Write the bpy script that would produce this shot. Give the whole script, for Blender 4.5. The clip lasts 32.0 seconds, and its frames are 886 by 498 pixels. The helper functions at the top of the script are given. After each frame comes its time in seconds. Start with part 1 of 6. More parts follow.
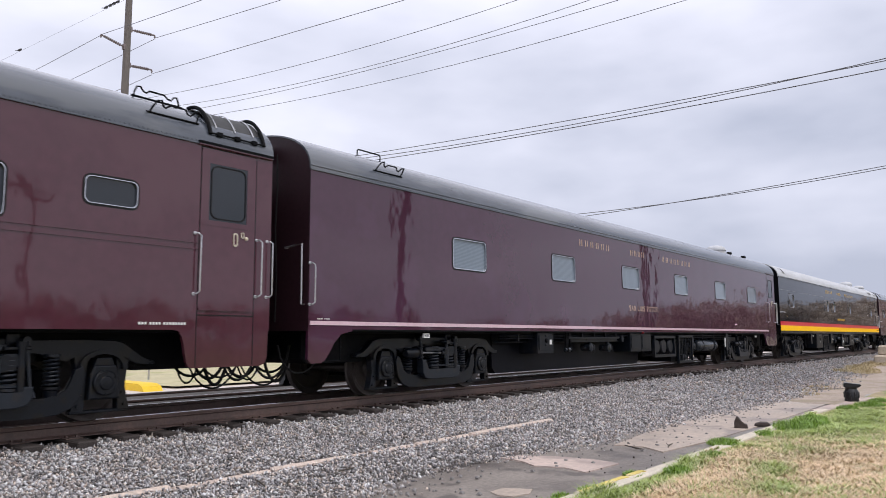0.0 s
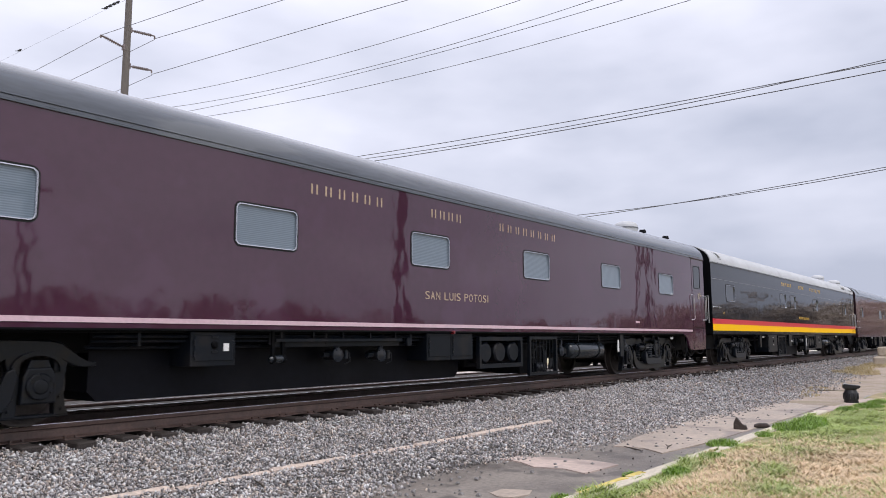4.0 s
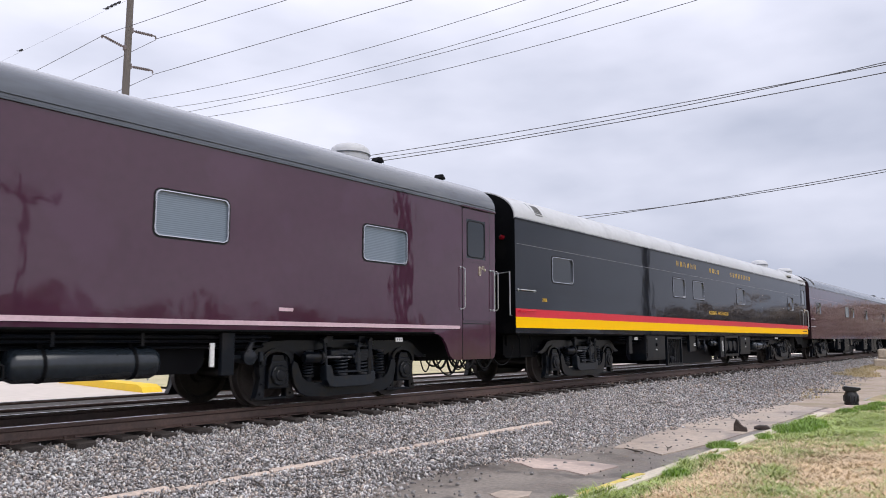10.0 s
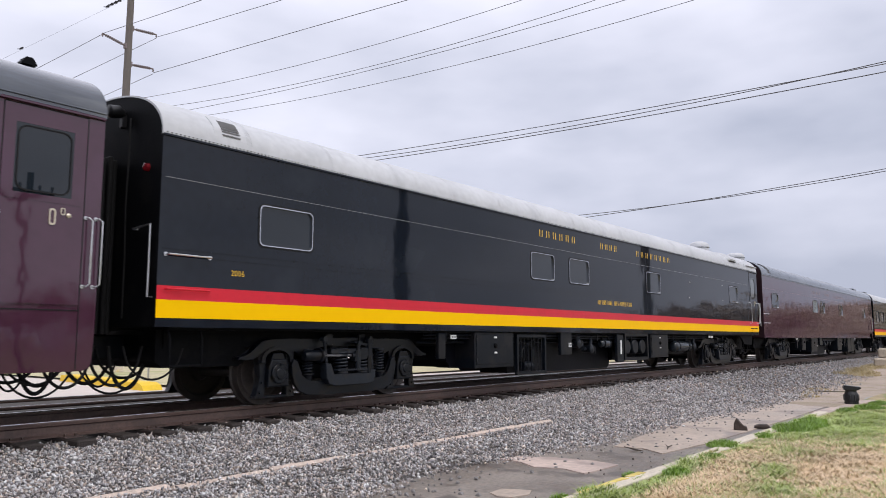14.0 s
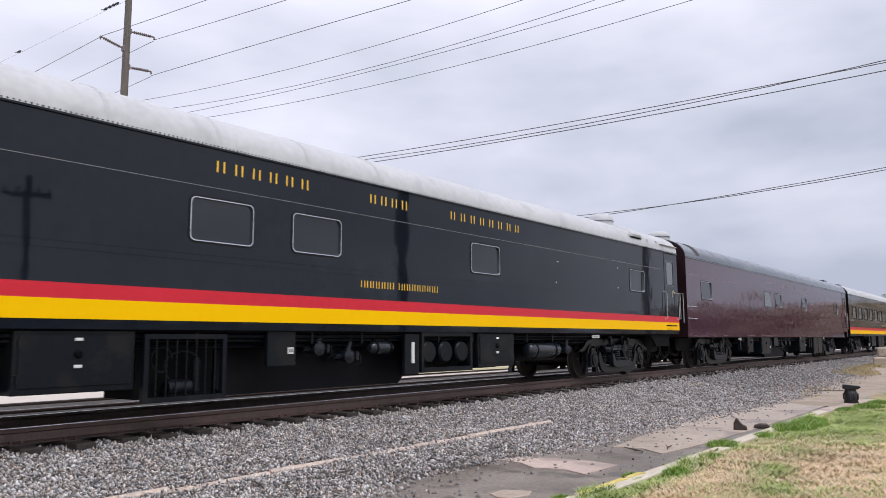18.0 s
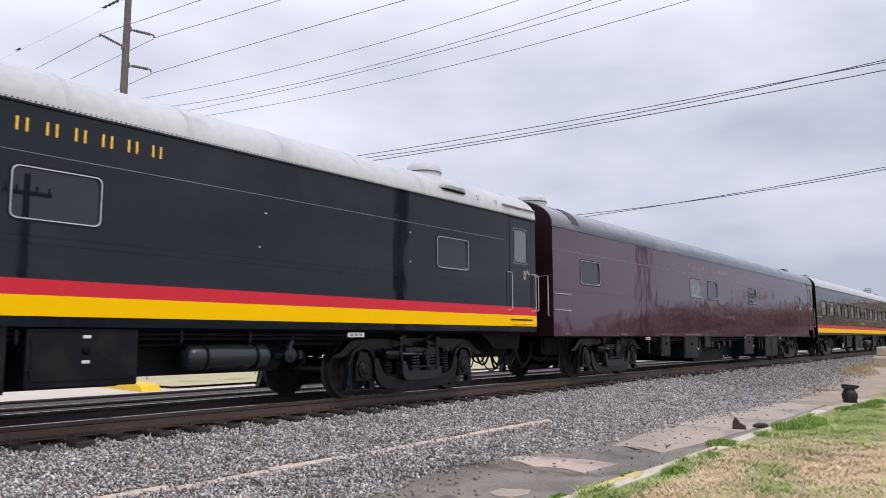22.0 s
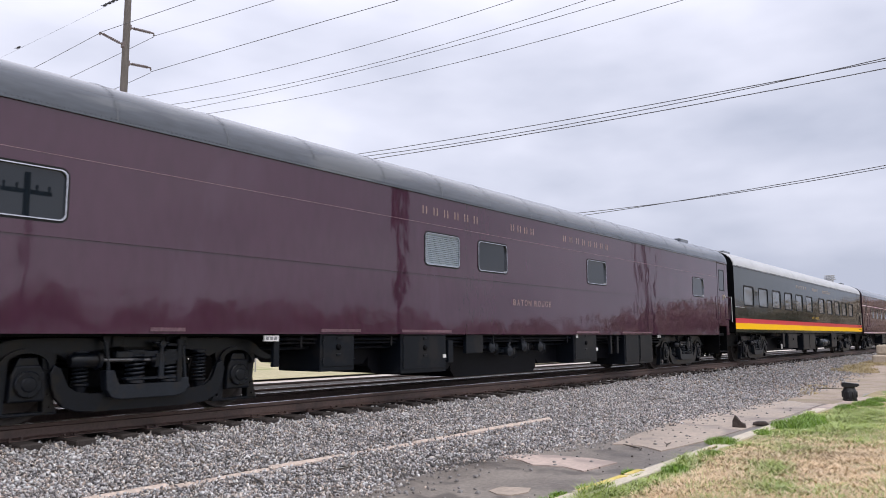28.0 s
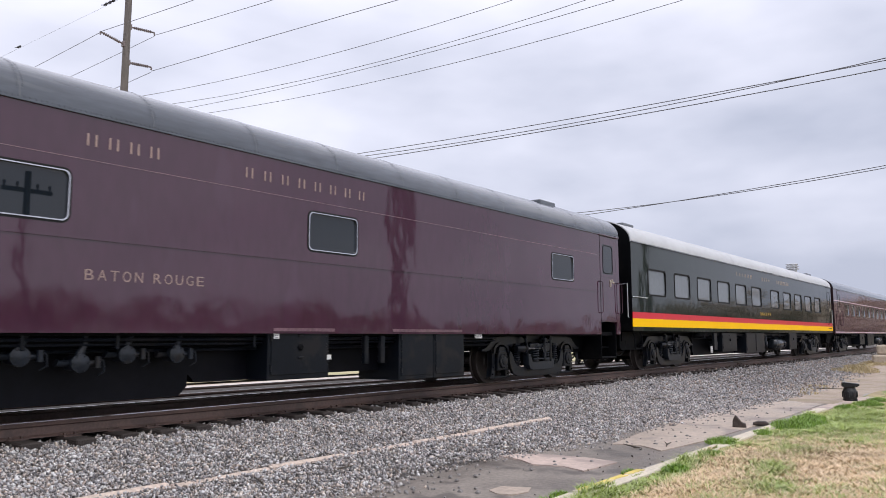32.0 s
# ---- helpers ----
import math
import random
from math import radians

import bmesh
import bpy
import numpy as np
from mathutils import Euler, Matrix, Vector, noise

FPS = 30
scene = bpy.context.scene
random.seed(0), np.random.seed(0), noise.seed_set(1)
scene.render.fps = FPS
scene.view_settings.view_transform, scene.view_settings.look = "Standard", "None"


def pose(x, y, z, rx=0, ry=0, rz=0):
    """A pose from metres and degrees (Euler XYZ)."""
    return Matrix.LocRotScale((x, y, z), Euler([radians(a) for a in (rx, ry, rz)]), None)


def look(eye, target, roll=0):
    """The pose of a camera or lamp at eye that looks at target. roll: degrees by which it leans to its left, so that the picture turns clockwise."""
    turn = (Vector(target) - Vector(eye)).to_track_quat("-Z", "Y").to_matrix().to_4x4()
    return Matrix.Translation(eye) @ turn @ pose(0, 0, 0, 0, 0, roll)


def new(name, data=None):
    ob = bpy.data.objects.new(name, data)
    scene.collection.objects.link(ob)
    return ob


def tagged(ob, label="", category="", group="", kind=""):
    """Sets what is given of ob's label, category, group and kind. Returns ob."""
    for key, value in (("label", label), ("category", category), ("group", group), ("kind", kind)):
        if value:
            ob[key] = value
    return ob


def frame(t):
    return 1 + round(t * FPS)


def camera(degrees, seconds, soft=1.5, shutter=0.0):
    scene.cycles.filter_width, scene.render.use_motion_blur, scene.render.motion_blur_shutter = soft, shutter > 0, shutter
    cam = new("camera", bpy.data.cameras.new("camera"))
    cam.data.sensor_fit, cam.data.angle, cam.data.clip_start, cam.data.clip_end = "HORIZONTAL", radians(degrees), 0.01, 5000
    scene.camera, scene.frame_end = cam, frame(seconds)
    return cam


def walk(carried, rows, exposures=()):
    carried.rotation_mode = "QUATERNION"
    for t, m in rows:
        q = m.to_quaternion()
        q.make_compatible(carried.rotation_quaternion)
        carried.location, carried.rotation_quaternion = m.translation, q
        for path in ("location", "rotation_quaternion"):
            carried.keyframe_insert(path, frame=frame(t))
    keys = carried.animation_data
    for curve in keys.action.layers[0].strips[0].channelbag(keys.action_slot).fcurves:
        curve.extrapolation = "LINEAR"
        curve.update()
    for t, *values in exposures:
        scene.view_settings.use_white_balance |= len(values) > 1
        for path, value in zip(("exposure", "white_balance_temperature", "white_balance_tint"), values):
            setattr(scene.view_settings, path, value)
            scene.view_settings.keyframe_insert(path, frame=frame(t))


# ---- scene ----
# One unit is one metre: x runs along the track, y away from the camera, z = 0 is the top of the rails.
cam = camera(60.9, 32.0, soft=0.9, shutter=0.3)
EYE = Vector((0.0, 0.0, 0.955))


def aim(turn, tilt, roll):
    a, b = radians(turn), radians(tilt)
    return look(EYE, EYE + Vector((math.cos(a) * math.cos(b), math.sin(a) * math.cos(b), math.sin(b))), roll)


# seconds, turn from the track's direction, tilt, roll
PATH = [(0.0, 37.897, 6.743, -0.269), (0.5, 37.892, 6.735, -0.268), (1.0, 37.879, 6.73, -0.251), (1.5, 37.87, 6.74, -0.229),
        (2.0, 37.869, 6.763, -0.224), (2.5, 37.869, 6.786, -0.227), (3.0, 37.865, 6.804, -0.213), (3.5, 37.863, 6.815, -0.2),
        (5.5, 37.885, 6.773, -0.252), (6.0, 37.888, 6.758, -0.252), (6.5, 37.888, 6.776, -0.22), (7.0, 37.885, 6.829, -0.171),
        (7.5, 37.888, 6.88, -0.125), (8.0, 37.892, 6.897, -0.089), (8.5, 37.894, 6.891, -0.063), (9.0, 37.895, 6.886, -0.052),
        (9.5, 37.895, 6.885, -0.05), (10.0, 37.895, 6.885, -0.05), (10.5, 37.895, 6.884, -0.048), (11.0, 37.896, 6.876, -0.035),
        (11.5, 37.898, 6.859, -0.014), (12.0, 37.897, 6.841, -0.015), (12.5, 37.896, 6.827, -0.035), (13.0, 37.897, 6.825, -0.034),
        (13.5, 37.905, 6.818, -0.004), (14.0, 37.925, 6.781, 0.029), (14.5, 37.948, 6.736, 0.052), (16.5, 37.899, 6.794, -0.206),
        (17.0, 37.878, 6.836, -0.236), (17.5, 37.859, 6.867, -0.256), (18.0, 37.844, 6.874, -0.268), (18.5, 37.832, 6.864, -0.276),
        (19.0, 37.819, 6.842, -0.272), (19.5, 37.807, 6.814, -0.265), (20.0, 37.798, 6.791, -0.25), (20.5, 37.796, 6.773, -0.221),
        (21.0, 37.8, 6.764, -0.2), (21.5, 37.803, 6.767, -0.183), (22.0, 37.804, 6.777, -0.159), (22.5, 37.803, 6.781, -0.146),
        (23.0, 37.804, 6.767, -0.141), (23.5, 37.803, 6.732, -0.128), (24.0, 37.805, 6.69, -0.114), (24.5, 37.807, 6.655, -0.115),
        (25.0, 37.809, 6.644, -0.129), (25.5, 37.809, 6.649, -0.147), (27.5, 37.809, 6.648, -0.176), (28.0, 37.811, 6.649, -0.156),
        (28.5, 37.814, 6.646, -0.13), (29.0, 37.821, 6.634, -0.099), (29.5, 37.829, 6.622, -0.072), (30.0, 37.836, 6.603, -0.062),
        (30.5, 37.838, 6.577, -0.065), (31.0, 37.836, 6.57, -0.074), (31.5, 37.836, 6.59, -0.091), (32.0, 37.837, 6.618, -0.099)]
walk(cam, [(t, aim(a, b, c)) for t, a, b, c in PATH], [(0.0, 0.0), (10.0, 0.0), (14.0, -0.07), (23.0, -0.07), (27.0, 0.0), (32.0, 0.02)])

# ---- light: an overcast day ----
world = bpy.data.worlds.new("sky")
scene.world = world
world.use_nodes = True
wn, wl = world.node_tree.nodes, world.node_tree.links
wn.clear()
w_out, w_bg = wn.new("ShaderNodeOutputWorld"), wn.new("ShaderNodeBackground")
w_sky = wn.new("ShaderNodeTexSky")
w_sky.sky_type, w_sky.sun_disc = "NISHITA", False
w_sky.sun_elevation, w_sky.sun_rotation = radians(59), radians(190)
w_sky.air_density, w_sky.dust_density = 1.0, 6.0
w_co = wn.new("ShaderNodeTexCoord")
w_map = wn.new("ShaderNodeMapping")
w_map.inputs["Scale"].default_value = (1.0, 1.0, 2.6)
w_map.inputs["Location"].default_value = (0.35, 0.1, 0.0)
w_big, w_fine = wn.new("ShaderNodeTexNoise"), wn.new("ShaderNodeTexNoise")
w_big.inputs["Scale"].default_value, w_big.inputs["Detail"].default_value = 1.9, 4.5
w_fine.inputs["Scale"].default_value, w_fine.inputs["Detail"].default_value = 7.0, 5.0
w_sum = wn.new("ShaderNodeMix")
w_sum.inputs["Factor"].default_value = 0.14
w_ramp = wn.new("ShaderNodeValToRGB")
w_ramp.color_ramp.elements[0].position, w_ramp.color_ramp.elements[0].color = 0.27, (0.51, 0.545, 0.68, 1)
w_ramp.color_ramp.elements[1].position, w_ramp.color_ramp.elements[1].color = 0.62, (0.995, 1.0, 1.15, 1)
w_add = wn.new("ShaderNodeMix")
w_add.data_type, w_add.blend_type = "RGBA", "ADD"
w_add.inputs["Factor"].default_value = 0.010
wl.new(w_co.outputs["Generated"], w_map.inputs["Vector"])
for tex in (w_big, w_fine):
    wl.new(w_map.outputs["Vector"], tex.inputs["Vector"])
wl.new(w_big.outputs["Fac"], w_sum.inputs[2])
wl.new(w_fine.outputs["Fac"], w_sum.inputs[3])
w_xyz, w_ahead, w_pow = wn.new("ShaderNodeSeparateXYZ"), wn.new("ShaderNodeMath"), wn.new("ShaderNodeMath")
w_fall, w_tot = wn.new("ShaderNodeMath"), wn.new("ShaderNodeMath")
w_ahead.operation, w_pow.operation, w_fall.operation, w_tot.operation = "MAXIMUM", "POWER", "MULTIPLY", "ADD"
w_ahead.inputs[1].default_value, w_pow.inputs[1].default_value, w_fall.inputs[1].default_value = 0.0, 4.0, -0.32
wl.new(w_co.outputs["Generated"], w_xyz.inputs[0])
wl.new(w_xyz.outputs["X"], w_ahead.inputs[0])
wl.new(w_ahead.outputs[0], w_pow.inputs[0])
w_low, w_size = wn.new("ShaderNodeMath"), wn.new("ShaderNodeMath")
w_high, w_dim = wn.new("ShaderNodeMath"), wn.new("ShaderNodeMath")
w_low.operation, w_size.operation, w_high.operation, w_dim.operation = "SUBTRACT", "ABSOLUTE", "MULTIPLY_ADD", "MULTIPLY"
w_low.inputs[1].default_value, w_high.inputs[1].default_value, w_high.inputs[2].default_value = 0.20, -3.2, 1.20
w_high.use_clamp = True
wl.new(w_xyz.outputs["Z"], w_low.inputs[0])
wl.new(w_low.outputs[0], w_size.inputs[0])
wl.new(w_size.outputs[0], w_high.inputs[0])
wl.new(w_high.outputs[0], w_dim.inputs[0])
wl.new(w_pow.outputs[0], w_dim.inputs[1])
wl.new(w_dim.outputs[0], w_fall.inputs[0])
wl.new(w_sum.outputs[0], w_tot.inputs[0])
w_rise = wn.new("ShaderNodeMath")
w_rise.operation = "MULTIPLY_ADD"
w_rise.inputs[1].default_value = 0.42
wl.new(w_xyz.outputs["Z"], w_rise.inputs[0])
wl.new(w_fall.outputs[0], w_rise.inputs[2])
wl.new(w_rise.outputs[0], w_tot.inputs[1])
wl.new(w_tot.outputs[0], w_ramp.inputs["Fac"])
wl.new(w_ramp.outputs["Color"], w_add.inputs["A"])
wl.new(w_sky.outputs["Color"], w_add.inputs["B"])
wl.new(w_add.outputs["Result"], w_bg.inputs["Color"])
w_bg.inputs["Strength"].default_value = 1.0
wl.new(w_bg.outputs["Background"], w_out.inputs["Surface"])

sun = new("sun", bpy.data.lights.new("sun", "SUN"))
sun.data.energy, sun.data.angle, sun.data.color = 1.5, radians(40), (1.0, 0.97, 0.93)
sun.matrix_world = look((4, -26, 60), (10, 9, 0))
scene.view_settings.exposure = 0.0


# ---- materials ----
def mat(name, color, rough=0.5, metal=0.0, coat=0.0, var=0.15, scale=5.0, bump=0.0, bscale=60.0, stretch=(1, 1, 1), spots=None, spec=0.5, rvar=0.1):
    """A procedural surface: a base colour that varies at two scales, fine relief, and a second colour in patches (spots: colour, amount, scale)."""
    m = bpy.data.materials.new(name)
    m.use_nodes = True
    n, l = m.node_tree.nodes, m.node_tree.links
    p = n["Principled BSDF"]
    p.inputs["Metallic"].default_value, p.inputs["Roughness"].default_value = metal, rough
    p.inputs["Coat Weight"].default_value, p.inputs["Coat Roughness"].default_value = coat, 0.04
    p.inputs["Specular IOR Level"].default_value = spec
    co, mp = n.new("ShaderNodeTexCoord"), n.new("ShaderNodeMapping")
    mp.inputs["Scale"].default_value = stretch
    l.new(co.outputs["Object"], mp.inputs["Vector"])
    big, fine = n.new("ShaderNodeTexNoise"), n.new("ShaderNodeTexNoise")
    big.inputs["Scale"].default_value, big.inputs["Detail"].default_value = scale * 0.25, 4
    fine.inputs["Scale"].default_value, fine.inputs["Detail"].default_value = scale * 4, 6
    mean = n.new("ShaderNodeMath")
    mean.operation = "ADD"
    for tex in (big, fine):
        l.new(mp.outputs["Vector"], tex.inputs["Vector"])
    l.new(big.outputs["Fac"], mean.inputs[0])
    l.new(fine.outputs["Fac"], mean.inputs[1])
    spread = n.new("ShaderNodeMapRange")
    spread.inputs["From Min"].default_value, spread.inputs["From Max"].default_value = 0.7, 1.3
    l.new(mean.outputs[0], spread.inputs["Value"])
    mix = n.new("ShaderNodeMix")
    mix.data_type = "RGBA"
    mix.inputs["A"].default_value = (*[c * (1 - var) for c in color], 1)
    mix.inputs["B"].default_value = (*[min(1, c * (1 + var)) for c in color], 1)
    l.new(spread.outputs["Result"], mix.inputs["Factor"])
    last = mix.outputs["Result"]
    if spots:
        tex, ramp, over = n.new("ShaderNodeTexNoise"), n.new("ShaderNodeValToRGB"), n.new("ShaderNodeMix")
        tex.inputs["Scale"].default_value, tex.inputs["Detail"].default_value = spots[2], 8
        l.new(mp.outputs["Vector"], tex.inputs["Vector"])
        ramp.color_ramp.elements[0].position, ramp.color_ramp.elements[1].position = 0.68 - 0.4 * spots[1], 0.76 - 0.4 * spots[1]
        l.new(tex.outputs["Fac"], ramp.inputs["Fac"])
        over.data_type = "RGBA"
        over.inputs["B"].default_value = (*spots[0], 1)
        l.new(last, over.inputs["A"])
        l.new(ramp.outputs["Color"], over.inputs["Factor"])
        last = over.outputs["Result"]
    l.new(last, p.inputs["Base Color"])
    rr = n.new("ShaderNodeMapRange")
    rr.inputs["To Min"].default_value, rr.inputs["To Max"].default_value = max(0.02, rough * (1 - rvar)), min(1, rough * (1 + rvar))
    l.new(big.outputs["Fac"], rr.inputs["Value"])
    l.new(rr.outputs["Result"], p.inputs["Roughness"])
    if bump:
        bt, b = n.new("ShaderNodeTexNoise"), n.new("ShaderNodeBump")
        bt.inputs["Scale"].default_value, bt.inputs["Detail"].default_value = bscale, 5
        b.inputs["Strength"].default_value, b.inputs["Distance"].default_value = 1.0, bump
        l.new(mp.outputs["Vector"], bt.inputs["Vector"])
        l.new(bt.outputs["Fac"], b.inputs["Height"])
        l.new(b.outputs["Normal"], p.inputs["Normal"])
    return m


def vary(m, amount=0.35):
    """Lets every separate piece of a joined mesh, or every object, differ in brightness."""
    n, l = m.node_tree.nodes, m.node_tree.links
    p = n["Principled BSDF"]
    src = p.inputs["Base Color"].links[0].from_socket
    geo, hsv, rng = n.new("ShaderNodeNewGeometry"), n.new("ShaderNodeHueSaturation"), n.new("ShaderNodeMapRange")
    rng.inputs["To Min"].default_value, rng.inputs["To Max"].default_value = 1 - amount, 1 + amount
    l.new(geo.outputs["Random Per Island"], rng.inputs["Value"])
    l.new(rng.outputs["Result"], hsv.inputs["Value"])
    sat = n.new("ShaderNodeMapRange")
    sat.inputs["To Min"].default_value, sat.inputs["To Max"].default_value = 1 + 2.5 * amount, 1 - 0.6 * amount
    l.new(geo.outputs["Random Per Island"], sat.inputs["Value"])
    l.new(sat.outputs["Result"], hsv.inputs["Saturation"])
    l.new(src, hsv.inputs["Color"])
    l.new(hsv.outputs["Color"], p.inputs["Base Color"])
    return m


def tint(m, color, share):
    """Gives a share of the pieces of a joined mesh another hue."""
    n, l = m.node_tree.nodes, m.node_tree.links
    p = n["Principled BSDF"]
    src = p.inputs["Base Color"].links[0].from_socket
    geo, wn_, mr, mx = n.new("ShaderNodeNewGeometry"), n.new("ShaderNodeTexWhiteNoise"), n.new("ShaderNodeMapRange"), n.new("ShaderNodeMix")
    wn_.noise_dimensions = "1D"
    mr.inputs["From Min"].default_value, mr.inputs["From Max"].default_value = 1 - 2 * share, 1.0
    mx.data_type, mx.blend_type = "RGBA", "MULTIPLY"
    mx.inputs["B"].default_value = (*color, 1)
    l.new(geo.outputs["Random Per Island"], wn_.inputs["W"])
    l.new(wn_.outputs["Value"], mr.inputs["Value"])
    l.new(mr.outputs["Result"], mx.inputs["Factor"])
    l.new(src, mx.inputs["A"])
    l.new(mx.outputs["Result"], p.inputs["Base Color"])
    return m


def wavy(m, depth, size, fine=0.085):
    """Gives sheet metal its slow waves, which bend what it mirrors."""
    n, l = m.node_tree.nodes, m.node_tree.links
    p = n["Principled BSDF"]
    co, mp, tex, b = n.new("ShaderNodeTexCoord"), n.new("ShaderNodeMapping"), n.new("ShaderNodeTexNoise"), n.new("ShaderNodeBump")
    mp.inputs["Scale"].default_value = (1.0, 1.0, 0.75)
    tex.inputs["Scale"].default_value, tex.inputs["Detail"].default_value = size, 1.6
    small, both = n.new("ShaderNodeTexNoise"), n.new("ShaderNodeMath")
    small.inputs["Scale"].default_value, small.inputs["Detail"].default_value = size * 4.2, 1.0
    both.operation, both.inputs[1].default_value = "MULTIPLY_ADD", fine
    b.inputs["Strength"].default_value, b.inputs["Distance"].default_value = 1.0, depth
    l.new(co.outputs["Object"], mp.inputs["Vector"])
    l.new(mp.outputs["Vector"], tex.inputs["Vector"])
    l.new(mp.outputs["Vector"], small.inputs["Vector"])
    l.new(small.outputs["Fac"], both.inputs[0])
    l.new(tex.outputs["Fac"], both.inputs[2])
    l.new(both.outputs[0], b.inputs["Height"])
    for socket in ("Normal", "Coat Normal"):
        l.new(b.outputs["Normal"], p.inputs[socket])
    return m


M_RED = wavy(mat("maroon_paint", (0.052, 0.0150, 0.0335), 0.045, var=0.10, scale=2, rvar=0.5, spots=((0.060, 0.019, 0.043), 0.35, 0.8), spec=0.64), 0.009, 1.5)
M_REDB = wavy(mat("brownish_maroon_paint", (0.062, 0.0165, 0.0270), 0.05, var=0.14, scale=2, rvar=0.5, spots=((0.068, 0.021, 0.031), 0.35, 0.8), spec=0.58), 0.009, 1.5)
M_REDW = wavy(mat("weathered_maroon_paint", (0.049, 0.0150, 0.0330), 0.055, var=0.14, scale=2, rvar=0.7, stretch=(1, 1, 0.35), spots=((0.057, 0.020, 0.042), 0.2, 1.6), spec=0.66), 0.009, 1.5)
M_BLACK = wavy(mat("black_paint", (0.006, 0.0095, 0.0165), 0.04, var=0.2, scale=2, rvar=0.5, spots=((0.010, 0.0145, 0.022), 0.3, 0.9), spec=0.29), 0.004, 1.2)
M_SLATE = wavy(mat("hazy_dark_green_paint", (0.010, 0.0180, 0.0145), 0.05, var=0.2, scale=2, rvar=0.5, spots=((0.015, 0.024, 0.020), 0.3, 0.9), spec=0.34), 0.006, 1.2)
M_ROOF = mat("dark_roof_paint", (0.056, 0.066, 0.084), 0.20, coat=0.5, var=0.25, scale=2, bump=0.003, bscale=3, stretch=(0.35, 2, 2), spots=((0.095, 0.104, 0.118), 0.35, 1.2))
M_ROOFL = mat("silver_roof_paint", (0.50, 0.51, 0.53), 0.42, var=0.10, scale=2, bump=0.003, bscale=3, spots=((0.43, 0.44, 0.46), 0.3, 1.4))
M_YEL = mat("yellow_stripe", (1.0, 0.57, 0.0), 0.4, spec=0.06, var=0.02, scale=3)
M_REDST = mat("red_stripe", (0.63, 0.025, 0.044), 0.3, spec=0.2, var=0.06, scale=3)
M_PINK = mat("pale_pinstripe", (0.62, 0.44, 0.50), 0.3, coat=0.3, var=0.12, scale=6)
M_GOLD = mat("gold_lettering", (0.46, 0.33, 0.22), 0.12, var=0.08, scale=6)
M_GOLDY = mat("yellow_lettering", (0.85, 0.51, 0.03), 0.35, var=0.08, scale=6)
# Duller gold: the sky's glare over these letters is put into the colour.
M_GOLDDULL = mat("glare_dulled_gold_lettering", (0.30, 0.205, 0.18), 0.10, var=0.15, scale=6)
M_FAINT = mat("faded_pinstripe", (0.26, 0.16, 0.185), 0.3, var=0.15, scale=6)
M_SCUFF = mat("scuffed_maroon_plate", (0.14, 0.075, 0.098), 0.2, var=0.3, scale=6)
M_TANK = mat("glossy_tank_paint", (0.014, 0.019, 0.025), 0.22, spec=0.5, var=0.2, scale=4)
M_FAINTC = mat("faded_grey_line", (0.22, 0.225, 0.235), 0.35, var=0.15, scale=6)
M_LATCH = mat("pale_brass", (0.62, 0.55, 0.44), 0.35, metal=0.5, var=0.1, scale=20)
M_CHROME = mat("bright_metal", (0.50, 0.51, 0.54), 0.16, metal=1.0, var=0.08, scale=20)
M_STEEL = mat("steel_handrail", (0.60, 0.61, 0.63), 0.3, metal=0.9, var=0.1, scale=20)
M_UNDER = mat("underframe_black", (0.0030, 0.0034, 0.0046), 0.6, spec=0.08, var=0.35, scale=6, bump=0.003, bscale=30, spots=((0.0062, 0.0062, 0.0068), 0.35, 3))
# Near-black paint of the filler cores added under the floors.
M_CORE = mat("dusty_underfloor_core_paint", (0.0040, 0.0045, 0.0075), 0.5, spec=0.12, var=0.3, scale=2, bump=0.001, bscale=20, spots=((0.0065, 0.0068, 0.0095), 0.35, 0.9))
M_TRUCK = mat("truck_cast_steel", (0.0042, 0.0060, 0.0100), 0.34, spec=0.28, var=0.3, scale=6, bump=0.001, bscale=35, spots=((0.009, 0.0082, 0.008), 0.35, 5))
M_CAST = mat("dusty_cast_steel", (0.0125, 0.0165, 0.0235), 0.40, spec=0.3, var=0.3, scale=6, bump=0.001, bscale=35, spots=((0.020, 0.020, 0.022), 0.35, 5))
M_LOUVRE = mat("grey_louvre", (0.16, 0.16, 0.165), 0.5, var=0.15, scale=8)
M_GUARD = mat("dull_black_plate", (0.035, 0.035, 0.036), 0.6, var=0.25, scale=5, bump=0.001, bscale=30)
M_BOX = mat("equipment_box_paint", (0.0060, 0.0082, 0.0125), 0.36, spec=0.16, var=0.2, scale=4, bump=0.001, bscale=20, spots=((0.014, 0.014, 0.016), 0.4, 2))
M_ROD = mat("greased_steel_rod", (0.16, 0.16, 0.165), 0.35, metal=0.6, var=0.2, scale=12)
M_WHEEL = mat("wheel_steel", (0.050, 0.041, 0.038), 0.5, metal=0.2, var=0.3, scale=8, bump=0.002, bscale=40)
M_RUBBER = mat("rubber", (0.007, 0.007, 0.008), 0.6, spec=0.25, var=0.3, scale=10, bump=0.003, bscale=20)
M_BLIND = mat("window_with_drawn_blind", (0.165, 0.21, 0.26), 0.05, coat=0.2, var=0.06, scale=3)
M_SLAT = mat("pale_blind_slat", (0.30, 0.36, 0.42), 0.25, var=0.08, scale=6)
M_GLASS = mat("dark_tinted_glass", (0.007, 0.012, 0.018), 0.02, spec=0.5, var=0.15, scale=2)
# Grey base paints in the sky that the panes mirror.
M_SKYGLASS = mat("glass_with_painted_sky", (0.12, 0.135, 0.147), 0.03, spec=0.55, var=0.1, scale=2)
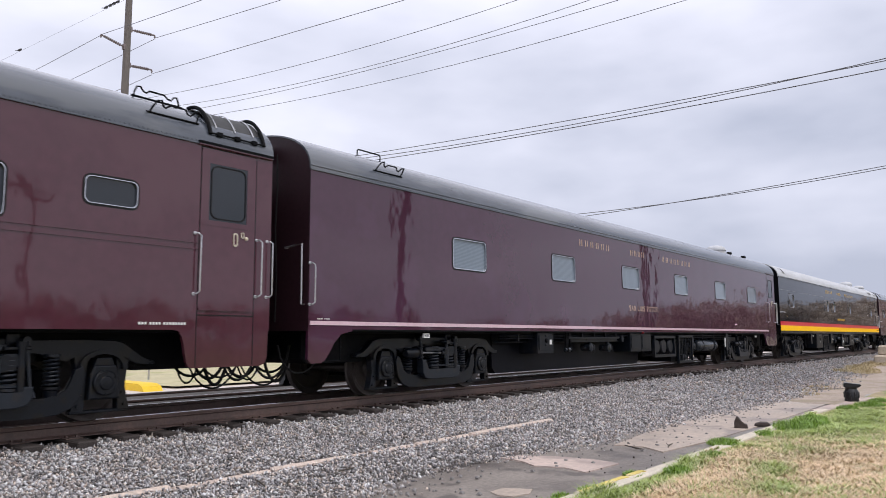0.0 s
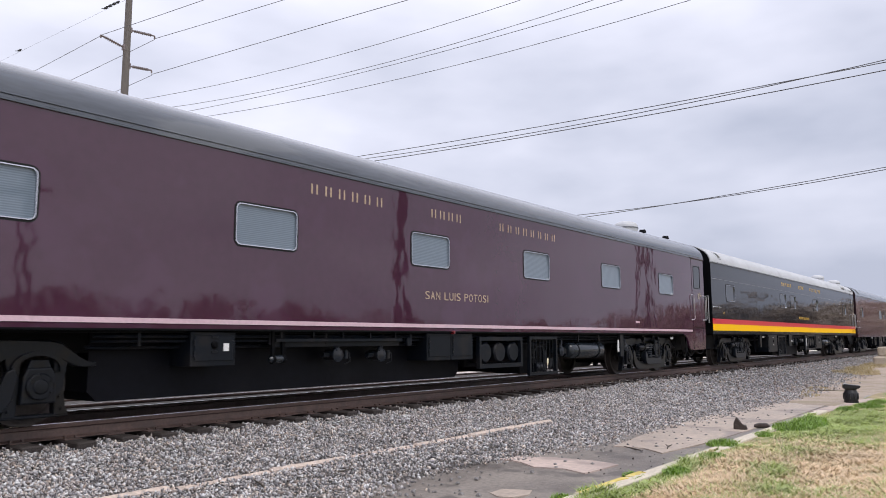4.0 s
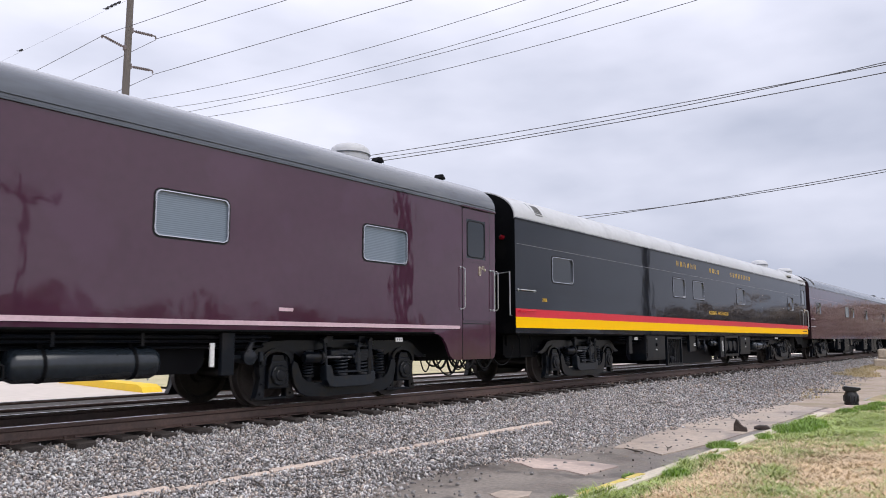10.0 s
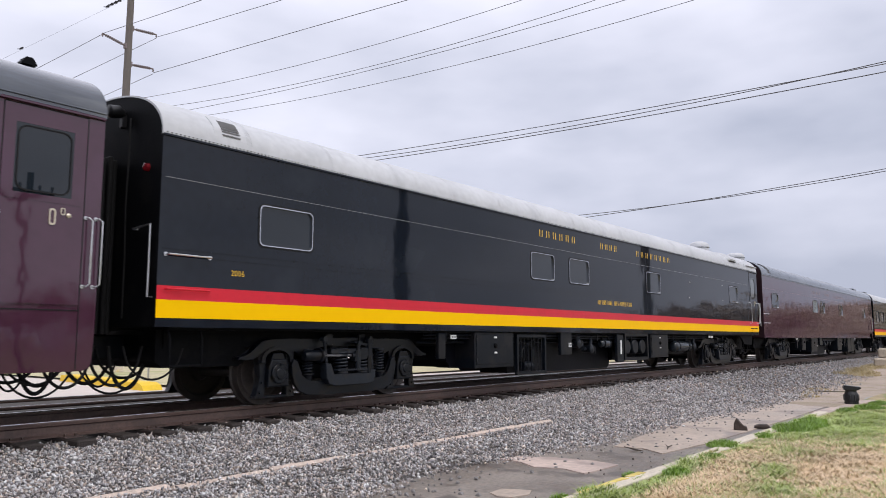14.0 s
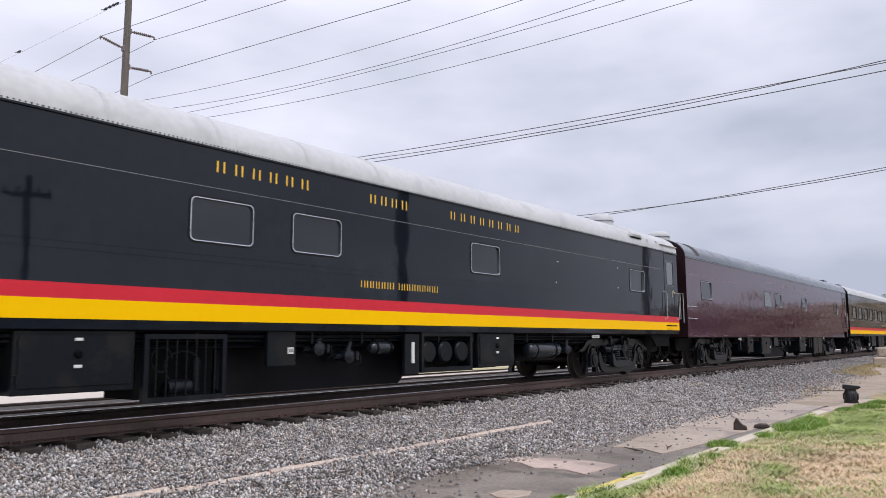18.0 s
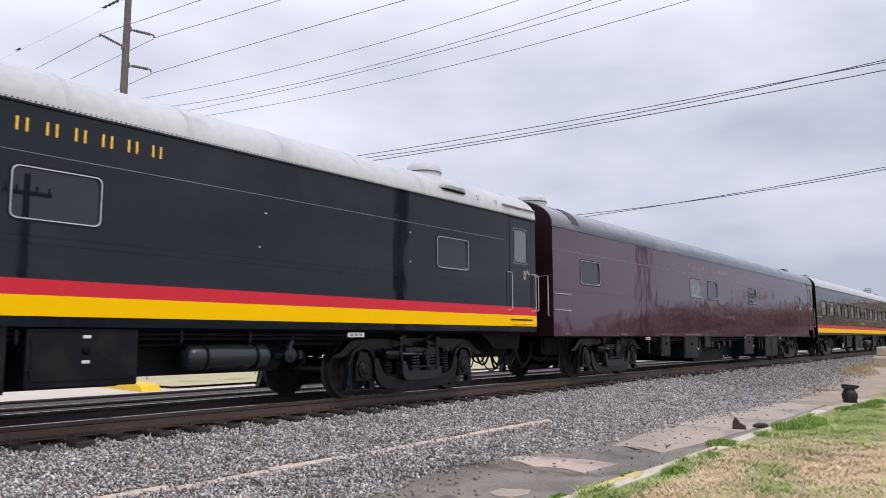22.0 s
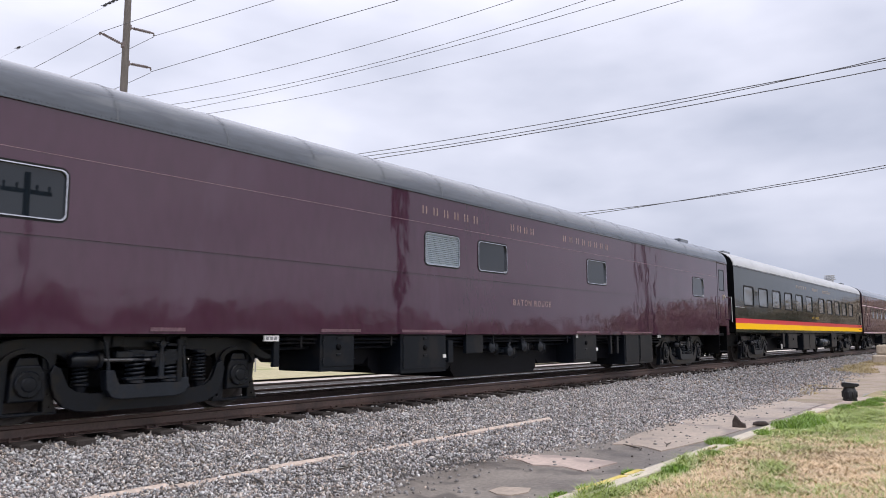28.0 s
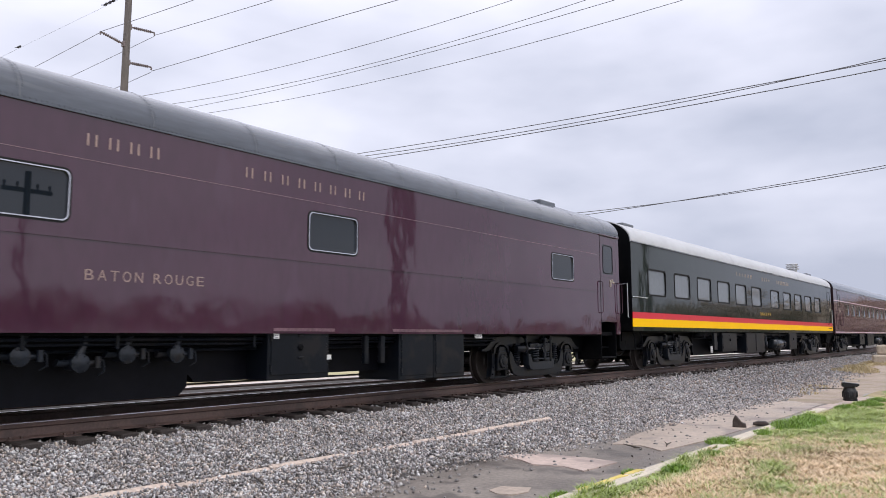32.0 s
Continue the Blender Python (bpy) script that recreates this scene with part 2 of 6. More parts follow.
M_WHITE = mat("white_stencil", (0.70, 0.70, 0.69), 0.5, var=0.15, scale=10)
M_END = mat("grimy_maroon_end", (0.022, 0.008, 0.012), 0.5, spec=0.25, var=0.3, scale=4, bump=0.001, bscale=20)
M_LAMP = mat("red_lens", (0.16, 0.006, 0.012), 0.2, coat=0.6, var=0.1)
M_RAIL = mat("rusty_rail", (0.098, 0.062, 0.052), 0.5, var=0.25, scale=8, bump=0.002, bscale=40, spots=((0.075, 0.050, 0.043), 0.35, 3))
M_HEAD = mat("worn_rail_top", (0.62, 0.60, 0.60), 0.13, metal=1.0, var=0.1, scale=8)
M_TIE = mat("creosoted_timber", (0.036, 0.028, 0.025), 0.75, var=0.4, scale=6, bump=0.008, bscale=14, stretch=(6, 1, 6))
M_STONE = tint(vary(mat("grey_ballast_stone", (0.415, 0.41, 0.415), 0.85, var=0.25, scale=12, bump=0.004, bscale=60), 0.74), (1.0, 0.84, 0.70), 0.28)
M_STRAY = mat("loose_stone", (0.21, 0.20, 0.195), 0.85, var=0.5, scale=3, bump=0.004, bscale=60)
M_STONEF = tint(vary(mat("dusty_ballast_stone", (0.36, 0.355, 0.36), 0.9, var=0.2, scale=8), 0.45), (1.0, 0.80, 0.64), 0.2)
# Dark dirt bed; colour also carries shade in stone gaps and under coaches.
M_BED = mat("shade_dark_ballast_bed", (0.075, 0.066, 0.060), 0.9, var=0.45, scale=18, bump=0.03, bscale=22, spots=((0.07, 0.062, 0.056), 0.45, 2.5))
M_ASPH = mat("damp_old_asphalt", (0.205, 0.180, 0.157), 0.5, var=0.35, scale=5, bump=0.005, bscale=45, spots=((0.125, 0.110, 0.098), 0.36, 1.9), rvar=0.8)
M_DAMP = mat("damp_stained_concrete", (0.43, 0.355, 0.295), 0.55, var=0.25, scale=4, bump=0.002, bscale=40, spots=((0.27, 0.225, 0.20), 0.34, 0.9), rvar=0.7)
M_BIRD = mat("dark_feathers", (0.02, 0.02, 0.022), 0.7, var=0.2)
M_SLAB = mat("worn_concrete_slab", (0.50, 0.40, 0.35), 0.7, var=0.2, scale=4, bump=0.003, bscale=40, spots=((0.36, 0.29, 0.26), 0.35, 1.5))
M_KERB = mat("weathered_kerb", (0.58, 0.52, 0.43), 0.75, var=0.2, scale=6, bump=0.004, bscale=40, spots=((0.80, 0.62, 0.05), 0.2, 0.7))
M_KERBP = mat("buried_kerb_concrete", (0.55, 0.45, 0.385), 0.8, var=0.35, scale=6, bump=0.004, bscale=40)
M_TAN = mat("tan_sandstone", (0.42, 0.36, 0.29), 0.9, var=0.25, scale=3, bump=0.01, bscale=20)
M_SOIL = mat("lawn_soil", (0.36, 0.29, 0.17), 0.95, var=0.35, scale=8, bump=0.02, bscale=14, spots=((0.17, 0.22, 0.06), 0.5, 1.2))
M_DIRT = mat("bare_tan_earth", (0.37, 0.30, 0.245), 0.9, var=0.2, scale=4, bump=0.01, bscale=25, spots=((0.30, 0.25, 0.18), 0.4, 1.2))
M_FIELD = mat("dry_ground", (0.32, 0.265, 0.185), 0.95, var=0.3, scale=2, bump=0.02, bscale=8, spots=((0.19, 0.20, 0.10), 0.35, 0.3))
M_VERGE = mat("dry_straw_ground", (0.46, 0.41, 0.25), 0.95, var=0.2, scale=2, bump=0.02, bscale=8, spots=((0.30, 0.31, 0.14), 0.3, 0.5))
M_APRON = mat("pale_concrete_apron", (0.56, 0.50, 0.45), 0.8, var=0.08, scale=1, bump=0.002, bscale=20)
M_YWORN = mat("worn_yellow_paint", (0.66, 0.52, 0.14), 0.7, var=0.25, scale=12, spots=((0.55, 0.49, 0.40), 0.4, 6))
M_YKERB = mat("yellow_kerb_paint", (0.80, 0.52, 0.01), 0.6, var=0.08, scale=4)
M_WOOD = mat("grey_pole_timber", (0.13, 0.115, 0.105), 0.85, var=0.25, scale=4, bump=0.01, bscale=10, stretch=(6, 6, 0.6))
M_WIRE = mat("cable", (0.10, 0.10, 0.11), 0.6, var=0.1)
M_INSUL = mat("polymer_insulator", (0.16, 0.13, 0.13), 0.5, var=0.1)
# Pale base takes in the haze over the distance to the trees.
M_LEAF = vary(mat("hazed_bare_winter_twigs_and_leaves", (0.42, 0.36, 0.31), 0.7, var=0.3, scale=1), 0.4)
M_BARK = mat("bark", (0.09, 0.075, 0.06), 0.9, var=0.3, scale=6, bump=0.02, bscale=12)
M_PLASTIC = mat("black_plastic", (0.006, 0.006, 0.0075), 0.4, var=0.2, scale=8)
M_ROCK = mat("dark_brown_rock", (0.050, 0.036, 0.030), 0.75, var=0.3, scale=9, bump=0.02, bscale=12)
M_CARW = mat("white_car_paint", (0.75, 0.75, 0.76), 0.2, coat=0.6, var=0.03)


def slats(m, pitch, amount):
    """Shows the thin level slats of a drawn blind behind its pane."""
    n, l = m.node_tree.nodes, m.node_tree.links
    p = n["Principled BSDF"]
    src = p.inputs["Base Color"].links[0].from_socket
    co, wave, mr, mx = n.new("ShaderNodeTexCoord"), n.new("ShaderNodeTexWave"), n.new("ShaderNodeMapRange"), n.new("ShaderNodeMix")
    wave.bands_direction, wave.inputs["Scale"].default_value = "Z", 0.314 / pitch
    mr.inputs["To Min"].default_value, mr.inputs["To Max"].default_value = 0.0, amount
    mx.data_type, mx.blend_type = "RGBA", "MULTIPLY"
    mx.inputs["B"].default_value = (0.1, 0.1, 0.12, 1)
    l.new(co.outputs["Object"], wave.inputs["Vector"])
    l.new(wave.outputs["Fac"], mr.inputs["Value"])
    l.new(mr.outputs["Result"], mx.inputs["Factor"])
    l.new(src, mx.inputs["A"])
    l.new(mx.outputs["Result"], p.inputs["Base Color"])


slats(M_BLIND, 0.026, 0.3)


# ---- small building tools ----
def part(name, bm, material, parent=None, label="", smooth=False):
    """Links a bmesh as one mesh object under a thing or a part."""
    me = bpy.data.meshes.new(name)
    bmesh.ops.recalc_face_normals(bm, faces=bm.faces)
    bm.to_mesh(me)
    bm.free()
    return mesh_part(name, me, material, parent, label, smooth)


def mesh_part(name, me, material, parent=None, label="", smooth=False):
    if material and not me.materials:
        me.materials.append(material)
    if smooth:
        me.polygons.foreach_set("use_smooth", [True] * len(me.polygons))
        me.set_sharp_from_angle(angle=radians(40))
    ob = new(name, me)
    ob.parent = parent
    if label:
        ob["label"] = label
    return ob


def box(bm, x0, x1, y0, y1, z0, z1, bevel=0.0):
    vs = [bm.verts.new((x, y, z)) for x in (x0, x1) for y in (y0, y1) for z in (z0, z1)]
    fs = [bm.faces.new([vs[i] for i in f]) for f in ((0, 1, 3, 2), (4, 6, 7, 5), (0, 4, 5, 1), (2, 3, 7, 6), (0, 2, 6, 4), (1, 5, 7, 3))]
    if bevel:
        bmesh.ops.bevel(bm, geom=list({e for f in fs for e in f.edges}), offset=bevel, segments=1, affect="EDGES", profile=0.6)
    return fs


def prism(bm, pts, y0, y1, bevel=0.0):
    """An outline in x and z, drawn out from y0 to y1."""
    a = [bm.verts.new((x, y0, z)) for x, z in pts]
    b = [bm.verts.new((x, y1, z)) for x, z in pts]
    caps = [bm.faces.new(a), bm.faces.new(b[::-1])]
    for i in range(len(pts)):
        j = (i + 1) % len(pts)
        bm.faces.new((a[i], b[i], b[j], a[j]))
    if bevel:
        bmesh.ops.bevel(bm, geom=list({e for f in caps for e in f.edges}), offset=bevel, segments=2, affect="EDGES", profile=0.5)


def tube(bm, pts, r, n=8, caps=True):
    """A round bar along points; r may be one radius or one for each point."""
    pts = [Vector(p) for p in pts]
    rs = r if isinstance(r, (list, tuple)) else [r] * len(pts)
    rings, side = [], None
    for i, p in enumerate(pts):
        d = (pts[min(i + 1, len(pts) - 1)] - pts[max(i - 1, 0)]).normalized()
        if side is None:
            side = d.orthogonal().normalized()
        side = (side - d * side.dot(d)).normalized()
        up = d.cross(side)
        rings.append([bm.verts.new(p + rs[i] * (math.cos(a) * side + math.sin(a) * up)) for a in (2 * math.pi * k / n for k in range(n))])
    for a, b in zip(rings, rings[1:]):
        for k in range(n):
            bm.faces.new((a[k], a[(k + 1) % n], b[(k + 1) % n], b[k]))
    if caps:
        bm.faces.new(rings[0][::-1])
        bm.faces.new(rings[-1])


def lathe(bm, prof, n=32, y=0.0):
    """A profile of (radius, y) turned about the y axis."""
    rings = [[bm.verts.new((r * math.cos(2 * math.pi * k / n), y + q, r * math.sin(2 * math.pi * k / n))) for k in range(n)] for r, q in prof]
    for a, b in zip(rings, rings[1:]):
        for k in range(n):
            bm.faces.new((a[k], a[(k + 1) % n], b[(k + 1) % n], b[k]))
    bm.faces.new(rings[0])
    bm.faces.new(rings[-1][::-1])


def round_rect(x0, x1, z0, z1, r, n=4):
    pts = []
    for cx, cz, a0 in ((x1 - r, z1 - r, 0), (x0 + r, z1 - r, 90), (x0 + r, z0 + r, 180), (x1 - r, z0 + r, 270)):
        pts += [(cx + r * math.cos(radians(a0 + 90 * k / n)), cz + r * math.sin(radians(a0 + 90 * k / n))) for k in range(n + 1)]
    return pts


def ring(bm, outer, inner, y0, y1):
    """A flat frame between two outlines of as many points, from y0 to y1."""
    loops = [[bm.verts.new((x, y, z)) for x, z in o] for o, y in ((outer, y0), (inner, y0), (inner, y1), (outer, y1))]
    k = len(outer)
    for a, b in zip(loops, loops[1:] + loops[:1]):
        for i in range(k):
            bm.faces.new((a[i], a[(i + 1) % k], b[(i + 1) % k], b[i]))


def arrays_mesh(name, verts, faces):
    """A mesh from arrays: verts (n, 3), faces (m, 3)."""
    me = bpy.data.meshes.new(name)
    me.vertices.add(len(verts))
    me.vertices.foreach_set("co", np.asarray(verts, np.float32).ravel())
    me.loops.add(faces.size)
    me.loops.foreach_set("vertex_index", np.asarray(faces, np.int32).ravel())
    me.polygons.add(len(faces))
    me.polygons.foreach_set("loop_start", np.arange(0, faces.size, faces.shape[1], dtype=np.int32))
    me.polygons.foreach_set("loop_total", np.full(len(faces), faces.shape[1], np.int32))
    me.update(calc_edges=True)
    return me


def thing(name, label, category, at=(0, 0, 0), group="", kind=""):
    ob = new(name)
    ob.empty_display_size = 0.2
    ob.location = at
    return tagged(ob, label, category, group, kind)


# ---- ground ----
YC = 9.736          # the middle of the train's track
HALF = 1.525        # half a coach's width
rng = np.random.default_rng(7)


def bed_height(y):
    return np.interp(y, [4.9, 5.3, 5.9, 6.6, 7.5, 8.2, 8.7, 11.0, 11.8, 12.6, 15.2, 15.8], [-0.62, -0.565, -0.52, -0.445, -0.36, -0.285, -0.250, -0.21, -0.23, -0.195, -0.195, -0.36])


def sheet(name, xs, ys, height, material, label, category, kind="structure"):
    """A ground sheet over a grid, with a height for every x and y."""
    gx, gy = np.meshgrid(np.asarray(xs, float), np.asarray(ys, float), indexing="ij")
    v = np.stack([gx, gy, height(gx, gy)], -1).reshape(-1, 3)
    n, k = len(xs), len(ys)
    i = (np.arange(n - 1)[:, None] * k + np.arange(k - 1)[None, :]).ravel()
    me = arrays_mesh(name, v, np.stack([i, i + k, i + k + 1, i + 1], -1))
    me.polygons.foreach_set("use_smooth", [True] * len(me.polygons))
    return tagged(mesh_part(name, me, material), label, category, kind=kind)


def ripple(x, y, size, amount):
    return amount * (np.sin(x * size * 1.3 + 1.7 * np.sin(y * size)) + np.sin(y * size * 1.9 + 1.3 * np.sin(x * size * 0.7))) * 0.5


sheet("ground", np.r_[-600, -200, np.arange(-80, 200, 8.0), 300, 600, 1500], np.r_[-900, -300, np.arange(-120, 120, 8.0), 250, 600, 1500],
      lambda x, y: -0.66 + 0 * x, M_FIELD, "flat dry grass and earth round the railway", "ground")
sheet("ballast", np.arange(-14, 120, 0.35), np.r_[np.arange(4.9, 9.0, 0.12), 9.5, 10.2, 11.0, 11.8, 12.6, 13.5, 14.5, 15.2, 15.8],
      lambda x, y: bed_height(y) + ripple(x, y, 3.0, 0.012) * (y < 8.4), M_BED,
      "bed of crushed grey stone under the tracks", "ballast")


# ---- tracks ----
def rail_mesh(x0, x1):
    half = [(0.070, 0.0), (0.070, 0.012), (0.012, 0.03), (0.009, 0.115), (0.034, 0.130), (0.036, 0.160), (0.026, 0.170)]
    prof = half + [(-a, b) for a, b in half[::-1]]
    bm = bmesh.new()
    loops = [[bm.verts.new((x, a, b - 0.172)) for a, b in prof] for x in (x0, x1)]
    for i in range(len(prof)):
        bm.faces.new((loops[0][i], loops[0][(i + 1) % len(prof)], loops[1][(i + 1) % len(prof)], loops[1][i]))
    for lp in loops:
        bm.faces.new(lp)
    return bm


def build_track(label, y, z, x0, x1, plates):
    track = thing("railway_track", label, "track", (0, y, z), kind="structure")
    for s in (-1, 1):
        bm = rail_mesh(x0, x1)
        rail = part("rail", bm, M_RAIL, track, "rust-brown steel rail")
        rail.location.y = s * 0.7525
        bm = bmesh.new()
        box(bm, x0, x1, *sorted((-s * 0.004, -s * 0.0375)), -0.018, 0.0015)
        top = part("running_surface", bm, M_HEAD, rail, "polished running surface")
        for joint in (30.2,):
            bm = bmesh.new()
            box(bm, joint - 0.35, joint + 0.35, -0.03, 0.03, -0.14, -0.055, 0.006)
            for k in range(4):
                tube(bm, [(joint - 0.27 + 0.18 * k, -0.05, -0.1), (joint - 0.27 + 0.18 * k, -0.02, -0.1)], 0.016, 6)
            part("joint_bar", bm, M_RAIL, rail)
    bm = bmesh.new()
    box(bm, -0.115, 0.115, -1.24, 1.24, -0.36, -0.178, 0.014)
    tie = part("tie", bm, M_TIE, track)
    bm = bmesh.new()
    box(bm, -0.10, 0.10, -0.17, 0.17, -0.006, 0.008)
    for sx in (-0.06, 0.06):
        for sy in (-0.085, 0.085):
            box(bm, sx - 0.012, sx + 0.012, sy - 0.018, sy + 0.018, 0.0, 0.035)
    plate_mesh = part("tie_plate", bm, M_RAIL, tie).data
    bpy.data.objects.remove(tie.children[0])
    r = random.Random(3)
    ties = [tie] + [mesh_part("tie", tie.data, None, track) for _ in range(int((x1 - max(x0, -6)) / 0.53))]
    for i, t in enumerate(ties):
        t.location = (max(x0, -6) + 0.3 + 0.53 * i + r.uniform(-0.03, 0.03), r.uniform(-0.05, 0.05), r.uniform(-0.015, 0.01))
        t.rotation_euler = (0, 0, r.uniform(-0.02, 0.02))
        if plates and i < 90:
            for s in (-1, 1):
                mesh_part("tie_plate", plate_mesh, None, t).location = (0, s * 0.7525, -0.176)
    return track


build_track("rusty railway track on wooden ties in grey ballast", YC, 0.0, -14, 118, True)
build_track("second railway track beside the train's own", YC + 4.1, -0.14, -14, 60, False)

# ---- coaches ----
EAVE, APEX = 3.45, 4.14


def arch(n=26, half=HALF + 0.012, lift=0.0):
    """The roof's outline from eave to eave, as (y, z)."""
    pts = []
    for k in range(n + 1):
        a = math.pi * k / n
        c, s = math.cos(a), math.sin(a)
        pts.append((-half * math.copysign(abs(c) ** (2 / 2.25), c), EAVE + lift + (APEX - EAVE) * abs(s) ** (2 / 2.25)))
    return pts


def roof_at(y):
    return EAVE + (APEX - EAVE) * max(0.0, 1 - abs(y / HALF) ** 2.25) ** (1 / 2.25)


def coach_wall(bm, x0, x1, z0, z1, y, holes, depth=0.05):
    """A flat wall with openings cut through it, each with its reveal."""
    xs = sorted({x0, x1, *[h[0] for h in holes], *[h[1] for h in holes]})
    zs = sorted({z0, z1, *[h[2] for h in holes], *[h[3] for h in holes]})
    grid = {}

    def v(x, yy, z):
        key = (round(x, 4), round(yy, 4), round(z, 4))
        if key not in grid:
            grid[key] = bm.verts.new((x, yy, z))
        return grid[key]

    for a, b in zip(xs, xs[1:]):
        for c, d in zip(zs, zs[1:]):
            if not any(h[0] - 1e-6 < (a + b) / 2 < h[1] and h[2] < (c + d) / 2 < h[3] for h in holes):
                bm.faces.new((v(a, y, c), v(b, y, c), v(b, y, d), v(a, y, d)))
    for hx0, hx1, hz0, hz1 in holes:
        loop = [(hx0, hz0), (hx1, hz0), (hx1, hz1), (hx0, hz1)]
        for (a, c), (b, d) in zip(loop, loop[1:] + loop[:1]):
            bm.faces.new((v(a, y, c), v(b, y, d), v(b, y + depth, d), v(a, y + depth, c)))


def add_window(car, x0, x1, z0, z1, pane, frame_mat=M_CHROME, name="window", r=0.07, border=0.007):
    y = -HALF
    bm = bmesh.new()
    ring(bm, round_rect(x0 - border, x1 + border, z0 - border, z1 + border, r + border * 0.6), round_rect(x0 + 0.006, x1 - 0.006, z0 + 0.006, z1 - 0.006, r), y - 0.012, y + 0.03)
    fr = part(name, bm, frame_mat, car, smooth=True)
    bm = bmesh.new()
    ring(bm, round_rect(x0 - border - 0.024, x1 + border + 0.024, z0 - border - 0.024, z1 + border + 0.024, r + 0.03), round_rect(x0 - border, x1 + border, z0 - border, z1 + border, r + border * 0.6), y - 0.006, y + 0.002)
    part("gasket", bm, M_RUBBER, fr, smooth=True)
    bm = bmesh.new()
    box(bm, x0 - 0.004, x1 + 0.004, y + 0.022, y + 0.034, z0 - 0.004, z1 + 0.004)
    if pane is M_SLAT:
        bm.free()
        slat = shared("blind_slat", lambda q: box(q, -0.49, 0.49, 0.0, 0.012, -0.0145, 0.0145, 0.003), M_SLAT)
        n = int((z1 - z0) / 0.033)
        for k in range(n):
            o = mesh_part("slat", slat, None, fr)
            o.location, o.rotation_euler.x, o.scale.x = ((x0 + x1) / 2, y + 0.012, z0 + (z1 - z0) * (k + 0.5) / n), radians(22), (x1 - x0) / 0.97
        bm = bmesh.new()
        box(bm, x0 - 0.01, x1 + 0.01, y + 0.030, y + 0.040, z0 - 0.01, z1 + 0.01)
        part("pane", bm, M_GLASS, fr, "dark tinted pane")
        return fr
    part("pane", bm, pane, fr, {"window_with_drawn_blind": "pane with a pale blind drawn behind it"}.get(pane.name, "dark tinted pane"))
    return fr


def handrail(car, x, z0, z1, out=0.07, y=-HALF, material=M_STEEL, parent=None):
    bm = bmesh.new()
    tube(bm, [(x - 0.05, y + 0.01, z0), (x - 0.03, y - out + 0.02, z0), (x, y - out, z0 + 0.03), (x, y - out, z1 - 0.03), (x - 0.03, y - out + 0.02, z1), (x - 0.05, y + 0.01, z1)], 0.0095, 8)
    for z in (z0, z1):
        tube(bm, [(x - 0.05, y + 0.005, z), (x - 0.05, y - 0.012, z)], 0.022, 10)
    return part("handrail", bm, material, parent or car, smooth=True)


def level_rail(car, x0, x1, z, out=0.06, material=M_STEEL):
    y = -HALF
    bm = bmesh.new()
    tube(bm, [(x0, y + 0.01, z), (x0 + 0.01, y - out, z), (x1 - 0.01, y - out, z), (x1, y + 0.01, z)], 0.013, 8)
    for x in (x0, x1):
        tube(bm, [(x, y + 0.005, z), (x, y - 0.012, z)], 0.028, 10)
    part("grab_rail", bm, material, car, smooth=True)


def band(car, name, x0, x1, z0, z1, material, proud=0.004, label=""):
    bm = bmesh.new()
    box(bm, x0, x1, -HALF - proud, -HALF + 0.002, z0, z1)
    return part(name, bm, material, car, label)


FONT = bpy.data.curves.new("letters", "FONT")


def glyph(ch):
    FONT.body = ch
    ob = bpy.data.objects.new("letter", FONT)
    me = bpy.data.meshes.new_from_object(ob)
    bpy.data.objects.remove(ob)
    co = np.empty(len(me.vertices) * 3, np.float32)
    me.vertices.foreach_get("co", co)
    faces = [tuple(p.vertices) for p in me.polygons]
    bpy.data.meshes.remove(me)
    return co.reshape(-1, 3)[:, :2], faces


def lettering(car, text, x0, x1, z0, z1, material, bars=False, name="letter"):
    """Flat letters spread evenly between x0 and x1; as plain upright bars where bars is set."""
    slots = [(c, {"I": 0.45, " ": 0.6, "M": 1.2, "1": 0.6}.get(c, 1.0)) for c in text]
    unit = (x1 - x0) / sum(w for _, w in slots)
    x, h, y = x0, z1 - z0, -HALF - 0.003
    for c, w in slots:
        wide = unit * w
        if c != " ":
            body = min(wide * 0.78, h * (0.85 * w if c != "I" else 0.17))
            a, b = x + (wide - body) / 2, x + (wide + body) / 2
            bm = bmesh.new()
            if bars:
                if h < 0.05:
                    box(bm, a, b, y, y + 0.004, z0, z1)
                else:
                    for p in (a, b - body * 0.21):
                        box(bm, p, p + body * 0.21, y, y + 0.004, z0, z1)
            else:
                co, faces = glyph(c)
                lo, hi = co.min(0), co.max(0)
                k = np.array([(b - a), h]) / np.maximum(hi - lo, 1e-4)
                vs = [bm.verts.new((a + p[0], y, z0 + p[1])) for p in (co - lo) * k]
                for f in faces:
                    try:
                        bm.faces.new([vs[i] for i in f])
                    except ValueError:
                        pass
            part(name, bm, material, car)
        x += wide


MESHES = {}


def shared(key, make, material, smooth=False):
    """A mesh built once and used by every part alike."""
    if key not in MESHES:
        bm = bmesh.new()
        make(bm)
        bmesh.ops.recalc_face_normals(bm, faces=bm.faces)
        me = bpy.data.meshes.new(key)
        bm.to_mesh(me)
        bm.free()
        me.materials.append(material)
        if smooth:
            me.polygons.foreach_set("use_smooth", [True] * len(me.polygons))
            me.set_sharp_from_angle(angle=radians(40))
        MESHES[key] = me
    return MESHES[key]


WHEEL_R, BASE = 0.457, 1.37
WHEELSETS = []


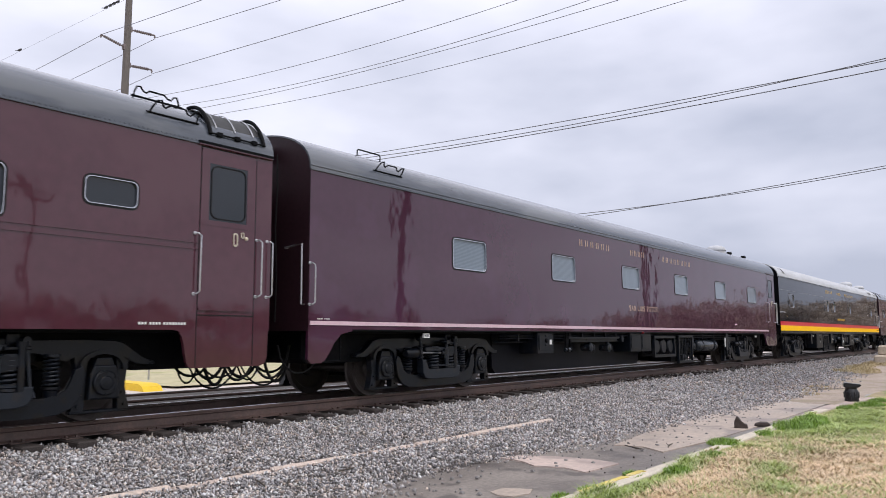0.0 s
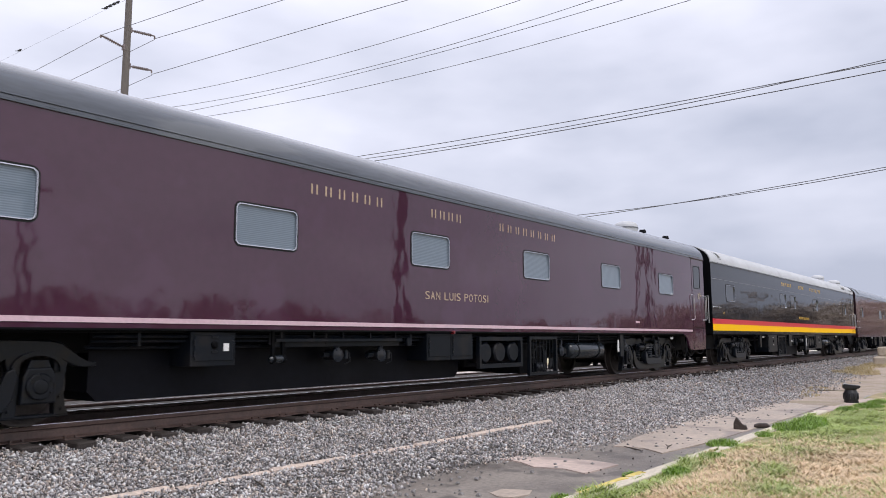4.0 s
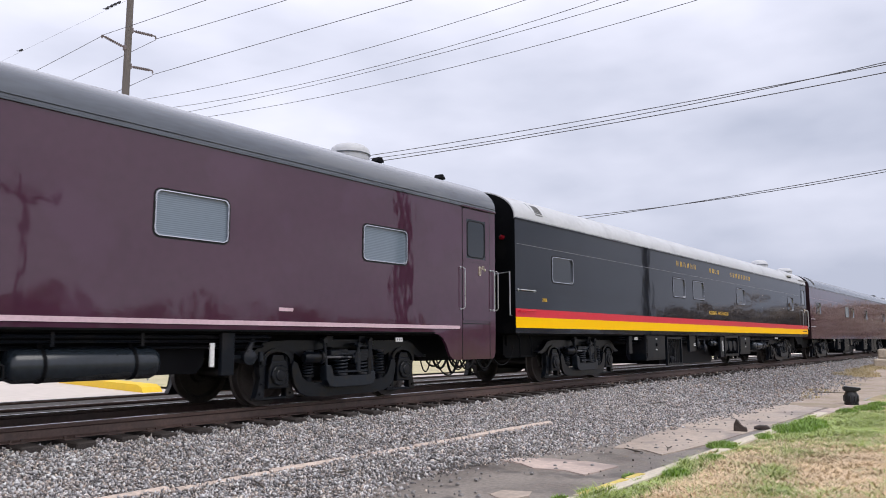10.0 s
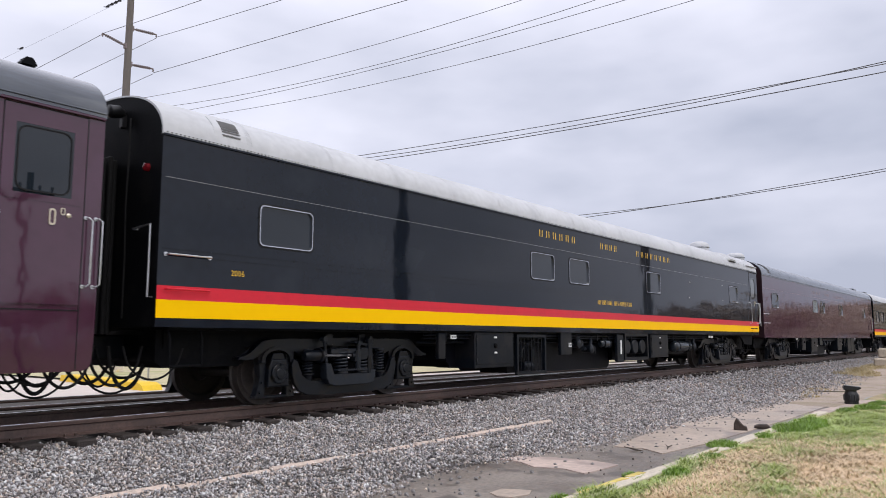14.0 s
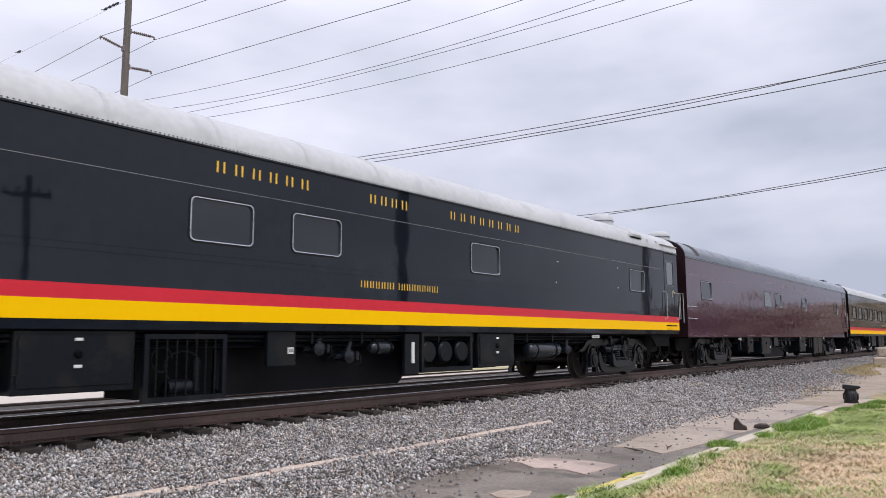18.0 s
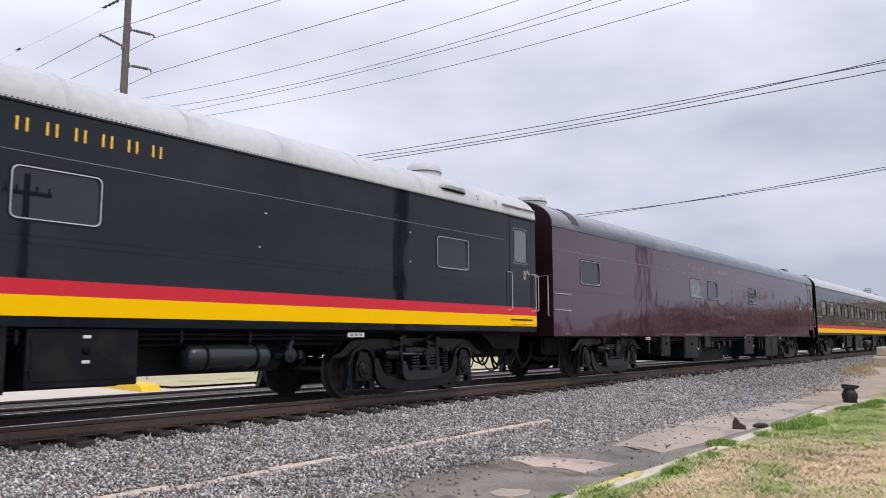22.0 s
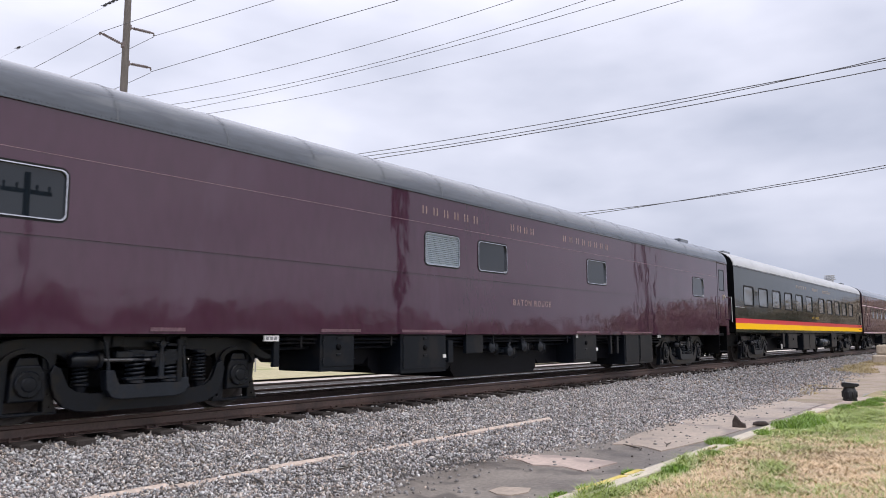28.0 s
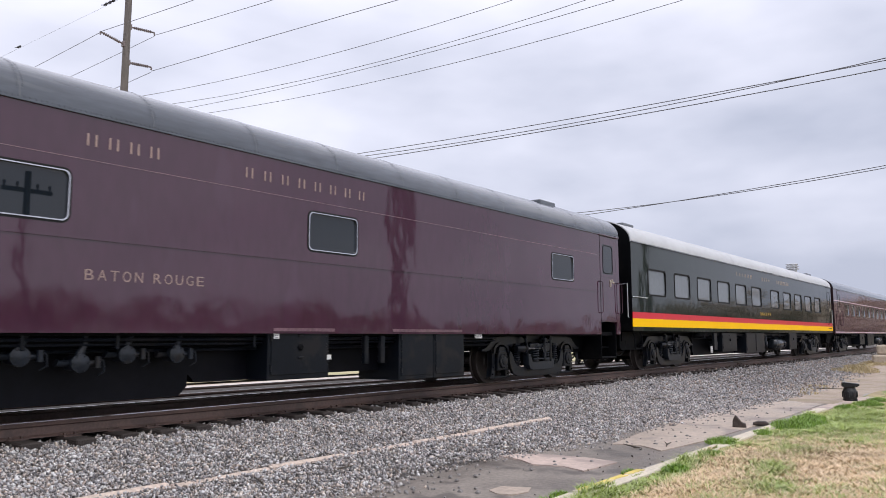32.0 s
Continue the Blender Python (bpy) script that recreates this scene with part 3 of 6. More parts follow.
def make_wheelset(bm):
    lathe(bm, [(0.02, -1.14), (0.075, -1.12), (0.075, 1.12), (0.02, 1.14)], 16)
    for s in (-1, 1):
        prof = [(0.08, 0.09), (0.14, 0.09), (0.17, 0.05), (0.36, 0.035), (0.395, 0.065), (0.452, 0.07), (0.459, -0.04), (0.484, -0.055), (0.484, -0.075), (0.40, -0.08), (0.36, -0.02), (0.17, -0.01), (0.14, -0.06), (0.08, -0.07)]
        lathe(bm, [(r, s * q) for r, q in prof], 40, s * 0.7525)


def make_side_frame(bm):
    top = [(-2.03, 0.66), (-2.02, 0.70), (-1.92, 0.715), (-1.83, 0.74), (-1.76, 0.79), (-1.70, 0.87), (-1.62, 0.93), (-1.50, 0.955), (-1.10, 0.955), (-0.80, 0.95), (-0.45, 0.93), (-0.30, 0.98), (0.30, 0.98), (0.45, 0.93), (0.80, 0.95), (1.10, 0.955), (1.50, 0.955), (1.62, 0.93), (1.70, 0.87), (1.76, 0.79), (1.83, 0.74), (1.92, 0.715), (2.02, 0.70), (2.03, 0.66)]
    low = [(1.90, 0.655), (1.78, 0.66), (1.66, 0.72), (1.56, 0.80), (1.46, 0.83), (1.26, 0.83), (1.05, 0.79), (0.94, 0.70), (0.84, 0.74), (0.66, 0.82), (0.40, 0.84)]
    low += [(-x, z) for x, z in low[::-1]]
    prism(bm, top + low, -0.07, 0.07, 0.018)
    for a in (-BASE, BASE):
        for s in (-1, 1):
            prism(bm, [(a + s * 0.17, 0.80), (a + s * 0.34, 0.82), (a + s * 0.33, 0.70), (a + s * 0.285, 0.58), (a + s * 0.27, 0.42), (a + s * 0.30, 0.26), (a + s * 0.36, 0.13), (a + s * 0.20, 0.13), (a + s * 0.19, 0.50)], -0.06, 0.06, 0.014)
        box(bm, a - 0.36, a + 0.36, -0.055, 0.055, 0.115, 0.150, 0.008)
        arc = [(math.cos(radians(t)), math.sin(radians(t))) for t in range(0, 181, 15)]
        ring(bm, [(a + 0.29 * c, 0.64 + 0.20 * q) for c, q in arc] + [(a - 0.29, 0.61), (a + 0.29, 0.61)], [(a + 0.23, 0.64)] + [(a + 0.23 * c, 0.64 + 0.15 * q) for c, q in arc[1:-1]] + [(a - 0.23, 0.64), (a - 0.23, 0.61), (a + 0.23, 0.61)], -0.10, -0.05)
        for s in (-1, 1):
            tube(bm, [(a + s * 0.28, -0.085, 0.20), (a + s * 0.28, -0.055, 0.20)], 0.022, 6)
            tube(bm, [(a + s * 0.25, -0.085, 0.34), (a + s * 0.25, -0.055, 0.34)], 0.018, 6)
    for x in (-0.36, 0.36):
        box(bm, x - 0.07, x + 0.07, -0.10, 0.06, 0.84, 1.03, 0.012)


def make_equalizer(bm):
    up = [(-1.10, 0.66), (-1.02, 0.62), (-0.99, 0.50), (-0.94, 0.40), (-0.84, 0.335), (-0.66, 0.32), (0.66, 0.32), (0.84, 0.335), (0.94, 0.40), (0.99, 0.50), (1.02, 0.62), (1.10, 0.66)]
    dn = [(1.14, 0.56), (1.12, 0.42), (1.08, 0.30), (0.99, 0.19), (0.84, 0.13), (0.60, 0.115), (-0.60, 0.115), (-0.84, 0.13), (-0.99, 0.19), (-1.08, 0.30), (-1.12, 0.42), (-1.14, 0.56)]
    prism(bm, up + dn, -0.035, 0.035, 0.012)


def make_journal(bm):
    prism(bm, [(-0.19, 0.27), (0.19, 0.27), (0.175, 0.56), (0.13, 0.66), (-0.13, 0.66), (-0.175, 0.56)], -0.11, 0.10, 0.022)
    rings = [(0.145, -0.10), (0.145, -0.135), (0.132, -0.145), (0.118, -0.145), (0.112, -0.130), (0.088, -0.130), (0.082, -0.150), (0.070, -0.160), (0.030, -0.163)]
    tube(bm, [(0, q, 0.457) for _, q in rings], [k for k, _ in rings], 24)
    for k in range(6):
        a = k * math.pi / 3 + 0.5
        tube(bm, [(0.125 * math.cos(a), -0.14, 0.457 + 0.125 * math.sin(a)), (0.125 * math.cos(a), -0.158, 0.457 + 0.125 * math.sin(a))], 0.012, 6)
    prism(bm, [(-0.13, 0.65), (0.13, 0.65), (0.09, 0.745), (-0.09, 0.745)], -0.09, 0.08, 0.012)


def make_spring_cup(bm):
    tube(bm, [(0, 0, 0.20), (0, 0, 0.30), (0, 0, 0.40), (0, 0, 0.415), (0, 0, 0.44)], [0.035, 0.055, 0.075, 0.098, 0.098], 16)


def make_damper(bm):
    tube(bm, [(0, 0, 0.46), (0, 0, 0.49), (0, 0, 0.49), (0, 0, 0.76), (0, 0, 0.76), (0, 0, 0.88)], [0.05, 0.05, 0.040, 0.044, 0.030, 0.030], 14)
    tube(bm, [(0, -0.04, 0.88), (0, 0.04, 0.88)], 0.04, 12)
    box(bm, -0.09, 0.09, -0.02, 0.08, 0.885, 0.91, 0.006)


def make_coil(bm, z0=0.0, z1=0.34, r=0.10, w=0.022, turns=4.5):
    n = int(turns * 14)
    tube(bm, [(r * math.cos(2 * math.pi * turns * k / n), r * math.sin(2 * math.pi * turns * k / n), z0 + (z1 - z0) * k / n) for k in range(n + 1)], w, 6)
    tube(bm, [(0, 0, z0 - 0.03), (0, 0, z0)], r + w, 14)
    tube(bm, [(0, 0, z1), (0, 0, z1 + 0.03)], r + w, 14)


def make_cradle(bm):
    prism(bm, [(-0.56, 0.58), (-0.54, 0.36), (-0.48, 0.27), (-0.36, 0.24), (0.36, 0.24), (0.48, 0.27), (0.52, 0.34), (0.53, 0.46), (0.42, 0.46), (0.38, 0.40), (-0.40, 0.40), (-0.46, 0.58)], -0.10, 0.05, 0.012)
    box(bm, -0.30, 0.36, -0.09, 0.02, 0.455, 0.485, 0.008)
    box(bm, -0.42, 0.42, -0.06, 0.06, 0.72, 0.80, 0.01)


def make_hanger(bm):
    tube(bm, [(0.0, 0, 0.95), (0.02, -0.02, 0.80), (0.06, -0.02, 0.46), (0.10, -0.02, 0.34)], [0.03, 0.024, 0.022, 0.03], 8)
    tube(bm, [(0.0, -0.05, 0.95), (0.0, 0.05, 0.95)], 0.045, 10)


def make_brake(bm):
    tube(bm, [(-0.24, 0, 0), (-0.20, 0, 0), (0.05, 0, 0), (0.06, 0, 0), (0.10, 0, 0), (0.10, 0, 0)], [0.06, 0.085, 0.085, 0.11, 0.11, 0.03], 14)


def make_lever(bm):
    tube(bm, [(0.74, 0, -0.01), (0.80, 0, -0.01)], 0.05, 12)
    prism(bm, [(0.78, -0.10), (1.04, -0.06), (1.16, 0.08), (0.96, 0.10), (0.80, 0.06)], -0.05, 0.04)
    tube(bm, [(1.12, -0.03, -0.28), (1.12, -0.03, 0.18)], 0.042, 12)
    tube(bm, [(1.12, -0.03, 0.18), (1.12, -0.03, 0.24)], 0.06, 12)
    box(bm, 0.94, 1.22, -0.04, 0.06, 0.15, 0.19, 0.008)


def make_bolster(bm):
    box(bm, -0.20, 0.20, -1.02, 1.02, 0.62, 0.88, 0.03)
    box(bm, -0.70, 0.70, -0.30, 0.30, 0.66, 0.86, 0.03)
    tube(bm, [(0, 0, 0.84), (0, 0, 1.04)], 0.28, 20)


def bogie(car, x):
    """A two-axle passenger bogie with outside hangers, springs and equalizers."""
    b = mesh_part("bogie", shared("bolster", make_bolster, M_TRUCK), None, car)
    b.location.x = x
    mesh_part("spring_plank", shared("plank", lambda q: box(q, -0.66, 0.66, -0.90, 0.90, 0.34, 0.60, 0.04), M_UNDER), None, b)
    for a in (-0.80, 0.80):
        mesh_part("brake_beam", shared("brake_beam", lambda q: box(q, -0.06, 0.06, -0.80, 0.80, 0.28, 0.62, 0.02), M_UNDER), None, b).location.x = a
    for a in (-0.62, 0.62):
        mesh_part("transom", shared("transom", lambda q: box(q, -0.08, 0.08, -0.95, 0.95, 0.70, 0.86, 0.02), M_TRUCK), None, b).location.x = a
    for s in (-1, 1):
        y = s * 1.06

        def piece(name, key, make, px, py, pz, turn=False, material=M_TRUCK, smooth=False):
            o = mesh_part(name, shared(key, make, material, smooth), None, b)
            o.location = (px, py, pz)
            if s > 0:
                o.rotation_euler.z = math.pi
            return o

        piece("side_frame", "side_frame", make_side_frame, 0, y, 0)
        piece("equalizer", "equalizer", make_equalizer, 0, s * 1.16, 0)
        piece("spring_cradle", "cradle", make_cradle, 0, s * 1.20, 0, material=M_CAST)
        for a in (-BASE, BASE):
            piece("journal_box", "journal", make_journal, a, s * 1.08, 0)
        for a in (-0.14, 0.30):
            piece("coil_spring", "coil", lambda bm: make_coil(bm, 0, 0.33, 0.100, 0.0155, 6.5), s * -a, s * 1.18, 0.45, material=M_CAST, smooth=True)
        piece("damper", "damper", make_damper, s * -0.15, s * 1.27, 0, material=M_CAST, smooth=True)
        for a in (-0.78, 0.78):
            piece("coil_spring", "coil_small", lambda bm: make_coil(bm, 0, 0.33, 0.075, 0.013, 7.5), a, s * 1.13, 0.44, material=M_CAST, smooth=True)
            piece("spring_cup", "spring_cup", make_spring_cup, a, s * 1.13, 0, smooth=True)
        for a in (-0.55, 0.45):
            piece("swing_hanger", "hanger", make_hanger, a, s * 1.22, 0, material=M_CAST, smooth=True)
        piece("brake_rod", "brake_rod", lambda q: tube(q, [(0.10, 0, 0), (0.80, 0, -0.01)], 0.022, 10), s * 0.72, s * 1.24, 0.70, material=M_ROD, smooth=True)
        piece("brake_lever", "brake_lever", make_lever, s * 0.72, s * 1.24, 0.70, smooth=True)
        piece("brake_cylinder", "brake", make_brake, s * 0.72, s * 1.24, 0.70, smooth=True)
    for a in (-BASE, BASE):
        w = mesh_part("wheelset", shared("wheelset", make_wheelset, M_WHEEL, True), None, b)
        w.location = (a, 0, WHEEL_R)
        WHEELSETS.append((w, a))
    return b


def gear_box(car, x0, x1, z0, z1, y0, y1):
    """A steel cabinet with its door, hinges and a flange."""
    bm = bmesh.new()
    box(bm, x0, x1, y0, y1, z0, z1, 0.012)
    g = part("equipment_box", bm, M_BOX, car)
    bm = bmesh.new()
    box(bm, x0 + 0.05, x1 - 0.05, y0 - 0.014, y0 - 0.002, z0 + 0.07, z1 - 0.05, 0.005)
    part("box_door", bm, M_BOX, g)
    for z in (z0 + 0.16, z1 - 0.14):
        bm = bmesh.new()
        tube(bm, [(x0 + 0.045, y0 - 0.012, z - 0.04), (x0 + 0.045, y0 - 0.012, z + 0.04)], 0.012, 8)
        part("hinge", bm, M_TRUCK, g)
    return g


def equip(car, kind, x0, x1, z0, z1, y0=-1.36, y1=-0.55, labels=False):
    """One unit of the gear slung under the floor."""
    if kind != "core":
        x0, x1, y0 = x0 - 0.10, x1 - 0.10, y0 - 0.12
    bm = bmesh.new()
    if kind == "box":
        bm.free()
        g = gear_box(car, x0, x1, z0, z1, y0, y1)
        for z in (z0 + 0.42 * (z1 - z0), z0 + 0.85 * (z1 - z0)):
            bm = bmesh.new()
            box(bm, (x0 + x1) / 2 - 0.045, (x0 + x1) / 2 + 0.045, y0 - 0.03, y0 - 0.005, z - 0.018, z + 0.018, 0.006)
            part("latch", bm, M_WHITE if labels else M_TRUCK, g)
        bm = bmesh.new()
        zm = z0 + 0.62 * (z1 - z0)
        tube(bm, [((x0 + x1) / 2, y0 - 0.012, zm), ((x0 + x1) / 2, y0 - 0.03, zm), ((x0 + x1) / 2, y0 - 0.045, zm)], [0.05, 0.048, 0.03], 16)
        part("turn_lock", bm, M_UNDER, g, smooth=True)
        bm = bmesh.new()
        box(bm, x0 - 0.004, x1 + 0.004, y0 - 0.012, y0 + 0.006, z0 + 0.30 * (z1 - z0), z0 + 0.315 * (z1 - z0), 0.003)
        part("lip", bm, M_BOX, g)
    elif kind == "doors":
        bm.free()
        gear_box(car, x0, (x0 + x1) / 2 - 0.005, z0, z1, y0, y1)
        g = gear_box(car, (x0 + x1) / 2 + 0.005, x1, z0, z1, y0, y1)
    elif kind == "tank":
        r = (z1 - z0) / 2
        zc = (z0 + z1) / 2
        tube(bm, [(x0, y0 + r, zc), (x0 + 0.03, y0 + r, zc), (x0 + 0.09, y0 + r, zc), (x1 - 0.09, y0 + r, zc), (x1 - 0.03, y0 + r, zc), (x1, y0 + r, zc)], [r * 0.55, r * 0.85, r, r, r * 0.85, r * 0.55], 24)
        g = part("air_tank", bm, M_TANK, car, smooth=True)
        for x in (x0 + 0.2 * (x1 - x0), x0 + 0.8 * (x1 - x0)):
            bm = bmesh.new()
            box(bm, x - 0.025, x + 0.025, y0 + r - 0.02, y0 + r + 0.02, zc + r - 0.02, 1.08)
            tube(bm, [(x - 0.02, y0 + r, zc), (x + 0.02, y0 + r, zc)], r + 0.008, 24)
            part("tank_strap", bm, M_UNDER, g)
    elif kind == "cage":
        box(bm, x0, x1, y0 + 0.25, y1, z0, z1, 0.01)
        g = part("condenser", bm, M_UNDER, car)
        bm = bmesh.new()
        ring(bm, [(x0 - 0.03, z0 - 0.03), (x1 + 0.03, z0 - 0.03), (x1 + 0.03, z1 + 0.03), (x0 - 0.03, z1 + 0.03)], [(x0 + 0.03, z0 + 0.03), (x1 - 0.03, z0 + 0.03), (x1 - 0.03, z1 - 0.03), (x0 + 0.03, z1 - 0.03)], y0 - 0.02, y0 + 0.05)
        part("cage_frame", bm, M_BOX, g)
        bar = shared("cage_bar_%d" % round((z1 - z0) * 100), lambda q: tube(q, [(0, 0, 0), (0, 0, z1 - z0)], 0.010, 6), M_TRUCK)
        n = max(3, int((x1 - x0) / 0.13))
        for k in range(1, n):
            mesh_part("cage_bar", bar, None, g).location = (x0 + (x1 - x0) * k / n, y0, z0)
        bm = bmesh.new()
        xm, zm = (x0 + x1) / 2, (z0 + z1) / 2
        tube(bm, [(xm - 0.2, y0 + 0.12, zm - 0.25), (xm + 0.12, y0 + 0.12, zm - 0.25)], 0.10, 14)
        tube(bm, [(xm + 0.2, y0 + 0.1, zm - 0.3), (xm + 0.2, y0 + 0.1, zm + 0.1)], 0.05, 10)
        tube(bm, [(xm + 0.25 * math.cos(a / 3), y0 + 0.08, zm + 0.2 * math.sin(a / 3)) for a in range(0, 16)], 0.012, 6)
        tube(bm, [(xm - 0.3 + 0.14 * math.cos(a / 3), y0 + 0.06, zm + 0.1 + 0.15 * math.sin(a / 3)) for a in range(0, 16)], 0.010, 6)
        part("compressor", bm, M_TRUCK, g, smooth=True)
    elif kind == "bottles":
        box(bm, x0, x1, y0 + 0.35, y1, z0, z1, 0.01)
        g = part("battery_rack", bm, M_UNDER, car)
        bm = bmesh.new()
        ring(bm, [(x0 - 0.02, z0 - 0.02), (x1 + 0.02, z0 - 0.02), (x1 + 0.02, z1 + 0.02), (x0 - 0.02, z1 + 0.02)], [(x0 + 0.045, z0 + 0.06), (x1 - 0.045, z0 + 0.06), (x1 - 0.045, z1 - 0.05), (x0 + 0.045, z1 - 0.05)], y0 - 0.02, y0 + 0.06)
        part("rack_frame", bm, M_BOX, g)
        r = (x1 - x0) / 7.4
        for k in range(3):
            xm = x0 + (x1 - x0) * (k + 0.5) / 3
            bm = bmesh.new()
            tube(bm, [(xm, y0 + 0.02, (z0 + z1) / 2), (xm, y0 + 0.05, (z0 + z1) / 2), (xm, y0 + 0.40, (z0 + z1) / 2)], [r * 0.86, r, r], 24)
            part("cylinder", bm, M_BOX, g, smooth=True)
    elif kind == "valve":
        xm, zm = (x0 + x1) / 2, (z0 + z1) / 2
        tube(bm, [(xm - 0.03, y0 + q, zm) for q in (0.34, 0.12, 0.12, 0.09, 0.08, 0.06)], [0.085, 0.085, 0.105, 0.105, 0.07, 0.03], 18)
        for k in range(6):
            a = k * math.pi / 3
            tube(bm, [(xm - 0.03 + 0.09 * math.cos(a), y0 + 0.10, zm + 0.09 * math.sin(a)), (xm - 0.03 + 0.09 * math.cos(a), y0 + 0.075, zm + 0.09 * math.sin(a))], 0.012, 6)
        tube(bm, [(xm - 0.24, y0 + 0.22, zm + 0.01), (xm - 0.20, y0 + 0.22, zm), (xm + 0.22, y0 + 0.2, zm)], [0.045, 0.035, 0.03], 10)
        tube(bm, [(xm + 0.20, y0 + 0.16, zm - 0.06), (xm + 0.20, y0 + 0.16, zm + 0.07)], 0.035, 10)
        tube(bm, [(xm - 0.03, y0 + 0.15, zm + 0.08), (xm + 0.03, y0 + 0.15, zm + 0.2), (xm + 0.05, y0 + 0.15, 1.06)], [0.05, 0.04, 0.022], 8)
        tube(bm, [(xm + 0.2, y0 + 0.16, zm + 0.06), (xm + 0.26, y0 + 0.14, zm + 0.02), (xm + 0.27, y0 + 0.14, zm - 0.10), (xm + 0.22, y0 + 0.2, zm - 0.15)], 0.010, 6)
        part("brake_valve", bm, M_CAST, car, smooth=True)
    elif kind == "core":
        # Added solid filler; near-black colour stands for shaded gear under the floor.
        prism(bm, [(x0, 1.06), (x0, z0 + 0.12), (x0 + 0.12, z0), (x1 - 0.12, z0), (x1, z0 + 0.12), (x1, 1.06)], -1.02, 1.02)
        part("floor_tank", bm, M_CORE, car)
    elif kind == "sign":
        y0 -= 0.024
        box(bm, x0, x1, y0, y0 + 0.028, z0, z1)
        g = part("data_plate", bm, M_WHITE, car, "small white plate with unreadable markings")
        for k in range(3 if x1 - x0 > 0.085 else 0):
            bm = bmesh.new()
            w, h = x1 - x0, z1 - z0
            if w > h:
                box(bm, x0 + w * (0.12 + 0.28 * k), x0 + w * (0.30 + 0.28 * k), y0 - 0.004, y0 + 0.002, z0 + 0.25 * h, z1 - 0.2 * h)
            else:
                box(bm, x0 + 0.2 * w, x1 - 0.2 * w, y0 - 0.004, y0 + 0.002, z0 + h * (0.12 + 0.3 * k), z0 + h * (0.24 + 0.3 * k))
            part("marking", bm, M_FAINTC, g)
    elif kind == "pipe":
        box(bm, x0, x1, y0, y0 + 0.07, z0, z1, 0.006)
        box(bm, x0, x1, y0 + 0.07, y0 + 0.09, z0 - 0.07, z1 - 0.01)
        g = part("cable_trough", bm, M_BOX, car)
        for k in range(int((x1 - x0) / 0.6) + 1):
            bm = bmesh.new()
            box(bm, x0 + 0.1 + 0.6 * k, x0 + 0.13 + 0.6 * k, y0 + 0.03, y0 + 0.06, z1, 1.06)
            part("hanger_strap", bm, M_BOX, g)
    elif kind == "post":
        box(bm, x0, x1, y0, y0 + 0.08, z0, z1, 0.01)
        part("bracket", bm, M_BOX, car)


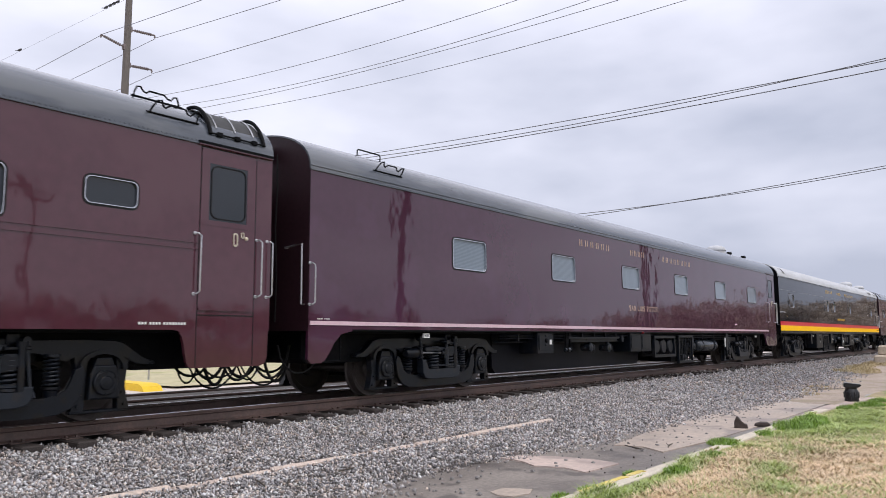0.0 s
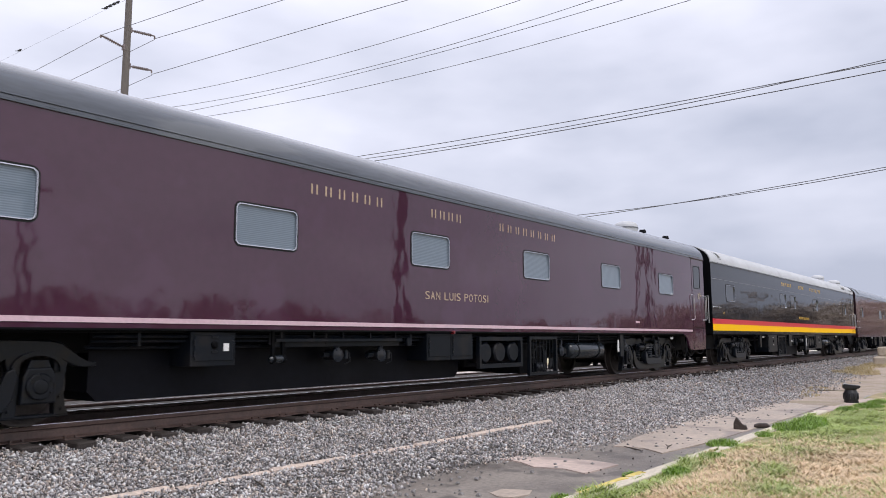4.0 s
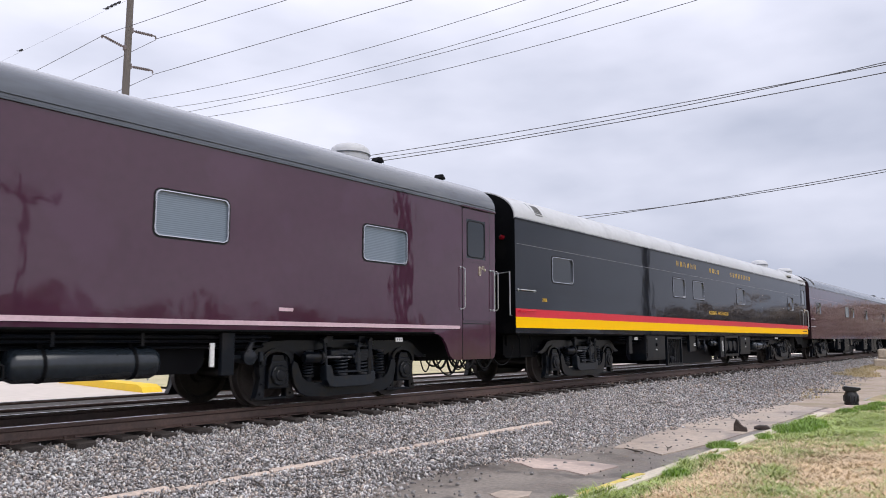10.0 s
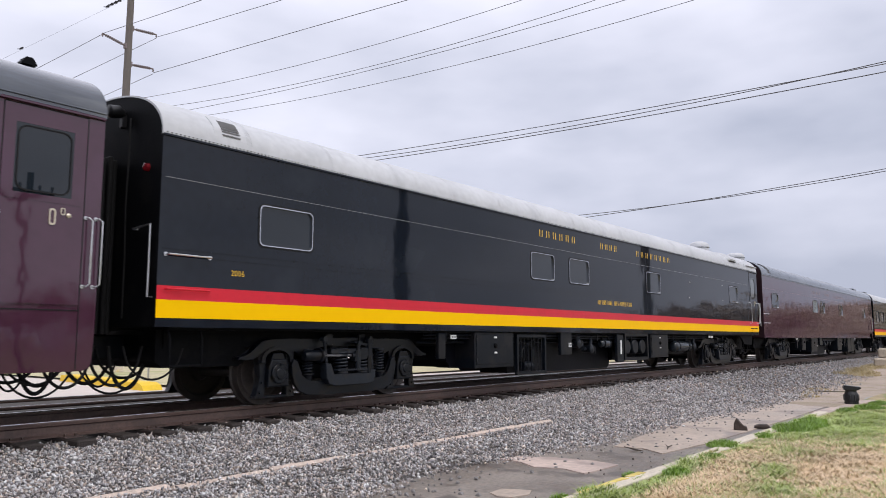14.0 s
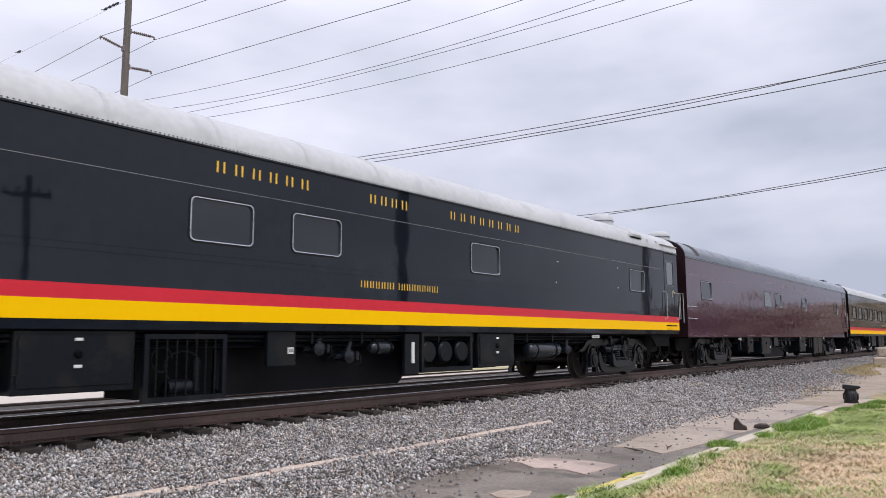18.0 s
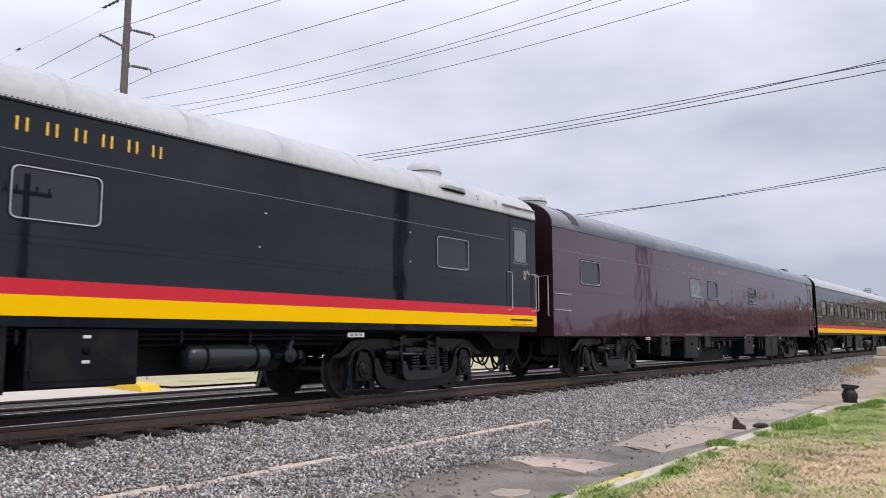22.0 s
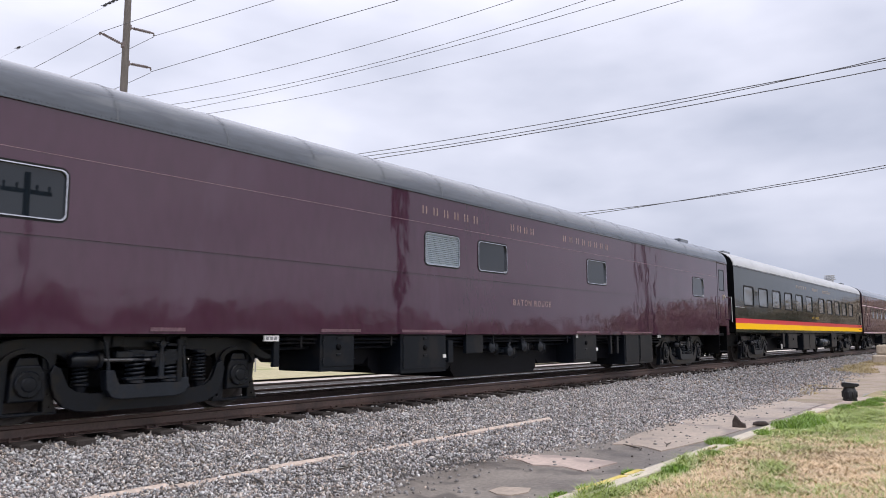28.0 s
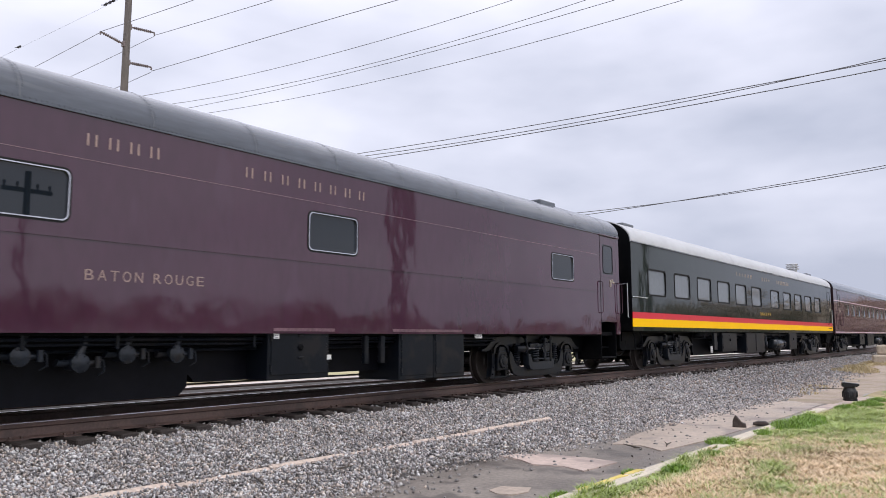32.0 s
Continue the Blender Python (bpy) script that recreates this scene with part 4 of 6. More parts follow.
def shell(car, length, paint, roof, sill, holes, seams=0.0, rivets=True):
    bm = bmesh.new()
    coach_wall(bm, 0, length, sill, EAVE, -HALF, holes)
    part("side_wall", bm, paint, car)
    bm = bmesh.new()
    coach_wall(bm, 0, length, sill, EAVE, HALF, [])
    part("side_wall", bm, paint, car)
    prof = [(-HALF, sill), (-HALF, EAVE)] + [(y * HALF / (HALF + 0.012), z - 0.01) for y, z in arch()][1:-1] + [(HALF, EAVE), (HALF, sill)]
    for x in (0.0, length):
        bm = bmesh.new()
        s = -1 if x == 0 else 1
        a = [bm.verts.new((x, y, z)) for y, z in prof]
        b = [bm.verts.new((x - s * 0.06, y * 0.998, z)) for y, z in prof]
        bm.faces.new(a)
        for i in range(len(prof)):
            j = (i + 1) % len(prof)
            bm.faces.new((a[i], a[j], b[j], b[i]))
        part("end_wall", bm, M_UNDER if paint in (M_BLACK, M_SLATE) else M_END, car)
    bm = bmesh.new()
    pts = arch()
    xs = [-0.01, length * 0.25, length * 0.5, length * 0.75, length + 0.01]
    loops = [[bm.verts.new((x, y, z)) for y, z in pts] for x in xs]
    under = [[bm.verts.new((x, y * 0.985, z - 0.02)) for y, z in pts] for x in (xs[0], xs[-1])]
    for a, b in zip(loops, loops[1:]):
        for i in range(len(pts) - 1):
            bm.faces.new((a[i], a[i + 1], b[i + 1], b[i]))
    for a, b in ((loops[0], under[0]), (loops[-1], under[1])):
        for i in range(len(pts) - 1):
            bm.faces.new((a[i], a[i + 1], b[i + 1], b[i]))
    rf = part("roof", bm, roof, car, smooth=True)
    bm = bmesh.new()
    box(bm, 0, length, -HALF - 0.022, -HALF, EAVE - 0.022, EAVE + 0.006, 0.004)
    part("drip_rail", bm, roof if roof is M_ROOF else M_BLACK, rf)
    if seams:
        def make_seam(q):
            p = arch(26, HALF + 0.015, 0.0)
            a = [q.verts.new((-0.006, y, z + 0.002)) for y, z in p]
            b = [q.verts.new((0.006, y, z + 0.002)) for y, z in p]
            for i in range(len(p) - 1):
                q.faces.new((a[i], a[i + 1], b[i + 1], b[i]))
            for i in range(1, len(p) - 1):
                for sx in (-0.03, 0.03):
                    for t in (0.0, 0.33, 0.66):
                        y, z = p[i][0] * (1 - t) + p[i + 1][0] * t, p[i][1] * (1 - t) + p[i + 1][1] * t
                        if y < 0.3:
                            nrm = Vector((0, -abs(y) / HALF if y < 0 else 0.3, 0.8)).normalized()
                            tube(q, [Vector((sx, y, z + 0.004)), Vector((sx, y, z + 0.004)) + nrm * 0.004], 0.005, 5)
        me = shared("roof_seam_" + roof.name, make_seam, roof)
        x = 1.29
        while x < length - 0.3:
            mesh_part("roof_seam", me, None, rf).location.x = x
            x += 1.535
    bm = bmesh.new()
    if not rivets:
        box(bm, 0, length, -HALF - 0.020, -HALF, EAVE + 0.045, EAVE + 0.06, 0.003)
    for k in range(int(length / 0.06) if rivets else 0):
        z = EAVE + 0.022
        box(bm, 0.04 + 0.06 * k, 0.056 + 0.06 * k, -HALF - 0.018, -HALF - 0.002, z - 0.007, z + 0.007)
    tagged(part("riveted_edge" if rivets else "moulding", bm, M_UNDER if roof is M_ROOFL else roof, rf), kind="stuff" if rivets else "")
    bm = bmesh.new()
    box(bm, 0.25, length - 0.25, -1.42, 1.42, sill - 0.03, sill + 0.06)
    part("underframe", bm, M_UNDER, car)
    # Deep pan added to close the view above the bogies.
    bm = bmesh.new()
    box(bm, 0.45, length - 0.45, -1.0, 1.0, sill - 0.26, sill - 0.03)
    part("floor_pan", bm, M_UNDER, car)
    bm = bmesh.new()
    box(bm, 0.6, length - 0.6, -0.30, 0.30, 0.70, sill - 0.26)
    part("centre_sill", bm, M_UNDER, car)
    for z, y, r in ((sill - 0.07, -1.39, 0.021), (sill - 0.13, -1.36, 0.014), (sill - 0.20, -1.22, 0.024)):
        bm = bmesh.new()
        tube(bm, [(5.3, y + 0.1, z), (5.45, y, z), (length * 0.45, y, z - 0.006), (length - 5.45, y, z), (length - 5.3, y + 0.1, z)], r, 8)
        part("air_pipe", bm, M_BOX, car, smooth=True)
    for k in range(9):
        x = 5.8 + (length - 11.6) * (k + 0.3 * (k % 2)) / 9
        bm = bmesh.new()
        box(bm, x - 0.02, x + 0.02, -1.42, -1.40, sill - 0.17, sill - 0.02, 0.004)
        box(bm, x - 0.02, x + 0.02, -1.42, -1.20, sill - 0.185, sill - 0.16, 0.004)
        part("pipe_bracket", bm, M_BOX, car)
    for s in (-1, 1):
        bm = bmesh.new()
        box(bm, 5.6, length - 5.6, s * 1.28 - 0.05, s * 1.28 + 0.05, sill - 0.14, sill - 0.03, 0.01)
        part("side_beam", bm, M_UNDER, car)
    # Blocks added for the dark mass between bogie and coach end.
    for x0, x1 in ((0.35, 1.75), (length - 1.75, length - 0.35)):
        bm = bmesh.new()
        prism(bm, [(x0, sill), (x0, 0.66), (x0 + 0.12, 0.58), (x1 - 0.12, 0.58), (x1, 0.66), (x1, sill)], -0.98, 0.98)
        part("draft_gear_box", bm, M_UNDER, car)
    for x, s in ((0.0, -1), (length, 1)):
        bm = bmesh.new()
        for d in range(5):
            a, b = x + s * (0.02 + 0.074 * d), x + s * (0.075 + 0.074 * d)
            w = 0.56 if d % 2 else 0.53
            box(bm, min(a, b), max(a, b), -w, w, 1.0, 3.28 if d % 2 else 3.25, 0.015)
        part("diaphragm", bm, M_RUBBER, car, "ribbed rubber gangway bellows")
        bm = bmesh.new()
        box(bm, min(x, x + s * 0.38), max(x, x + s * 0.38), -0.12, 0.12, 0.72, 0.98, 0.04)
        box(bm, min(x - s * 0.5, x + s * 0.1), max(x - s * 0.5, x + s * 0.1), -0.22, 0.22, 0.68, 1.0, 0.02)
        part("coupler", bm, M_TRUCK, car)
        for k in range(7):
            y = -0.98 + 0.17 * k
            bm = bmesh.new()
            drop, a, b = 0.42 + 0.06 * ((k * 5) % 4), x - s * (0.75 - 0.16 * ((k * 3) % 4)), x + s * (0.40 if k % 2 else 0.05)
            tube(bm, [(a + (b - a) * i / 14, y + 0.06 * i / 14, 0.86 - drop * (1 - (2 * i / 14 - 1) ** 2) ** 0.6) for i in range(15)], 0.014 + 0.005 * (k % 3), 8)
            part("hose", bm, M_RUBBER, car, smooth=True)


def coach(name, label, near, length):
    car = thing(name, label, "railway coach", (near, YC, 0), group="coaches of the train")
    CARS.append((car, near))
    return car


def vestibule(car, x0, x1, end, paint, lead=0.86, rails=M_STEEL, skirt=True, z_top=3.40, low=0.60, pane=M_GLASS):
    """A door with its pane and rails at the coach's end, and the skirt below it."""
    y = -HALF
    bm = bmesh.new()
    ring(bm, [(x0, 1.34), (x1, 1.34), (x1, z_top), (x0, z_top)], [(x0 + 0.12, 2.47), (x1 - 0.14, 2.47), (x1 - 0.14, 3.21), (x0 + 0.12, 3.21)], y - 0.006, y + 0.02)
    box(bm, x0 + 0.03, x1 - 0.03, y - 0.012, y + 0.0, 2.40, 2.43)
    box(bm, x0, x1, y - 0.02, y + 0.0, 1.315, 1.345)
    door = part("door", bm, paint, car)
    bm = bmesh.new()
    for x in (x0 - 0.012, x1 + 0.004):
        box(bm, x, x + 0.010, y - 0.004, y + 0.001, 1.05, z_top + 0.01)
    box(bm, x0 - 0.01, x1 + 0.01, y - 0.004, y + 0.001, z_top + 0.002, z_top + 0.012)
    part("door_gap", bm, M_RUBBER, door, "dark gap round the door")
    bm = bmesh.new()
    ring(bm, round_rect(x0 + 0.14, x1 - 0.16, 2.49, 3.19, 0.10), round_rect(x0 + 0.155, x1 - 0.175, 2.505, 3.175, 0.09), y - 0.012, y + 0.02)
    part("window_frame", bm, M_RUBBER, door, smooth=True)
    bm = bmesh.new()
    box(bm, x0 + 0.12, x1 - 0.14, y - 0.003, y + 0.012, 2.47, 3.21)
    part("pane", bm, pane, door)
    bm = bmesh.new()
    box(bm, x0 - 0.06, end, y - 0.035, y + 0.01, z_top + 0.02, z_top + 0.05, 0.006)
    part("rain_gutter", bm, paint, car)
    handrail(car, x0 - 0.02, 1.52, 2.28, material=rails)
    handrail(car, x1 + 0.08, 1.52, 2.28, material=rails)
    handrail(car, end - 0.005, 1.52, 2.28, material=rails)
    bm = bmesh.new()
    ring(bm, round_rect(x0 + 0.50, x0 + 0.57, 2.16, 2.34, 0.03), round_rect(x0 + 0.515, x0 + 0.555, 2.18, 2.32, 0.018), y - 0.02, y - 0.006)
    ring(bm, round_rect(x0 + 0.62, x0 + 0.67, 2.28, 2.36, 0.02), round_rect(x0 + 0.63, x0 + 0.66, 2.29, 2.35, 0.012), y - 0.02, y - 0.006)
    tube(bm, [(x0 + 0.71, y, 2.28), (x0 + 0.71, y - 0.02, 2.28), (x0 + 0.71, y - 0.03, 2.28)], [0.028, 0.026, 0.012], 12)
    part("door_latch", bm, M_LATCH, door, "pale brass latch plates", smooth=True)
    if skirt:
        bm = bmesh.new()
        prism(bm, [(x0 - lead * k, z) for k, z in ((1.0, 1.07), (0.81, 1.045), (0.67, 0.98), (0.57, 0.88), (0.50, 0.76), (0.43, 0.67), (0.34, low + 0.02), (0.21, low))] + [ (end - 0.12, low), (end - 0.05, low + 0.03), (end - 0.015, low + 0.1), (end, 1.07)], y + 0.0, y + 0.05)
        sk = part("skirt", bm, paint, car)
        bm = bmesh.new()
        for x in (x0 - 0.012, x1 + 0.004):
            box(bm, x, x + 0.010, y - 0.004, y + 0.001, low + 0.02, 1.06)
        box(bm, x0, x1, y - 0.006, y, 1.25, 1.262)
        part("step_cover_gap", bm, M_RUBBER, sk)


CARS = []


def roof_vent(car, x, y=0.0, big=False, material=M_ROOF, h=0.8):
    z = roof_at(y)
    bm = bmesh.new()
    if big:
        tube(bm, [(x, y, z - 0.1), (x, y, z + 0.21 * h)], [big - 0.01, big - 0.01], 28)
        base = part("dome_base", bm, material, car, smooth=True)
        bm = bmesh.new()
        tube(bm, [(x, y, z + 0.205 * h), (x, y, z + 0.225 * h)], [big + 0.01, big + 0.01], 28)
        part("dome_band", bm, M_ROOF, base, smooth=True)
        bm = bmesh.new()
        tube(bm, [(x, y, z + k * h) for k in (0.22, 0.30, 0.37, 0.43, 0.47, 0.48)], [big, big * 0.98, big * 0.90, big * 0.72, big * 0.42, 0.05], 28)
        part("roof_dome", bm, material, car, "pale rounded ventilator dome", smooth=True)
    else:
        box(bm, x - 0.055, x + 0.055, y - 0.055, y + 0.055, z - 0.06, z + 0.07, 0.01)
        prism(bm, [(x - 0.09, z + 0.06), (x + 0.09, z + 0.06), (x + 0.09, z + 0.075), (x + 0.035, z + 0.15), (x - 0.035, z + 0.15), (x - 0.09, z + 0.075)], y - 0.08, y + 0.08)
        part("roof_vent", bm, M_UNDER, car)


def roof_rung(car, x0, x1, y, plain=False):
    z = roof_at(y)
    bm = bmesh.new()
    w = x1 - x0
    out = min(0.13, 0.5 * max(0.0, -y - 1.1))
    pts = [(x0 + w * k, y - out * h / 0.15, z + h) for k, h in ((0, 0), (0.01, 0.06), (0.06, 0.14), (0.14, 0.15), (0.20, 0.10), (0.27, 0.085), (0.34, 0.12), (0.66, 0.12), (0.74, 0.08), (0.82, 0.07), (0.88, 0.12), (0.95, 0.13), (0.99, 0.06), (1, 0))]
    if plain:
        pts = [(x0, y, z - 0.02), (x0, y, z + 0.09), (x0 + 0.03, y, z + 0.11), (x1 - 0.03, y, z + 0.11), (x1, y, z + 0.09), (x1, y, z - 0.02)]
    tube(bm, pts, 0.012, 8)
    if not plain:
        tube(bm, [(x0 - 0.04, y - 0.012, z + 0.01), (x1 + 0.04, y - 0.012, z + 0.01)], 0.012, 6)
    part("roof_handhold", bm, M_UNDER, car, smooth=True)


def end_fittings(car, x, paint, lamp=False):
    """Rails, steps and a marker lamp on the end that faces the camera."""
    bm = bmesh.new()
    tube(bm, [(x + 0.02, -1.43, 1.45), (x - 0.06, -1.43, 1.45), (x - 0.06, -1.43, 2.33), (x - 0.06, -1.05, 2.30), (x + 0.02, -1.05, 2.30)], 0.014, 8)
    part("end_rail", bm, M_STEEL, car, smooth=True)
    bm = bmesh.new()
    tube(bm, [(x + 0.25, -1.40, 1.05), (x + 0.25, -1.46, 0.95), (x + 0.25, -1.46, 0.62), (x + 0.70, -1.46, 0.62), (x + 0.70, -1.46, 0.95), (x + 0.70, -1.40, 1.05)], 0.016, 8)
    part("step_stirrup", bm, M_UNDER, car, smooth=True)
    bm = bmesh.new()
    tube(bm, [(x - 0.02, -0.62, 3.84), (x - 0.10, -0.62, 3.86), (x - 0.22, -0.62, 3.84), (x - 0.24, -0.62, 3.84)], [0.05, 0.085, 0.085, 0.05], 16)
    box(bm, x - 0.06, x + 0.02, -0.66, -0.58, 3.66, 3.84, 0.008)
    part("end_lamp", bm, M_PLASTIC, car, "black end lamp under the roof's edge", smooth=True)
    bm = bmesh.new()
    tube(bm, [(x - 0.03, -0.80, 3.76), (x - 0.05, -0.84, 3.2), (x - 0.04, -0.80, 2.6), (x - 0.05, -0.86, 1.9), (x - 0.03, -0.82, 1.2)], 0.012, 6)
    part("end_cable", bm, M_RUBBER, car, smooth=True)
    if lamp:
        bm = bmesh.new()
        tube(bm, [(x, -1.22, 3.06), (x - 0.05, -1.22, 3.06), (x - 0.06, -1.22, 3.06)], [0.055, 0.05, 0.03], 16)
        part("marker_lamp", bm, M_LAMP, car, "red marker lens, unlit", smooth=True)


WIN = (2.215, 2.765)

# Coach with its vestibule end in view first
L = 25.1
car = coach("passenger_coach", "maroon passenger coach with a dark roof and closed vestibule door", -26.55 - L, L)
wins = [(L - 2.62, L - 1.99, 2.48, 2.79), (L - 4.45, L - 3.45, *WIN)] + [(L - 4.45 - 3.6 * k, L - 3.45 - 3.6 * k, *WIN) for k in range(1, 5)]
shell(car, L, M_REDB, M_ROOF, 1.07, wins)
for w in wins:
    add_window(car, *w, M_GLASS, border=0.002)
vestibule(car, L - 1.13, L - 0.28, L - 0.015, M_REDB, lead=0.30)
band(car, "belt_rail", 0, L - 1.15, 2.155, 2.168, M_REDB, 0.014)
band(car, "belt_rail", 0, L - 1.15, 2.075, 2.088, M_REDB, 0.014)
# Near-black ledge also draws the roof overhang's shadow line above the door.
band(car, "drip_ledge", L - 1.20, L - 0.02, 3.445, 3.475, M_UNDER, 0.045)
roof_rung(car, 23.25, 23.90, -1.46)
roof_rung(car, 23.31, 23.95, -0.98)
ARC = [(y, roof_at(y) + 0.02 + 0.06 * math.sin(math.pi * (y + 1.51) / 0.53)) for y in np.linspace(-1.51, -0.98, 12)]
for x in (24.08, 24.94):
    bm = bmesh.new()
    tube(bm, [(x, y - 0.02, z) for y, z in ARC], 0.027, 8)
    part("guard_end", bm, M_UNDER, car, smooth=True)
bm = bmesh.new()
rows = [[bm.verts.new((x, y, z - 0.03)) for y, z in ARC] for x in (24.08, 24.94)]
for k in range(len(ARC) - 1):
    bm.faces.new((rows[0][k], rows[0][k + 1], rows[1][k + 1], rows[1][k]))
part("spark_guard", bm, M_GUARD, car, "dull black cover plate on the roof", smooth=True)
for x in (24.20, 24.50, 24.80):
    bm = bmesh.new()
    tube(bm, [(x, y - 0.015, z - 0.02) for y, z in ARC[1:]], 0.007, 6)
    part("guard_strap", bm, M_STEEL, car, smooth=True)
bm = bmesh.new()
tube(bm, [(24.1, -1.535, roof_at(-1.5)), (24.92, -1.535, roof_at(-1.5))], 0.012, 6)
for x in (24.22, 24.5, 24.78):
    box(bm, x - 0.04, x + 0.04, -1.55, -1.49, roof_at(-1.5) - 0.03, roof_at(-1.5) + 0.03, 0.006)
part("guard_rail", bm, M_UNDER, car)
lettering(car, "XXX XXXX XXXXXXXX", L - 1.92, L - 1.28, 1.13, 1.16, M_WHITE, bars=True, name="stencil")
for x in (3.47, L - 3.47):
    bogie(car, x)
equip(car, "box", 7.0, 8.6, 0.4, 1.04)
equip(car, "tank", 12.0, 13.8, 0.5, 0.87)

# Coach with six blinded windows and the pale pinstripe
L = 25.08
car = coach("passenger_coach", "maroon passenger coach with six blinded windows and a pale pinstripe", -25.84, L)
wins = [(3.45 + 3.588 * k, 4.49 + 3.588 * k, *WIN) for k in range(6)]
shell(car, L, M_RED, M_ROOF, 1.07, wins, rivets=False)
for w in wins:
    add_window(car, *w, M_BLIND)
band(car, "pinstripe", 0.03, L - 1.17, 1.152, 1.212, M_PINK, 0.012, "pale pinkish stripe along the sill")
band(car, "sill_trim", 0.9, L - 1.9, 1.068, 1.092, M_UNDER, 0.016)
vestibule(car, L - 1.07, L - 0.20, L, M_RED)
lettering(car, "SAN LUIS POTOSI", 10.98, 12.92, 1.64, 1.78, M_GOLD)
for x0, x1, n in ((8.27, 9.96, 6), (11.11, 12.09, 4), (13.25, 15.61, 8)):
    lettering(car, "X" * n, x0, x1, 3.085, 3.235, M_GOLD, bars=True)
bm = bmesh.new()
prism(bm, [(0.0, 1.07), (0.0, 0.66), (0.06, 0.60), (0.26, 0.60), (0.33, 0.64), (0.40, 0.72), (0.52, 0.89), (0.66, 1.02), (0.90, 1.07)], -HALF, -HALF + 0.05)
part("skirt", bm, M_RED, car)
roof_rung(car, 1.42, 2.04, -1.48)
roof_rung(car, 1.50, 2.06, -1.0, True)
lettering(car, "XXX XXX", 0.16, 0.42, 1.235, 1.255, M_WHITE, bars=True, name="stencil")
roof_vent(car, 22.77, -0.52)
roof_vent(car, 24.60, -0.52)
roof_vent(car, 22.48, -0.1, 0.37, M_ROOFL, 0.80)
handrail(car, 0.06, 1.45, 2.05)
end_fittings(car, 0.0, M_RED)
for x in (3.42, L - 3.67):
    bogie(car, x)
band(car, "data_plate", 19.73, 19.98, 1.355, 1.405, M_PINK, 0.006, "small pale plate low on the wall")
bm = bmesh.new()
tube(bm, [(11.76, -HALF + 0.02, 1.075), (11.76, -HALF - 0.05, 1.07), (11.76, -HALF - 0.06, 1.07)], [0.03, 0.03, 0.012], 10)
part("brake_indicator", bm, M_LAMP, car, "small red indicator under the sill", smooth=True)
for e in (("core", 5.4, 12.6, 0.24, 1), ("core", 12.6, 14.5, 0.42, 1), ("core", 14.5, 15.65, 0.24, 1), ("core", 15.65, 18.9, 0.52, 1), ("box", 6.55, 7.22, 0.62, 1.06), ("tank", 7.82, 8.12, 0.63, 0.74), ("sign", 7.02, 7.10, 0.81, 0.91), ("valve", 15.95, 16.3, 0.55, 0.8), ("valve", 19.3, 19.7, 0.6, 0.85), ("pipe", 7.9, 10.55, 0.92, 0.97), ("valve", 9.0, 9.4, 0.6, 0.84), ("valve", 9.97, 10.37, 0.58, 0.82), ("post", 10.68, 10.80, 0.84, 0.98), ("sign", 22.30, 22.46, 0.93, 0.995), ("doors", 11.2, 12.55, 0.58, 1.06), ("bottles", 12.76, 14.24, 0.42, 0.97),
          ("cage", 14.57, 15.66, 0.23, 0.97), ("tank", 16.40, 18.13, 0.50, 0.87), ("post", 18.95, 19.15, 0.5, 1.06), ("sign", 2.74, 2.90, 0.96, 1.035), ("sign", 18.76, 18.82, 0.62, 0.92)):
    equip(car, *e)


def banded(car, length, line=True):
    band(car, "yellow_stripe", 0, length, 1.20, 1.42, M_YEL, 0.010, "broad yellow stripe")
    band(car, "red_stripe", 0, length, 1.42, 1.59, M_REDST, 0.010, "red stripe above the yellow one")
    if line:
        band(car, "belt_line", 0.06, length - 1.2, 2.917, 2.924, M_FAINTC, 0.003)
        band(car, "belt_rail", 0.06, length - 1.2, 2.04, 2.055, M_BLACK, 0.008)
        band(car, "belt_rail", 0.06, length - 1.2, 1.96, 1.975, M_BLACK, 0.008)


# Black coach with yellow and red stripes
L = 25.03
car = coach("passenger_coach", "black passenger coach with red and yellow stripes and a silver roof", -0.03, L)
wins = [(1.50, 2.45, *WIN), (8.56, 9.52, *WIN), (10.22, 11.17, *WIN), (14.56, 15.52, *WIN), (21.66, 22.60, *WIN)]
shell(car, L, M_BLACK, M_ROOFL, 1.09, wins, seams=1.22)
for w in wins:
    add_window(car, *w, M_GLASS)
banded(car, L)
vestibule(car, L - 1.0, L - 0.19, L, M_BLACK, rails=M_STEEL, skirt=False, pane=M_SKYGLASS)
bm = bmesh.new()
prism(bm, [(L - 1.9, 1.08), (L - 1.6, 0.92), (L - 1.4, 0.76), (L - 0.5, 0.74), (L - 0.4, 1.08)], -HALF + 0.14, -HALF + 0.2)
part("step_well", bm, M_UNDER, car)
level_rail(car, L - 0.95, L - 0.25, 1.25, 0.05, M_YEL)
level_rail(car, 0.10, 0.72, 1.97)
level_rail(car, 0.10, 0.72, 1.55, 0.05, M_REDST)
for x0, x1, n in ((8.84, 10.58, 6), (11.75, 12.78, 4), (13.85, 16.34, 8)):
    lettering(car, "X" * n, x0, x1, 3.135, 3.285, M_GOLDY, bars=True)
lettering(car, "XXXXXX XXXXXXXX", 11.60, 13.57, 1.775, 1.885, M_GOLDY, bars=True)
lettering(car, "2006", 1.05, 1.27, 1.765, 1.84, M_GOLDY)
bm = bmesh.new()
for k in range(8):
    y = -1.50 + 0.022 * k
    box(bm, 0.86, 1.14, y - 0.022, y + 0.004, roof_at(y) - 0.002, roof_at(y) + 0.016)
